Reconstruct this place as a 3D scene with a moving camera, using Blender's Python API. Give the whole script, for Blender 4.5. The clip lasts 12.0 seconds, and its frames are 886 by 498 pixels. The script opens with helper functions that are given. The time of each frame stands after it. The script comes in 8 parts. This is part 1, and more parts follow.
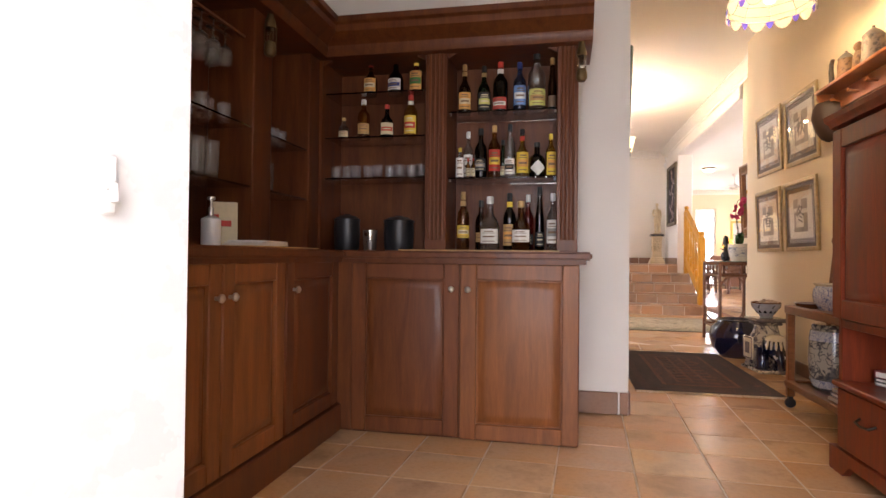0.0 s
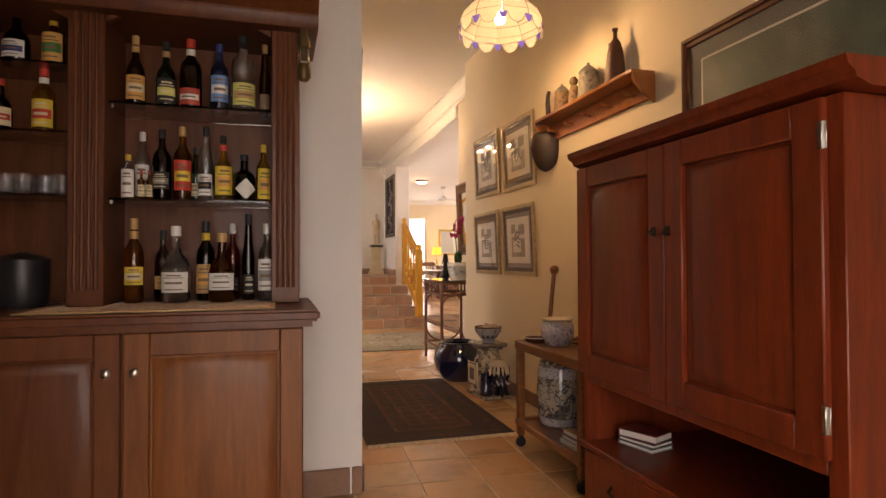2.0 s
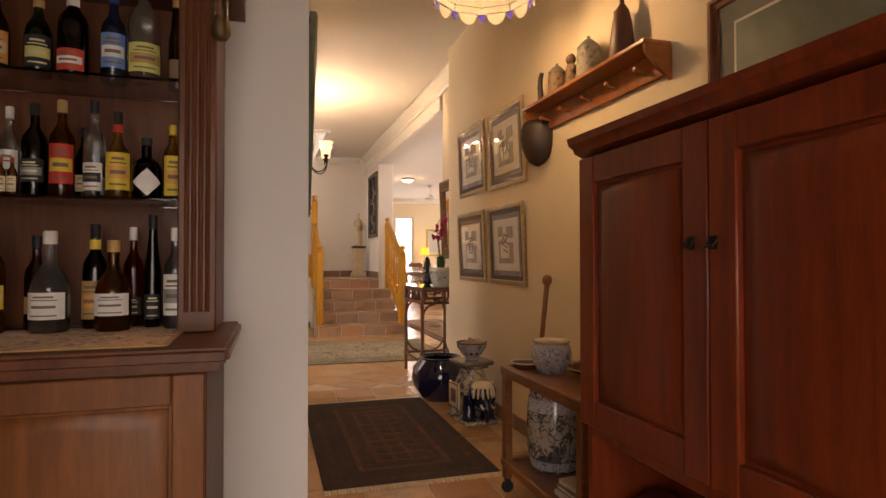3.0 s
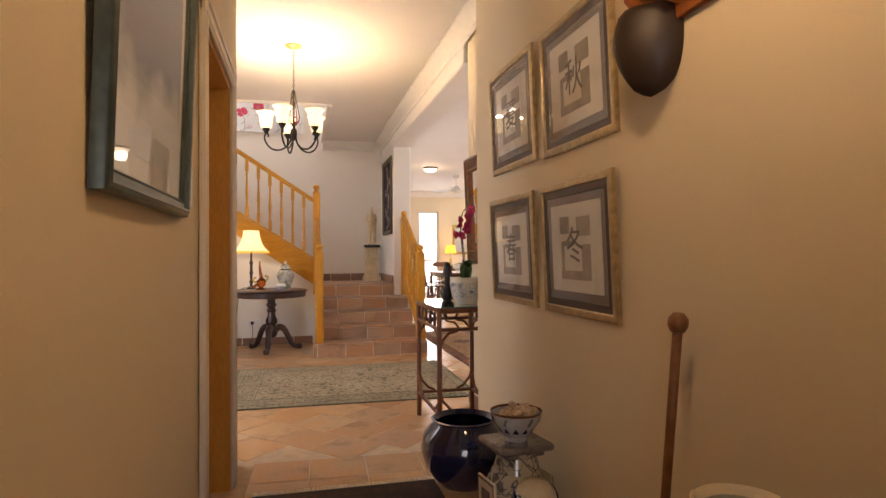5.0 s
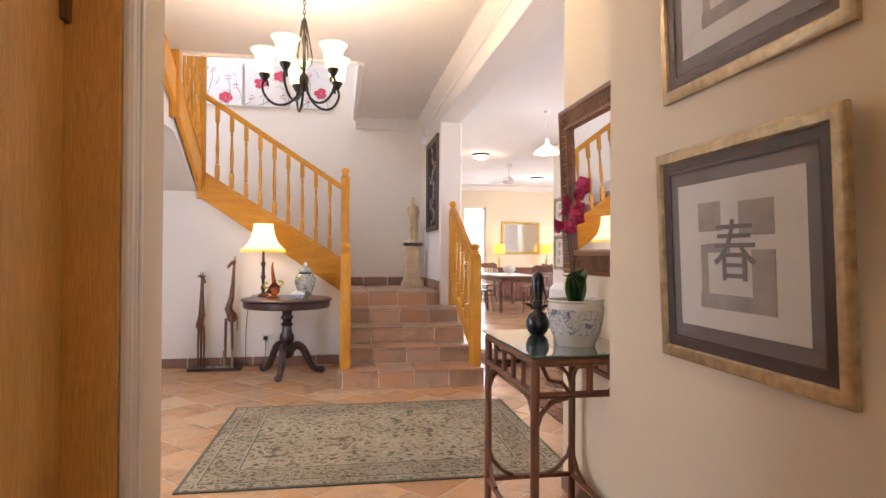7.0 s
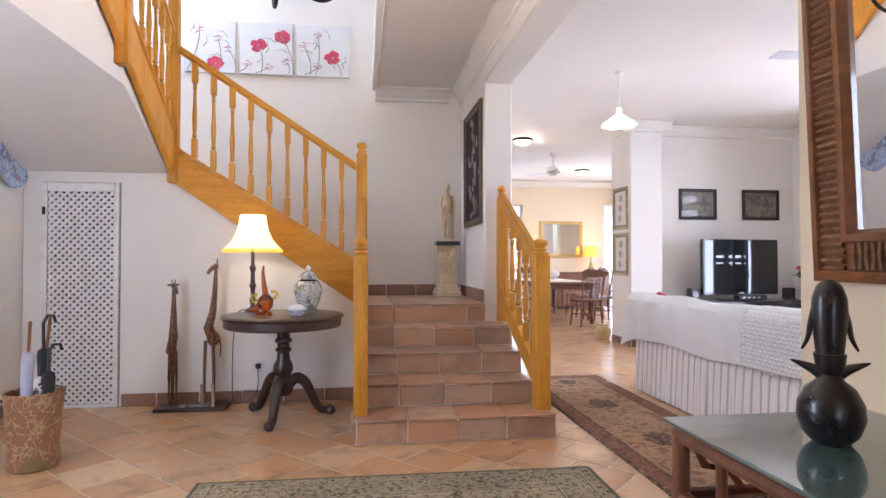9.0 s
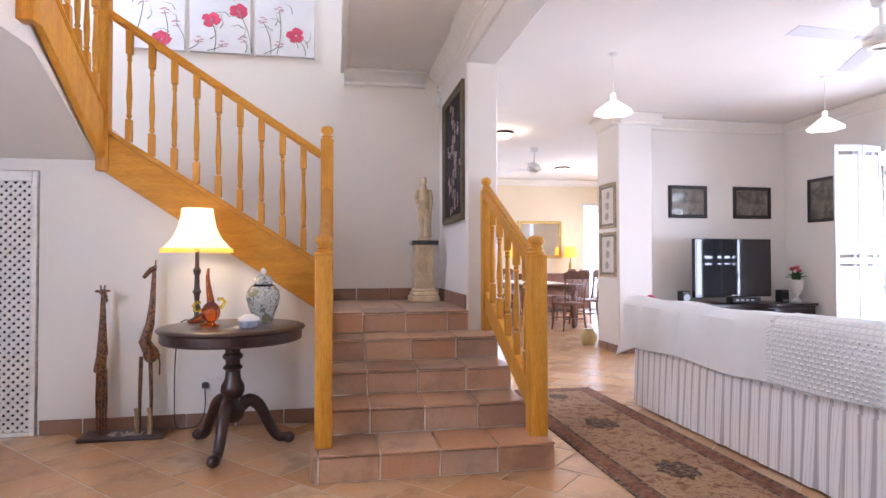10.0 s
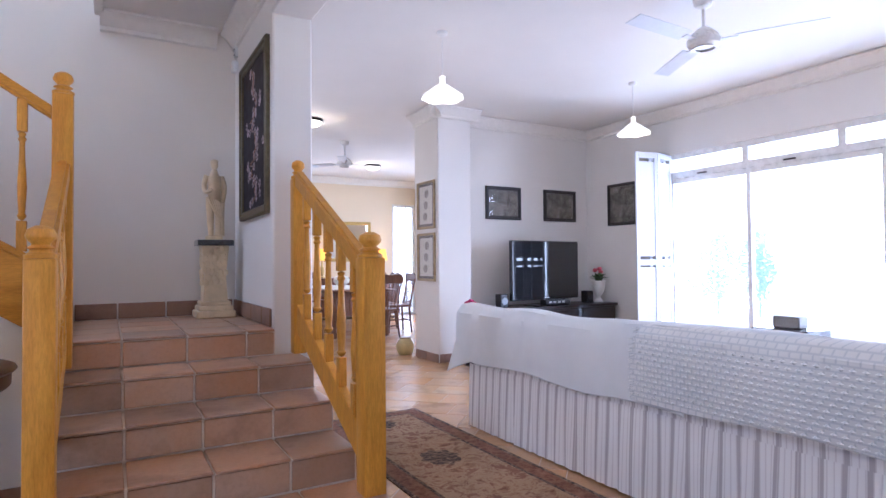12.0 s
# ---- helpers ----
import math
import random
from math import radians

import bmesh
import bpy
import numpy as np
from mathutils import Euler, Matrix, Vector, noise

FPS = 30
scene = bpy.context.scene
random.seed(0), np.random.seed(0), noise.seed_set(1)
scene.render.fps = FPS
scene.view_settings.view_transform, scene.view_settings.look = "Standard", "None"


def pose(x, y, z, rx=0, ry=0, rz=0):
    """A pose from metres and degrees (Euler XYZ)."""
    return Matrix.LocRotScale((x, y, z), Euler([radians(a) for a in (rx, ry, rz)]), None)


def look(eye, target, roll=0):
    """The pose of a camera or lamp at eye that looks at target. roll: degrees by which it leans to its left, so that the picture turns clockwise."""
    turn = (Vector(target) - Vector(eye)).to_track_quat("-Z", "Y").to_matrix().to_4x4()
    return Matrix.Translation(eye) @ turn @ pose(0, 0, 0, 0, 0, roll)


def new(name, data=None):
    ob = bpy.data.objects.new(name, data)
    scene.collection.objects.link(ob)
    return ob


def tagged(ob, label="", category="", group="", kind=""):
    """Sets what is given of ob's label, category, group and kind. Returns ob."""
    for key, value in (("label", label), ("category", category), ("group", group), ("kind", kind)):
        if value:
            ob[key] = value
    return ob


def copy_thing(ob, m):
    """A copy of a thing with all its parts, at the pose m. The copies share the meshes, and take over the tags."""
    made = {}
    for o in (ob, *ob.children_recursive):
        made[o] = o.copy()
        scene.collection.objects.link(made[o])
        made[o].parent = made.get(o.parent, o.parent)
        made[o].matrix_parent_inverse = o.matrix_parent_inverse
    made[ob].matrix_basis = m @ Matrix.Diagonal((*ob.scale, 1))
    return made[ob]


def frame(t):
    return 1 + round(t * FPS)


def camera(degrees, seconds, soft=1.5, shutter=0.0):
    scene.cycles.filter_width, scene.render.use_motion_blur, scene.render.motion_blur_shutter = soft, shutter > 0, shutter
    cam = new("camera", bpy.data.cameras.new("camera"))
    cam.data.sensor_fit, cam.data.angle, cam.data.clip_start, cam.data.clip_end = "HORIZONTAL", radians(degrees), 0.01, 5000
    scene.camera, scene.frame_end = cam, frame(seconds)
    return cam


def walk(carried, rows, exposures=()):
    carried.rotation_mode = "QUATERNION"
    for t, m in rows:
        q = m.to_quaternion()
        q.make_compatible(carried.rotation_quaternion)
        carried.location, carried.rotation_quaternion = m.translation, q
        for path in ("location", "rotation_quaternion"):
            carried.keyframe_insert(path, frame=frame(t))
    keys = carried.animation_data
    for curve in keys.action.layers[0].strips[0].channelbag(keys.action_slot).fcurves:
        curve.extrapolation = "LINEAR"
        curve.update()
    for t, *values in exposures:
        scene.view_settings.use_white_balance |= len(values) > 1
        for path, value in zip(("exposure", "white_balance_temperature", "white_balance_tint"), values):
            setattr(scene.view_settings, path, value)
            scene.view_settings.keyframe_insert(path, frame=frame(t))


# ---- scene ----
cam = camera(74.7, 12.0)
PATH = [
    (0, (0.882, 0.555, 0.867), (0.482, 2.515, 0.895), 0.6),
    (0.5, (0.815, 0.698, 0.869), (0.668, 2.692, 0.899), 0.6),
    (1, (0.75, 0.855, 0.921), (0.92, 2.847, 0.970), 0.3),
    (1.5, (0.789, 1.043, 0.952), (1.197, 3.001, 0.99), -0.1),
    (2, (0.885, 1.252, 1.065), (1.428, 3.176, 1.102), -0.2),
    (2.5, (0.992, 1.469, 1.096), (1.577, 3.381, 1.131), -0.1),
    (4.5, (1.495, 2.86, 1.191), (1.996, 4.796, 1.215), -0.1),
    (5, (1.596, 3.288, 1.185), (2.076, 5.229, 1.206), -0.3),
    (5.5, (1.653, 3.723, 1.192), (2.087, 5.675, 1.211), -0.2),
    (6, (1.677, 4.131, 1.208), (2.085, 6.089, 1.226), -0.1),
    (6.5, (1.738, 4.523, 1.21), (2.124, 6.485, 1.227), -0.1),
    (7, (1.776, 4.904, 1.211), (2.123, 6.873, 1.228), 0.3),
    (9, (1.841, 6.458, 1.17), (2.111, 8.44, 1.205), -0.0),
    (9.5, (1.881, 6.783, 1.167), (2.178, 8.76, 1.206), -0.1),
    (10, (1.888, 7.051, 1.169), (2.25, 9.018, 1.208), -0.1),
    (10.5, (1.87, 7.268, 1.175), (2.383, 9.2, 1.216), -0.1),
    (11, (1.912, 7.495, 1.167), (2.57, 9.383, 1.21), -0.2),
    (11.5, (1.977, 7.684, 1.177), (2.788, 9.511, 1.219), -0.2),
    (12, (2.025, 7.879, 1.175), (3.022, 9.612, 1.221), -0.5),
]
walk(cam, [(t, look(eye, target, roll)) for t, eye, target, roll in PATH],
     exposures=[(0.0, 0.72, 6600, 22), (0.5, 0.85, 7100, 24), (1.0, 0.68, 7700, 26), (1.5, 0.28, 7900, 26), (2.0, 0.02, 8000, 26), (2.5, -0.14, 8200, 26), (4.5, -0.27, 7400, 24), (6.0, 0.25, 6600, 22), (7.0, 0.28, 6150, 23), (9.0, 0.17, 5550, 20), (10.5, 0.22, 5500, 24), (11.5, 0.08, 5200, 23), (12.0, -0.15, 4950, 22)])

# ---- world, sun and lamps ----
world = bpy.data.worlds.new("sky")
scene.world = world
world.use_nodes = True
wn = world.node_tree
sky = wn.nodes.new("ShaderNodeTexSky")
sky.sky_type, sky.sun_disc = "NISHITA", False
sky.sun_elevation, sky.sun_rotation = radians(48), radians(200)
wn.links.new(sky.outputs[0], wn.nodes["Background"].inputs[0])
wn.nodes["Background"].inputs[1].default_value = 0.12
sun = new("sun", bpy.data.lights.new("sun", "SUN"))
sun.data.energy, sun.data.angle, sun.data.color = 3.0, radians(0.6), (1.0, 0.95, 0.88)
sun.matrix_world = pose(0, 0, 20, 42, 0, 200)


def area_light(name, m, sx, sy, watts, colour=(0.86, 0.93, 1.0)):
    d = bpy.data.lights.new(name, "AREA")
    d.shape, d.size, d.size_y, d.energy, d.color = "RECTANGLE", sx, sy, watts, colour
    ob = new(name, d)
    ob.matrix_world = m
    return ob


def bulb(name, at, watts, colour=(1.0, 0.72, 0.40), r=0.04):
    d = bpy.data.lights.new(name, "POINT")
    d.energy, d.color, d.shadow_soft_size = watts, colour, r
    ob = new(name, d)
    ob.location = at
    return ob


# daylight through the openings: living-room doors, dining windows, entrance
area_light("daylight_living", look((8.22, 10.5, 1.25), (5.2, 10.8, 0.9)), 4.4, 2.3, 205)
area_light("daylight_dining", look((5.25, 19.7, 1.4), (5.25, 15, 1.0)), 0.7, 2.0, 25)
area_light("daylight_dining_side", look((8.3, 17.6, 1.4), (5, 17.4, 1.0)), 2.2, 2.0, 70)
area_light("daylight_entrance", look((0.95, 0.30, 1.25), (-0.45, 2.2, 0.35)), 1.5, 1.9, 7.4)
# added fill lamps that brighten stairwell and hall; the wall there has no window
area_light("fill_stairwell", look((-0.70, 12.0, 4.6), (1.8, 12.0, 2.6)), 1.0, 1.2, 84)
area_light("fill_hall", look((-0.70, 8.0, 1.4), (2, 9.6, 0.9)), 1.2, 1.6, 60)

# ---- materials ----
class Nodes:
    """A small builder round one node material."""

    def __init__(self, name):
        self.mat = bpy.data.materials.new(name)
        self.mat.use_nodes = True
        self.t = self.mat.node_tree
        self.out = self.t.nodes["Material Output"]
        self.p = self.t.nodes["Principled BSDF"]

    def add(self, kind, **kw):
        n = self.t.nodes.new(kind)
        for k, v in kw.items():
            if k in n.inputs:
                n.inputs[k].default_value = v
        return n

    def link(self, a, b):
        self.t.links.new(a, b)

    def coord(self, scale=(1, 1, 1), kind="Object"):
        c, m = self.t.nodes.new("ShaderNodeTexCoord"), self.t.nodes.new("ShaderNodeMapping")
        m.inputs["Scale"].default_value = scale
        self.link(c.outputs[kind], m.inputs["Vector"])
        return m.outputs[0]

    def noise(self, vec, scale, detail=4.0, rough=0.55, dist=0.0):
        n = self.add("ShaderNodeTexNoise", Scale=scale, Detail=detail, Roughness=rough, Distortion=dist)
        self.link(vec, n.inputs["Vector"])
        return n.outputs["Fac"]

    def ramp(self, fac, stops):
        r = self.t.nodes.new("ShaderNodeValToRGB")
        e = r.color_ramp.elements
        while len(e) < len(stops):
            e.new(0.5)
        for k, (p, c) in enumerate(stops):
            e[k].position, e[k].color = p, (*c, 1)
        self.link(fac, r.inputs[0])
        return r.outputs[0]

    def mix(self, fac, a, b, mode="MIX"):
        m = self.t.nodes.new("ShaderNodeMix")
        m.data_type, m.blend_type = "RGBA", mode
        for sock, v in ((m.inputs[0], fac), (m.inputs[6], a), (m.inputs[7], b)):
            if hasattr(v, "is_linked"):
                self.link(v, sock)
            elif isinstance(v, tuple):
                sock.default_value = (*v, 1)
            else:
                sock.default_value = v
        return m.outputs[2]

    def math(self, op, a, b=0.0):
        m = self.t.nodes.new("ShaderNodeMath")
        m.operation = op
        for sock, v in ((m.inputs[0], a), (m.inputs[1], b)):
            if hasattr(v, "is_linked"):
                self.link(v, sock)
            else:
                sock.default_value = v
        return m.outputs[0]

    def random(self):
        return self.t.nodes.new("ShaderNodeObjectInfo").outputs["Random"]

    def bump(self, height, strength=0.2, distance=0.01):
        b = self.add("ShaderNodeBump", Strength=strength, Distance=distance)
        self.link(height, b.inputs["Height"])
        self.link(b.outputs[0], self.p.inputs["Normal"])

    def set(self, colour=None, rough=None, metal=None, coat=None, spec=None, sheen=None):
        for key, v in (("Base Color", colour), ("Roughness", rough), ("Metallic", metal), ("Coat Weight", coat), ("Specular IOR Level", spec), ("Sheen Weight", sheen)):
            if v is None:
                continue
            sock = self.p.inputs[key]
            if hasattr(v, "is_linked"):
                self.link(v, sock)
            elif isinstance(v, tuple):
                sock.default_value = (*v, 1)
            else:
                sock.default_value = v
        return self.mat


def scaled(c, k):
    return tuple(min(1.0, a * k) for a in c)


def plaster(name, c, rough=0.75):
    n = Nodes(name)
    v = n.coord()
    big, small = n.noise(v, 1.1, 3), n.noise(v, 60, 3)
    n.bump(n.mix(0.3, n.noise(v, 9, 3), small), 0.10, 0.004)
    return n.set(n.ramp(big, [(0.3, scaled(c, 0.95)), (0.7, c)]), rough)


def wood(name, dark, light, along=(1, 1, 9), rough=0.38, coat=0.25, grain=5.0, spec=0.5, fine=0.55):
    """Grain drawn out along the axis whose scale is smallest; each board its own shift."""
    n = Nodes(name)
    v = n.coord(along)
    shift = n.t.nodes.new("ShaderNodeVectorMath")
    shift.operation = "ADD"
    n.link(v, shift.inputs[0])
    n.link(n.math("MULTIPLY", n.random(), 40.0), shift.inputs[1])
    v = shift.outputs[0]
    g, f = n.noise(v, grain, 5, 0.6, 0.6), n.noise(v, grain * 9, 3, 0.7)
    base = n.ramp(g, [(0.28, dark), (0.5, tuple((a + b) / 2 for a, b in zip(dark, light))), (0.72, light)])
    lines = n.ramp(f, [(0.35, (0.62, 0.6, 0.58)), (0.62, (1, 1, 1))])
    col = n.mix(fine, base, lines, "MULTIPLY")
    tint = n.ramp(n.random(), [(0.0, (0.88, 0.86, 0.84)), (1.0, (1, 1, 1))])
    n.bump(f, 0.06, 0.002)
    return n.set(n.mix(1.0, col, tint, "MULTIPLY"), n.ramp(g, [(0.2, (rough * 0.85,) * 3), (0.8, (rough * 1.2,) * 3)]), coat=coat, spec=spec)


def tile_clay(n, pos, r, cols, rough):
    """Fired clay: each tile its own tone, and a cloud of its own across it."""
    shift = n.t.nodes.new("ShaderNodeVectorMath")
    shift.operation = "ADD"
    n.link(pos, shift.inputs[0])
    n.link(n.math("MULTIPLY", r, 60.0), shift.inputs[1])
    v = shift.outputs[0]
    base = n.ramp(r, [(k / (len(cols) - 1), c) for k, c in enumerate(cols)])
    cloud = n.ramp(n.noise(v, 3.2, 4, 0.6), [(0.32, (0.62, 0.58, 0.56)), (0.47, (0.95, 0.93, 0.92)), (0.66, (1.0, 0.86, 0.70))])
    fleck = n.ramp(n.noise(v, 55, 3, 0.7), [(0.32, (0.80, 0.78, 0.76)), (0.55, (1, 1, 1))])
    n.bump(n.noise(v, 7, 3), 0.05, 0.004)
    return n.set(n.mix(0.5, n.mix(0.85, base, cloud, "MULTIPLY"), fleck, "MULTIPLY"), rough)


def tile(name, cols, rough=0.35):
    n = Nodes(name)
    geo = n.t.nodes.new("ShaderNodeNewGeometry")
    return tile_clay(n, geo.outputs["Position"], n.random(), cols, rough)


def island_tile(name, cols, rough=0.35):
    n = Nodes(name)
    geo = n.t.nodes.new("ShaderNodeNewGeometry")
    return tile_clay(n, geo.outputs["Position"], geo.outputs["Random Per Island"], cols, rough)


def plain(name, c, rough=0.5, metal=0.0, vary=0.12, scale=14, coat=0.0, bump=0.05):
    n = Nodes(name)
    v = n.coord()
    f = n.noise(v, scale, 4)
    if bump:
        n.bump(n.noise(v, scale * 5, 3), bump, 0.002)
    return n.set(n.ramp(f, [(0.3, scaled(c, 1 - vary)), (0.7, scaled(c, 1 + vary * 0.5))]), n.ramp(f, [(0.3, (rough * 0.85,) * 3), (0.7, (min(1, rough * 1.15),) * 3)]), metal, coat)


def glass(name, c=(1, 1, 1), rough=0.0, ior=1.45):
    n = Nodes(name)
    n.p.inputs["Transmission Weight"].default_value = 1.0
    n.p.inputs["IOR"].default_value = ior
    return n.set(c, rough)


def glow(name, c, strength, base=(0.8, 0.78, 0.7)):
    n = Nodes(name)
    n.p.inputs["Emission Color"].default_value = (*c, 1)
    n.p.inputs["Emission Strength"].default_value = strength
    return n.set(base, 0.4)


def pane_glass(name):
    """A thin sheet of picture glass: clear, with a gloss."""
    n = Nodes(name)
    tr, gl, lw, mx = n.add("ShaderNodeBsdfTransparent"), n.add("ShaderNodeBsdfGlossy", Roughness=0.02), n.add("ShaderNodeLayerWeight", Blend=0.5), n.t.nodes.new("ShaderNodeMixShader")
    n.link(n.math("ADD", n.math("MULTIPLY", n.math("POWER", lw.outputs["Facing"], 4.0), 0.45), 0.022), mx.inputs[0])
    n.link(tr.outputs[0], mx.inputs[1])
    n.link(gl.outputs[0], mx.inputs[2])
    n.link(mx.outputs[0], n.out.inputs["Surface"])
    return n.mat


def pattern(name, ground, mark, scale=18, rough=0.25, lo=0.5, hi=0.56, coat=0.4, third=None):
    """Painted ornament: scrolls of a second colour on a ground."""
    n = Nodes(name)
    v = n.coord()
    w = n.add("ShaderNodeTexVoronoi", Scale=scale)
    n.link(v, w.inputs["Vector"])
    q = n.math("ADD", n.math("MULTIPLY", n.noise(v, scale * 0.8, 3, 0.6, 2.0), 0.8), n.math("MULTIPLY", w.outputs["Distance"], 0.35))
    col = n.ramp(q, [(lo, mark), (hi, ground)])
    if third:
        col = n.mix(n.ramp(n.noise(v, scale * 0.45, 2), [(0.56, (0, 0, 0)), (0.62, (1, 1, 1))]), col, third)
    return n.set(col, rough, coat=coat)


def scroll(name, ground, mark, scale=40, width=0.02, rough=0.15, coat=0.5, third=None, patch=0.60):
    """Thin brushed scrolls and small filled shapes on a glazed ground."""
    n = Nodes(name)
    v = n.coord()
    a = n.math("ABSOLUTE", n.math("SUBTRACT", n.noise(v, scale, 2, 0.5, 1.5), 0.5))
    b = n.math("ABSOLUTE", n.math("SUBTRACT", n.noise(v, scale * 0.55, 2, 0.5, 2.5), 0.5))
    line = n.ramp(n.math("MINIMUM", a, b), [(width, (1, 1, 1)), (width * 1.9, (0, 0, 0))])
    fill = n.ramp(n.noise(v, scale * 0.7, 3, 0.6), [(patch, (0, 0, 0)), (patch + 0.04, (1, 1, 1))])
    col = n.mix(n.math("MULTIPLY", line, 0.85), ground, mark)
    col = n.mix(n.math("MULTIPLY", fill, 0.75), col, mark)
    if third:
        col = n.mix(n.ramp(n.noise(v, scale * 0.4, 2), [(0.58, (0, 0, 0)), (0.62, (0.8, 0.8, 0.8))]), col, third)
    return n.set(col, rough, coat=coat)


M = {}
M["white"] = plaster("white_plaster", (0.80, 0.77, 0.72))
M["offwhite"] = plaster("off_white_plaster", (0.80, 0.745, 0.665))
M["cream"] = plaster("cream_plaster", (0.78, 0.66, 0.47))
M["ceiling"] = plaster("ceiling_paint", (0.80, 0.77, 0.72))
M["gloss_white"] = plain("white_gloss_paint", (0.80, 0.79, 0.76), 0.28, vary=0.04)
M["cornice"] = plain("cornice_paint", (0.80, 0.77, 0.71), 0.6, vary=0.04)
M["pine"] = wood("honey_pine", (0.57, 0.245, 0.022), (0.75, 0.375, 0.045), (4, 4, 0.5), 0.42, 0.06, spec=0.3)
M["pine_x"] = wood("honey_pine_board", (0.57, 0.245, 0.022), (0.75, 0.375, 0.045), (0.5, 4, 4), 0.5, 0.0, spec=0.2)
M["doorpine"] = wood("pale_pine", (0.74, 0.40, 0.10), (0.83, 0.50, 0.16), (5, 5, 0.35), 0.45, 0.05, spec=0.3)
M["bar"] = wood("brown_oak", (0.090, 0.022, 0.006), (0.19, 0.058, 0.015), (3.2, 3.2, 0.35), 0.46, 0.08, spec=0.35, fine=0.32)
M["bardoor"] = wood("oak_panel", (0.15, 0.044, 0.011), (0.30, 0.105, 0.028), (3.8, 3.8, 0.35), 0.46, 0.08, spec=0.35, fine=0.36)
M["cherry"] = wood("cherry_wood", (0.135, 0.019, 0.006), (0.285, 0.044, 0.010), (5, 5, 0.4), 0.40, 0.12, spec=0.4)
M["mahog"] = wood("dark_mahogany", (0.022, 0.010, 0.010), (0.060, 0.026, 0.022), (3, 3, 0.6), 0.32, 0.3)
M["rattan"] = wood("rattan_cane", (0.12, 0.038, 0.014), (0.25, 0.092, 0.035), (8, 8, 1), 0.42, 0.2)
M["cart"] = wood("trolley_wood", (0.16, 0.054, 0.016), (0.29, 0.115, 0.037), (5, 0.6, 5), 0.35, 0.3)
M["chairwood"] = wood("chair_wood", (0.14, 0.05, 0.025), (0.26, 0.11, 0.055), (5, 5, 0.6), 0.35, 0.3)
M["pegshelf"] = wood("orange_wood", (0.32, 0.085, 0.018), (0.46, 0.16, 0.04), (5, 0.6, 5), 0.32, 0.4)
TERRA = [(0.56, 0.31, 0.145), (0.64, 0.41, 0.215), (0.50, 0.285, 0.145), (0.66, 0.46, 0.265), (0.57, 0.37, 0.22), (0.60, 0.35, 0.17)]
STEP = [(0.44, 0.25, 0.145), (0.57, 0.37, 0.235), (0.36, 0.24, 0.165), (0.54, 0.30, 0.165), (0.45, 0.31, 0.215), (0.50, 0.34, 0.23)]
M["tile"] = tile("terracotta_tile", TERRA, 0.26)
M["tile_far"] = island_tile("terracotta_tiles_far", TERRA, 0.26)
M["step"] = tile("stair_tile", STEP, 0.40)
M["grout"] = plain("pale_grout", (0.54, 0.40, 0.27), 0.9, vary=0.2)
M["stair_grout"] = plain("stair_grout", (0.70, 0.61, 0.50), 0.9, vary=0.15)
M["trim"] = plain("cream_trim_paint", (0.80, 0.74, 0.65), 0.35, vary=0.04)
M["skirt"] = tile("skirting_tile", [(0.26, 0.155, 0.11), (0.32, 0.19, 0.13)], 0.4)
M["black"] = plain("black_gloss", (0.012, 0.012, 0.014), 0.12, vary=0.2, coat=0.6, bump=0.0)
M["iron"] = plain("bronzed_iron", (0.035, 0.028, 0.022), 0.45, 0.8)
M["steel"] = plain("brushed_steel", (0.62, 0.60, 0.56), 0.3, 1.0, vary=0.05)
M["brass"] = plain("old_brass", (0.55, 0.40, 0.16), 0.35, 1.0)
M["clear"] = glass("clear_glass")
M["cutglass"] = glass("pressed_glass", (0.93, 0.95, 0.95), 0.03)
M["cutglass"].node_tree.nodes["Principled BSDF"].inputs["Transmission Weight"].default_value = 0.95
M["pane"] = pane_glass("picture_glass")
M["mirror"] = plain("mirror_silver", (0.9, 0.9, 0.9), 0.01, 1.0, vary=0.0, bump=0.0)
M["cream_shade"] = plain("lamp_cream", (0.8, 0.7, 0.5), 0.7)
M["whiteplastic"] = plain("white_plastic", (0.78, 0.77, 0.74), 0.35, vary=0.03, bump=0.0)

# ---- mesh helpers ----
def solid(bm, x0, x1, y0, y1, z0, z1, bevel=0.0, seg=1):
    """A box between two corners, its edges eased."""
    vs = [bm.verts.new((x, y, z)) for z in (z0, z1) for y in (y0, y1) for x in (x0, x1)]
    fs = [bm.faces.new([vs[k] for k in q]) for q in ((0, 2, 3, 1), (4, 5, 7, 6), (0, 1, 5, 4), (2, 6, 7, 3), (1, 3, 7, 5), (0, 4, 6, 2))]
    if bevel:
        edges = {e for f in fs for e in f.edges}
        bmesh.ops.bevel(bm, geom=list(edges), offset=bevel, segments=seg, affect="EDGES", profile=0.5)
    return bm


def lathe(bm, profile, n=24, at=(0, 0, 0), m=None):
    """Turn (radius, height) pairs round the z axis; closed where the radius is nought."""
    m = m or Matrix.Translation(at)
    rings = []
    for r, z in profile:
        if r < 1e-5:
            rings.append([bm.verts.new(m @ Vector((0, 0, z)))])
        else:
            rings.append([bm.verts.new(m @ Vector((r * math.cos(2 * math.pi * k / n), r * math.sin(2 * math.pi * k / n), z))) for k in range(n)])
    for a, b in zip(rings, rings[1:]):
        for k in range(n):
            j = (k + 1) % n
            if len(a) == 1 and len(b) == 1:
                continue
            if len(a) == 1:
                bm.faces.new((a[0], b[j], b[k]))
            elif len(b) == 1:
                bm.faces.new((a[k], a[j], b[0]))
            else:
                bm.faces.new((a[k], a[j], b[j], b[k]))
    return bm


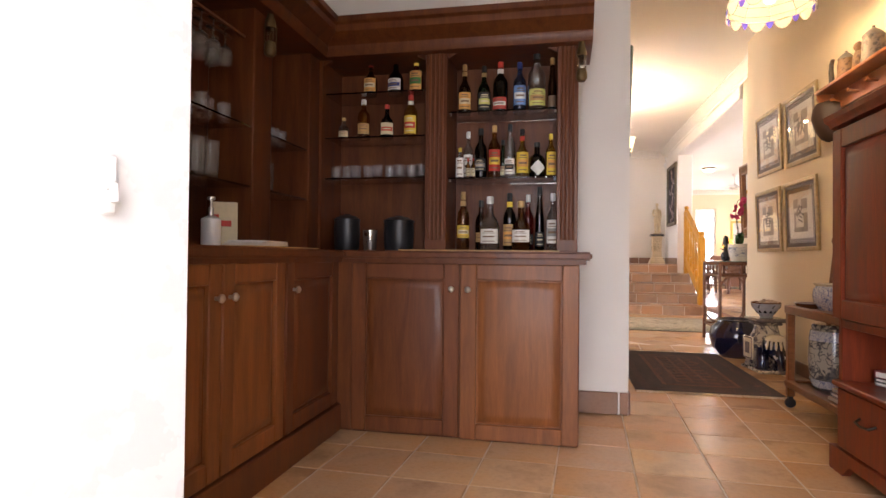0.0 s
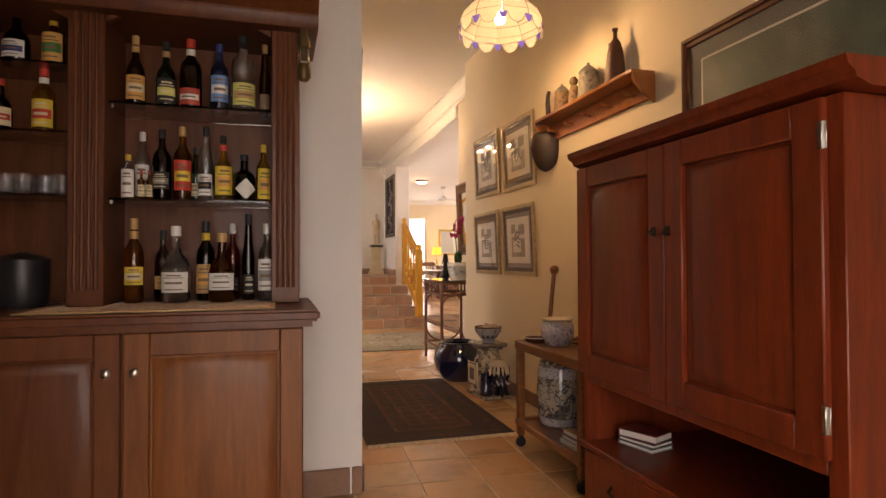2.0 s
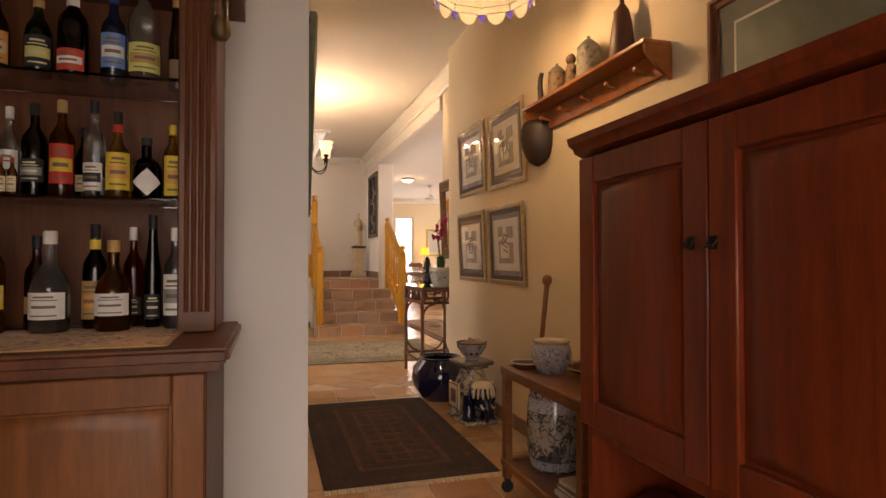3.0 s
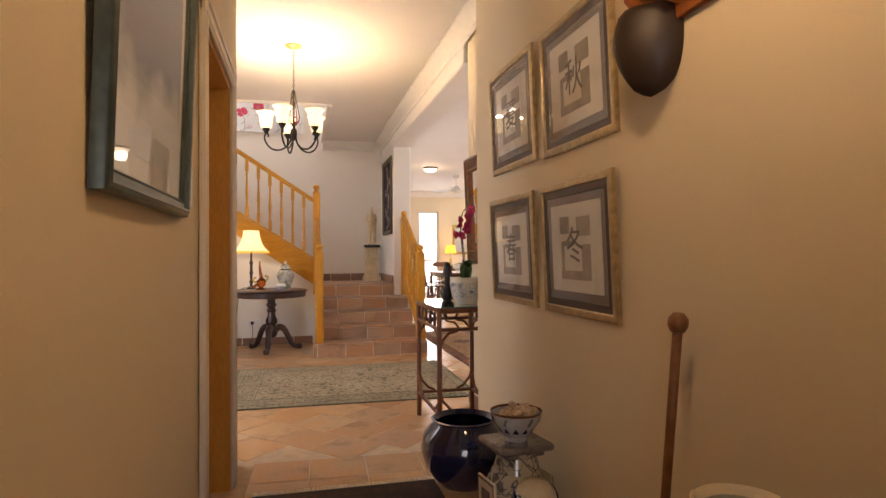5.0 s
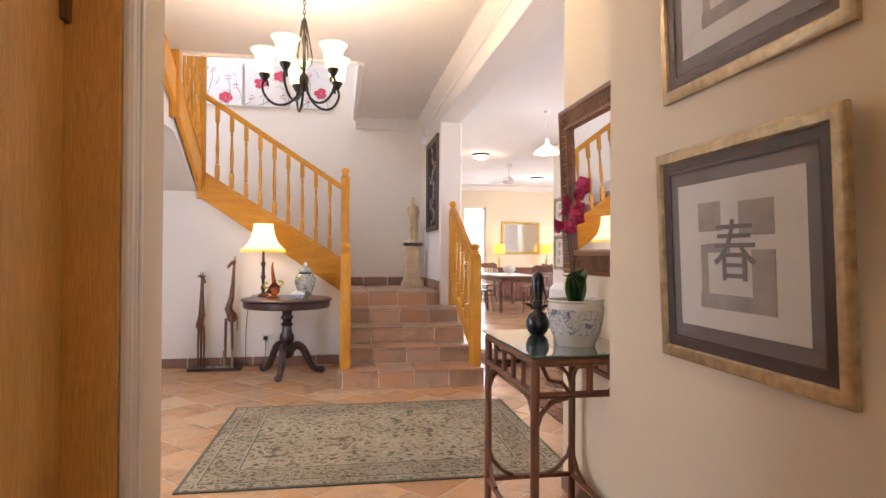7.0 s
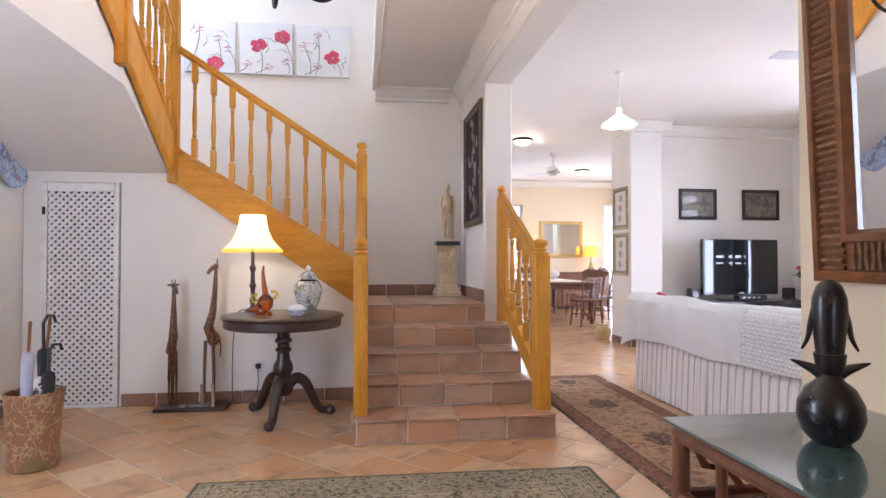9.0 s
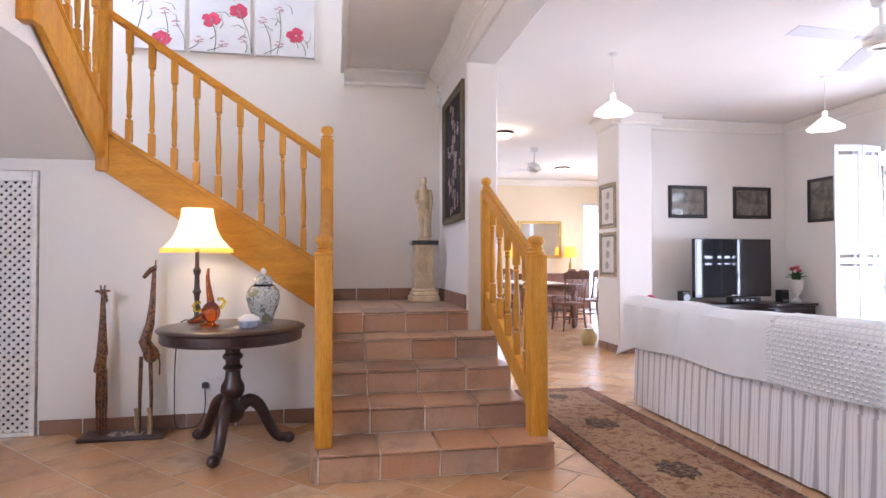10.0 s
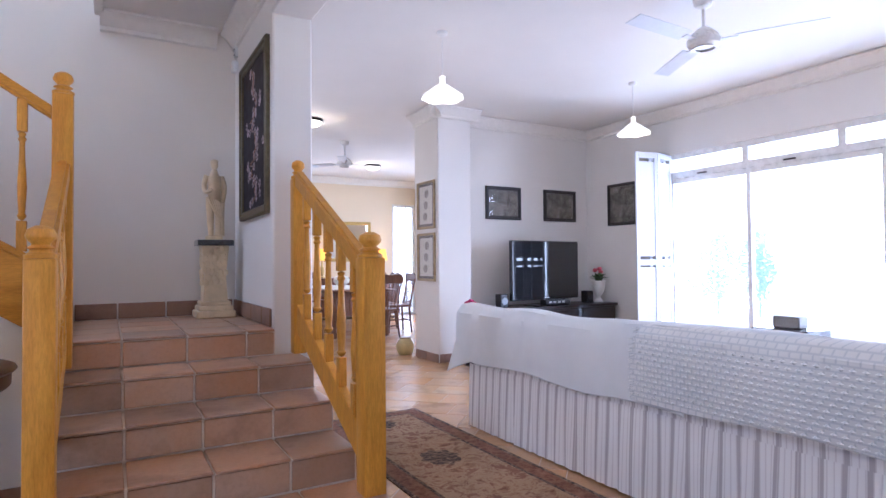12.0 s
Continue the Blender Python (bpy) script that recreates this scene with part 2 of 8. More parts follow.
def tube(bm, pts, r, n=8, r_end=None):
    """A round bar along a line of points."""
    pts = [Vector(p) for p in pts]
    rings, up = [], None
    for k, p in enumerate(pts):
        d = (pts[min(k + 1, len(pts) - 1)] - pts[max(k - 1, 0)]).normalized()
        if up is None:
            up = Vector((0, 0, 1)) if abs(d.z) < 0.9 else Vector((1, 0, 0))
        u = d.cross(up)
        u = u.normalized() if u.length > 1e-6 else Vector((1, 0, 0))
        v = u.cross(d).normalized()
        up = v
        rr = r if r_end is None else r + (r_end - r) * k / max(1, len(pts) - 1)
        rings.append([bm.verts.new(p + rr * (math.cos(2 * math.pi * i / n) * u + math.sin(2 * math.pi * i / n) * v)) for i in range(n)])
    for a, b in zip(rings, rings[1:]):
        for i in range(n):
            j = (i + 1) % n
            bm.faces.new((a[i], a[j], b[j], b[i]))
    bm.faces.new(rings[0][::-1])
    bm.faces.new(rings[-1])
    return bm


def prism(bm, outline, a, b, axis="y"):
    """An outline drawn out between a and b along an axis. Outline pairs: (x, z) for y, (y, z) for x, (x, y) for z."""
    put = {"y": lambda p, t: (p[0], t, p[1]), "x": lambda p, t: (t, p[0], p[1]), "z": lambda p, t: (p[0], p[1], t)}[axis]
    va, vb = [bm.verts.new(put(p, a)) for p in outline], [bm.verts.new(put(p, b)) for p in outline]
    n = len(outline)
    bm.faces.new(va[::-1])
    bm.faces.new(vb)
    for k in range(n):
        bm.faces.new((va[k], va[(k + 1) % n], vb[(k + 1) % n], vb[k]))
    bmesh.ops.recalc_face_normals(bm, faces=bm.faces[:])
    return bm


def blob(bm, at, size, seed=0, rough=0.0, n=2):
    """A lumpy rounded body."""
    g = bmesh.ops.create_icosphere(bm, subdivisions=n, radius=1.0)
    for v in g["verts"]:
        k = 1 + rough * noise.noise(v.co * 2.3 + Vector((seed * 7.1, seed * 3.3, seed)))
        v.co = Vector((v.co.x * size[0] * k + at[0], v.co.y * size[1] * k + at[1], v.co.z * size[2] * k + at[2]))
    return bm


def mesh_of(name, bm, mat, smooth=True):
    me = bpy.data.meshes.new(name)
    bmesh.ops.recalc_face_normals(bm, faces=bm.faces[:])
    bm.to_mesh(me)
    bm.free()
    for m in (mat if isinstance(mat, (list, tuple)) else [mat]):
        me.materials.append(m)
    if smooth:
        me.polygons.foreach_set("use_smooth", [True] * len(me.polygons))
        me.set_sharp_from_angle(angle=radians(38))
    return me


def thing(name, label, category, m=None, group=""):
    ob = new(name)
    ob.empty_display_size = 0.1
    ob.matrix_world = m or Matrix.Identity(4)
    return tagged(ob, label, category, group)


def part(name, bm, mat, parent, label="", at=None):
    ob = new(name, mesh_of(name, bm, mat))
    ob.parent = parent
    if at is not None:
        ob.matrix_basis = at
    if label:
        tagged(ob, label)
    return ob


def single(name, bm, mat, label, category, m=None, group=""):
    ob = new(name, mesh_of(name, bm, mat))
    if m is not None:
        ob.matrix_world = m
    return tagged(ob, label, category, group)


def structure(name, bm, mat, label, category="", smooth=True):
    ob = new(name, mesh_of(name, bm, mat, smooth))
    return tagged(ob, label, category or name.split("_")[0], kind="structure")


def B():
    return bmesh.new()


def box_of(*a, **k):
    return solid(bmesh.new(), *a, **k)


def boxes(*rows, bevel=0.0):
    bm = bmesh.new()
    for r in rows:
        solid(bm, *r, bevel=bevel)
    return bm

# ---- the large structure ----
CEIL = 3.02
structure("floor", boxes((-1.2, 8.2, 0.2, 20.0, -0.15, -0.0025)), M["grout"], "concrete floor slab under tiles with grey joints", "floor")
# bar room and corridor
structure("wall_entrance", boxes((-1.1, 0.10, 0.22, 0.40, 0, CEIL), (1.85, 2.67, 0.22, 0.40, 0, CEIL), (0.10, 1.85, 0.22, 0.40, 2.12, CEIL)), M["cream"], "cream plastered wall with the entrance opening", "wall")
structure("wall_bar_west", boxes((-1.25, -1.10, 0.22, 4.08, 0, CEIL)), M["cream"], "cream plastered wall behind the bar", "wall")
structure("wall_bar_north", boxes((-1.10, 1.252, 3.93, 4.08, 0, CEIL)), M["white"], "white plastered wall behind the bar shelves", "wall")
structure("wall_corridor_west", boxes((1.11, 1.250, 4.08, 5.57, 0, CEIL), (1.11, 1.250, 6.42, 6.765, 0, CEIL), (1.11, 1.250, 5.57, 6.42, 2.06, CEIL)), M["cream"], "cream plastered corridor wall with a doorway", "wall")
structure("wall_east", boxes((2.665, 2.92, 0.22, 6.73, 0, CEIL), (2.92, 3.15, 6.50, 7.78, 0, CEIL), bevel=0.008), M["cream"], "cream plastered corridor wall hung with pictures", "wall")
structure("wall_hall_south", boxes((-0.80, 1.105, 6.615, 6.765, 0, CEIL)), M["white"], "white plastered hall wall", "wall")
structure("wall_hall_west", boxes((-0.95, -0.80, 6.615, 12.90, 0, 5.6)), M["white"], "white plastered hall wall with a hanging plate", "wall")
structure("wall_stair_north", boxes((-0.80, 3.15, 12.75, 12.90, 0, 5.6)), M["offwhite"], "off-white plastered stairwell wall with canvases", "wall")
structure("wall_stair_east", boxes((2.90, 3.15, 11.50, 12.745, 0, CEIL - 0.004), bevel=0.012), M["white"], "white plastered wall beside the landing", "wall")
structure("beam", boxes((2.885, 3.15, 7.785, 11.496, 2.73, CEIL - 0.004), bevel=0.012), M["white"], "white plastered beam over the wide opening", "beam")
structure("wall_stairwell_upper", boxes((1.95, 2.05, 10.5, 12.745, CEIL + 0.2, 5.6), (-0.80, 1.945, 10.42, 10.495, CEIL + 0.2, 5.6)), M["white"], "white plastered upper stairwell wall", "wall")
structure("ceiling_stairwell", boxes((-0.95, 2.05, 10.4, 12.9, 5.6, 5.7)), M["ceiling"], "white stairwell ceiling", "ceiling")
# under-stair wall with the cupboard opening, cut along the flight
bm = B()
prism(bm, [(-0.08, 0), (1.80, 0), (1.80, 0.80), (0.31, 1.79), (0.31, 1.86), (-0.08, 1.86)], 11.39, 11.49, "y")
solid(bm, -0.66, -0.08, 11.39, 11.49, 1.78, 1.86)
solid(bm, -0.795, -0.66, 11.39, 11.49, 0, 1.86)
structure("wall_under_stair", bm, M["white"], "white plastered wall under the wooden staircase", "wall")
# plastered soffit under the upper flight
bm = B()
prism(bm, [(11.385, 1.86), (10.48, 2.31), (8.7, 2.31), (8.7, 3.0), (10.05, 2.98), (11.0, 2.2), (12.7, 2.02), (12.7, 1.86)], -0.795, 0.285, "x")
structure("soffit", bm, M["white"], "white plastered sloping underside of the upper flight", "soffit")
# ceilings
structure("ceiling_hall", boxes((-0.80, 2.86, 6.77, 10.42, CEIL, CEIL + 0.2), (1.95, 2.89, 10.42, 12.745, CEIL, CEIL + 0.2)), M["ceiling"], "white painted hall ceiling beside the stairwell opening", "ceiling")
structure("ceiling_bar", boxes((-1.25, 2.868, 0.22, 6.77, CEIL, CEIL + 0.2)), M["ceiling"], "painted ceiling over bar and corridor", "ceiling")
structure("ceiling_living", boxes((2.87, 8.3, 5.0, 20.0, CEIL + 0.002, CEIL + 0.2)), M["ceiling"], "white painted living-room ceiling", "ceiling")
# living and dining rooms
structure("wall_tv", boxes((5.83, 8.1, 14.05, 14.40, 0, CEIL), (5.37, 5.825, 13.80, 14.40, 0, CEIL), bevel=0.012), M["white"], "white plastered wall with a pillar behind the television", "wall")
structure("wall_living_south", boxes((3.15, 8.1, 5.0, 5.15, 0, CEIL)), M["white"], "white plastered living-room wall", "wall")
structure("wall_living_east", boxes((7.96, 8.12, 12.75, 14.05, 0, CEIL), (7.96, 8.12, 5.15, 8.2, 0, CEIL), (7.96, 8.12, 8.2, 12.75, 2.46, CEIL)), M["white"], "white plastered wall with wide glass doors", "wall")
structure("wall_recess_back", boxes((2.92, 3.14, 5.0, 6.495, 0, CEIL)), M["white"], "white plastered wall", "wall")
structure("wall_dining_west", boxes((3.0, 3.15, 12.905, 19.8, 0, CEIL)), M["white"], "white plastered dining-room wall", "wall")
structure("wall_dining_north", boxes((3.0, 4.95, 19.8, 19.95, 0, CEIL), (5.55, 7.56, 19.8, 19.95, 0, CEIL), (8.16, 8.5, 19.8, 19.95, 0, CEIL), (4.95, 5.55, 19.8, 19.95, 2.45, CEIL), (7.56, 8.16, 19.8, 19.95, 2.5, CEIL)), M["cream"], "cream plastered dining-room wall with a tall window", "wall")
structure("wall_dining_east", boxes((8.35, 8.5, 14.05, 16.5, 0, CEIL), (8.35, 8.5, 18.7, 19.8, 0, CEIL), (8.35, 8.5, 16.5, 18.7, 2.4, CEIL)), M["cream"], "cream plastered dining-room wall with a window", "wall")


def cornice(name, a, b, side, z=CEIL, size=0.11):
    """A stepped cornice from a to b (x, y); side: the way from the wall into the room."""
    prof = [(0, 0), (size, 0), (size, -0.018), (size * 0.82, -0.026), (size * 0.55, -0.05), (size * 0.30, -0.092), (size * 0.16, -0.10), (size * 0.16, -0.128), (0, -0.14)]
    bm = B()
    ends = []
    for p in (a, b):
        ends.append([bm.verts.new((p[0] + side[0] * d, p[1] + side[1] * d, z - 0.003 + h)) for d, h in prof])
    n = len(prof)
    for k in range(n):
        bm.faces.new((ends[0][k], ends[0][(k + 1) % n], ends[1][(k + 1) % n], ends[1][k]))
    bm.faces.new(ends[0][::-1])
    bm.faces.new(ends[1])
    return structure(name, bm, M["cornice"], "white moulded plaster cornice", "cornice")


cornice("cornice_beam", (2.883, 6.78), (2.883, 11.496), (-1, 0))
cornice("cornice_landing", (2.898, 11.5), (2.898, 12.74), (-1, 0))
cornice("cornice_stair_north", (1.96, 12.745), (2.76, 12.745), (0, -1))
cornice("cornice_hall_south", (-0.79, 6.768), (1.10, 6.768), (0, 1))
cornice("cornice_tv", (5.84, 14.046), (7.95, 14.046), (0, -1))
cornice("cornice_pillar_front", (5.26, 13.798), (5.94, 13.798), (0, -1))
cornice("cornice_pillar_west", (5.368, 13.69), (5.368, 14.4), (-1, 0))
cornice("cornice_living_east", (7.956, 5.2), (7.956, 14.0), (-1, 0))
cornice("cornice_dining", (3.16, 19.796), (8.3, 19.796), (0, -1))
structure("trim_stairwell", boxes((1.925, 1.985, 10.45, 12.74, CEIL - 0.03, CEIL + 0.19), (-0.79, 1.92, 10.425, 10.46, CEIL - 0.03, CEIL + 0.19), bevel=0.006), M["cornice"], "white painted trim round the stairwell opening", "trim")

# ---- staircase ----
NOSE, GO, RISE = 10.15, 0.32, 0.1565
stair = thing("tiled_staircase", "brown terracotta tiled staircase with pale grout rising to a landing", "staircase")
GROUT = "pale grout between the tiles"
for k in range(5):
    x0, x1 = (1.775, 3.085) if k == 0 else (1.80, 3.04)
    y0, y1 = NOSE + k * GO + 0.02, NOSE + (k + 1) * GO + 0.018
    if k == 4:
        x1, y1 = 2.898, 12.745
    part("step_core", box_of(x0, x1, y0, y1, 0.0, (k + 1) * RISE - 0.014), M["stair_grout"], stair, GROUT)
for k in range(7):
    part("step_core", box_of(1.80 - 0.25 * (k + 1), 1.798 - 0.25 * k, 11.50, 12.745, 0.02, 0.7825 + 0.16 * (k + 1) - 0.014), M["stair_grout"], stair, GROUT)
TILE_MESH = {}


def piece(sx, sy, sz, mat, name):
    """One shared bevelled slab, centred on its top face."""
    key = (round(sx, 3), round(sy, 3), round(sz, 3), mat)
    if key not in TILE_MESH:
        TILE_MESH[key] = mesh_of(name, box_of(-sx / 2, sx / 2, -sy / 2, sy / 2, -sz, 0, bevel=min(0.004, sz * 0.3)), M[mat])
    return TILE_MESH[key]


def slab(name, parent, x0, x1, y0, y1, z0, z1, mat):
    ob = new(name, piece(x1 - x0, y1 - y0, z1 - z0, mat, name))
    ob.parent = parent
    ob.matrix_basis = Matrix.Translation(((x0 + x1) / 2, (y0 + y1) / 2, z1))
    return ob


def spans(a, b, first, pitch, gap=0.010):
    """Cut a..b at first, first + pitch, ..."""
    cuts, c = [a], first
    while c < b - 0.03:
        if c > a + 0.03:
            cuts.append(c)
        c += pitch
    cuts.append(b)
    return [(p + gap / 2, q - gap / 2) for p, q in zip(cuts, cuts[1:])]


for k in range(5):
    x0, x1 = (1.765, 3.095) if k == 0 else (1.80, 3.04)
    x1 = 2.896 if k == 4 else x1
    first = 1.797 if k == 0 else 1.762
    y, z0, z1 = NOSE + k * GO, k * RISE, (k + 1) * RISE
    for a, b in spans(x0, x1, first, 0.323):
        slab("riser_tile", stair, a, b, y + 0.012, y + 0.022, z0 + 0.005, z1 - 0.021, "step")
        if k < 4:
            slab("tread_tile", stair, a, b, y - 0.008, y + GO + 0.010, z1 - 0.014, z1, "step")
        else:
            for c, d in spans(y - 0.008, 12.735, y + 0.32, 0.32):
                slab("tread_tile", stair, a, b, c, d, z1 - 0.014, z1, "step")
for x in (1.760, 3.090):
    slab("riser_tile", stair, x - 0.004, x + 0.010, NOSE + 0.03, NOSE + GO, 0.004, RISE - 0.018, "step")
for k in range(7):
    xa, z1 = 1.80 - 0.25 * k, 0.7825 + 0.16 * (k + 1)
    for c, d in spans(11.50, 12.735, 11.82, 0.32):
        slab("tread_tile", stair, xa - 0.26, xa + 0.008, c, d, z1 - 0.014, z1, "step")
        slab("riser_tile", stair, xa - 0.004, xa + 0.006, c, d, z1 - 0.155, z1 - 0.018, "step")
# landing skirting
LZ = 5 * RISE
sk = thing("landing_skirting", "brown tile skirting round the stair landing", "skirting")
for a, b in spans(1.81, 2.882, 2.08, 0.32):
    slab("skirting_tile", sk, a, b, 12.731, 12.747, LZ + 0.002, LZ + 0.115, "skirt")
for a, b in spans(11.52, 12.725, 11.75, 0.32):
    slab("skirting_tile", sk, 2.884, 2.898, a, b, LZ + 0.002, LZ + 0.115, "skirt")

SPINDLE = [(0.021, 0), (0.021, 0.20), (0.014, 0.215), (0.020, 0.235), (0.014, 0.25), (0.0165, 0.30), (0.0205, 0.42), (0.0135, 0.60), (0.0115, 0.72), (0.018, 0.735), (0.012, 0.755), (0.017, 0.775), (0.021, 0.79), (0.021, 1.0)]


def spindle(parent, x, y, z0, z1, stout=1.0):
    """A turned stair spindle with square ends, from z0 to z1."""
    h = z1 - z0
    bm = B()
    solid(bm, -0.021, 0.021, -0.021, 0.021, 0, 0.20 * h, bevel=0.003)
    lathe(bm, [(0.0, 0.198 * h)] + [(r * stout, z * h) for r, z in SPINDLE[2:12]] + [(0.0, 0.792 * h)], 10)
    solid(bm, -0.021, 0.021, -0.021, 0.021, 0.788 * h, h, bevel=0.003)
    return part("spindle", bm, M["pine"], parent, at=Matrix.Translation((x, y, z0)))


def newel(parent, x, y, z0, z1, w=0.045, knob=True):
    bm = B()
    top = z1 - (0.115 if knob else 0)
    solid(bm, x - w, x + w, y - w, y + w, z0, top, bevel=0.008, seg=2)
    p = part("newel_post", bm, M["pine"], parent)
    if knob:
        bm = B()
        lathe(bm, [(0, 0), (w * 1.05, 0.0), (w * 1.1, 0.012), (w * 0.75, 0.022), (w * 0.7, 0.030), (w * 0.95, 0.036), (w * 0.6, 0.046), (w * 0.62, 0.052), (w * 0.95, 0.068), (w * 1.0, 0.080), (w * 0.85, 0.100), (w * 0.4, 0.113), (0, 0.115)], 18, (x, y, top))
        part("knob", bm, M["pine"], p, "turned ball finial")
    return p


def bar_along(name, parent, pts_lo, pts_hi, a, b, axis, mat="pine_x", bevel=0.006):
    bm = B()
    prism(bm, list(pts_lo) + list(pts_hi)[::-1], a, b, axis)
    if bevel:
        bmesh.ops.bevel(bm, geom=bm.edges[:], offset=bevel, segments=2, affect="EDGES")
    return part(name, bm, M[mat], parent)


# railing of the lower flight, both sides
def lower_rail(x, label, tall):
    r = thing("stair_railing", label, "railing", group="stair railings")
    newel(r, x, NOSE + 0.145, RISE, 1.315, 0.052 if x > 2 else 0.047)
    ytop = NOSE + 4 * GO + 0.0
    if tall:
        newel(r, x, 11.345, LZ - 0.12, 2.15, 0.045)
    else:
        newel(r, x, ytop, 4 * RISE, 1.815, 0.040)
    ya, yb = NOSE + 0.18, ytop - 0.03
    za, zb = 1.12, 1.66
    bar_along("handrail", r, [(ya, za - 0.02), (yb, zb - 0.02)], [(ya, za + 0.085), (yb, zb + 0.085)], x - 0.032, x + 0.032, "x", "pine", 0.014)
    bar_along("base_rail", r, [(ya, 0.24), (yb, 0.76)], [(ya, 0.40), (yb, 0.93)], x - 0.022, x + 0.022, "x", "pine", 0.004)
    for k in range(5):
        y = ya + (yb - ya) * (k + 0.75) / 5.5
        f = (y - ya) / (yb - ya)
        spindle(r, x, y, 0.39 + 0.53 * f, 1.12 + 0.54 * f, 1.25)
    return r


lower_rail(1.822, "honey pine stair railing with a tall newel post", True)
lower_rail(3.038, "honey pine stair railing with turned spindles and ball finials", False)

# railing and string of the second flight
r = thing("stair_railing", "honey pine stair string and spindle railing of the upper flight", "railing", group="stair railings")
bar_along("string_board", r, [(1.785, 0.795), (0.30, 1.80)], [(1.785, 1.13), (0.30, 2.07)], 11.325, 11.375, "y")
bar_along("string_capping", r, [(1.785, 1.132), (0.30, 2.072)], [(1.785, 1.165), (0.30, 2.105)], 11.31, 11.385, "y", bevel=0.008)
bar_along("handrail", r, [(1.785, 1.90), (0.36, 2.83)], [(1.785, 1.965), (0.36, 2.895)], 11.315, 11.38, "y", bevel=0.014)
for k in range(9):
    x = 0.487 + 0.146 * k
    f = (1.785 - x) / 1.485
    spindle(r, x, 11.347, 1.163 + 0.94 * f, 1.905 + 0.973 * f)
newel(r, 0.328, 11.347, 1.78, 3.60, 0.040)
# third flight, towards the hall
r = thing("stair_railing", "honey pine string and railing of the top flight", "railing", group="stair railings")
bar_along("string_board", r, [(11.30, 1.86), (9.55, 3.01)], [(11.30, 2.17), (10.02, 3.01)], 0.303, 0.345, "x", "pine")
bar_along("string_capping", r, [(11.30, 2.172), (10.40, 2.765)], [(11.30, 2.205), (10.40, 2.80)], 0.292, 0.356, "x", "pine", 0.008)
bar_along("handrail", r, [(11.30, 2.92), (10.52, 3.44)], [(11.30, 2.985), (10.52, 3.505)], 0.295, 0.355, "x", "pine", 0.014)
for k in range(5):
    y = 11.20 - 0.135 * k
    spindle(r, 0.325, y, 2.20 + 0.66 * (11.30 - y), 2.93 + 0.66 * (11.30 - y))
newel(r, 0.325, 10.36, 2.40, 3.00, 0.045, False)

# ---- bar room ----
def panel_door(parent, x0, x1, z0, z1, mat, y=0.0, knob=None, depth=0.022, stile=0.075, name="door"):
    """A framed door with a sunk, raised-centre panel; its face looks along -y."""
    a, b, c, e = x0 + stile - 0.004, x1 - stile + 0.004, z0 + stile - 0.004, z1 - stile + 0.004
    bm = B()
    rings = [(0, -depth * 0.25), (0.012, -depth * 0.25), (0.016, -depth * 0.45), (0.05, -depth * 0.85), (0.056, -depth * 0.9)]
    prev = None
    for k, h in rings:
        q = [bm.verts.new((px, y + h, pz)) for px, pz in ((a + k, c + k), (b - k, c + k), (b - k, e - k), (a + k, e - k))]
        if prev:
            for i in range(4):
                bm.faces.new((prev[i], prev[(i + 1) % 4], q[(i + 1) % 4], q[i]))
        prev = q
    bm.faces.new(prev)
    d = part(name, bm, M[mat], parent)
    for u, v in ((x0, x0 + stile), (x1 - stile, x1)):
        part("stile", box_of(u, v, y - depth, y, z0, z1, bevel=0.004), M[mat], d)
    for u, v in ((z0, z0 + stile), (z1 - stile, z1)):
        part("rail", box_of(x0 + stile, x1 - stile, y - depth + 0.0005, y, u, v, bevel=0.004), M[mat], d)
    if knob:
        bm = lathe(B(), [(0, 0), (0.007, 0), (0.006, 0.012), (0.014, 0.018), (0.015, 0.026), (0.008, 0.032), (0, 0.033)], 12, m=pose(knob[0], y - depth, knob[1], 90))
        part("knob", bm, M["steel"], d, "small steel knob")
    return d


# north base cabinet
cab = thing("bar_cabinet", "brown oak bar cabinet with two panelled doors and steel knobs", "cabinet", pose(-0.135, 3.308, 0), "bar cabinets")
part("carcass", boxes((0.0, 1.10, 0.0, 0.60, 0.0, 0.855), bevel=0.004), M["bar"], cab)
part("corner_filler", boxes((-0.135, -0.002, 0.004, 0.10, 0.0, 0.855), bevel=0.004), M["bar"], cab)
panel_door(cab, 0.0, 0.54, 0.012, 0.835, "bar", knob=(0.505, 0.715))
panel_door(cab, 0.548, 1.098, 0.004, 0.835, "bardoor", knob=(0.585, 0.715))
# west base cabinet, its plinth in front of the doors
west = pose(-0.215, 3.31, 0, 0, 0, 90)  # local x runs north, -y into the room
cab = thing("bar_cabinet", "dark oak bar cabinet with three narrow panelled doors", "cabinet", west, "bar cabinets")
part("carcass", boxes((-2.05, 0.05, 0.0, 0.50, 0.14, 0.855), bevel=0.004), M["bar"], cab)
part("plinth", boxes((-2.05, -0.006, -0.026, 0.45, 0.0, 0.135), bevel=0.006), M["bar"], cab)
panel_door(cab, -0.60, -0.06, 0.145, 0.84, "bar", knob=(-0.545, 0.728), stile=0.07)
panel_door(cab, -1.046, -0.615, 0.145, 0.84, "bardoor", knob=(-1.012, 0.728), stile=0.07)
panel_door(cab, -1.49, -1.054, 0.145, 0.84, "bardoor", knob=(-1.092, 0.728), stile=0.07)

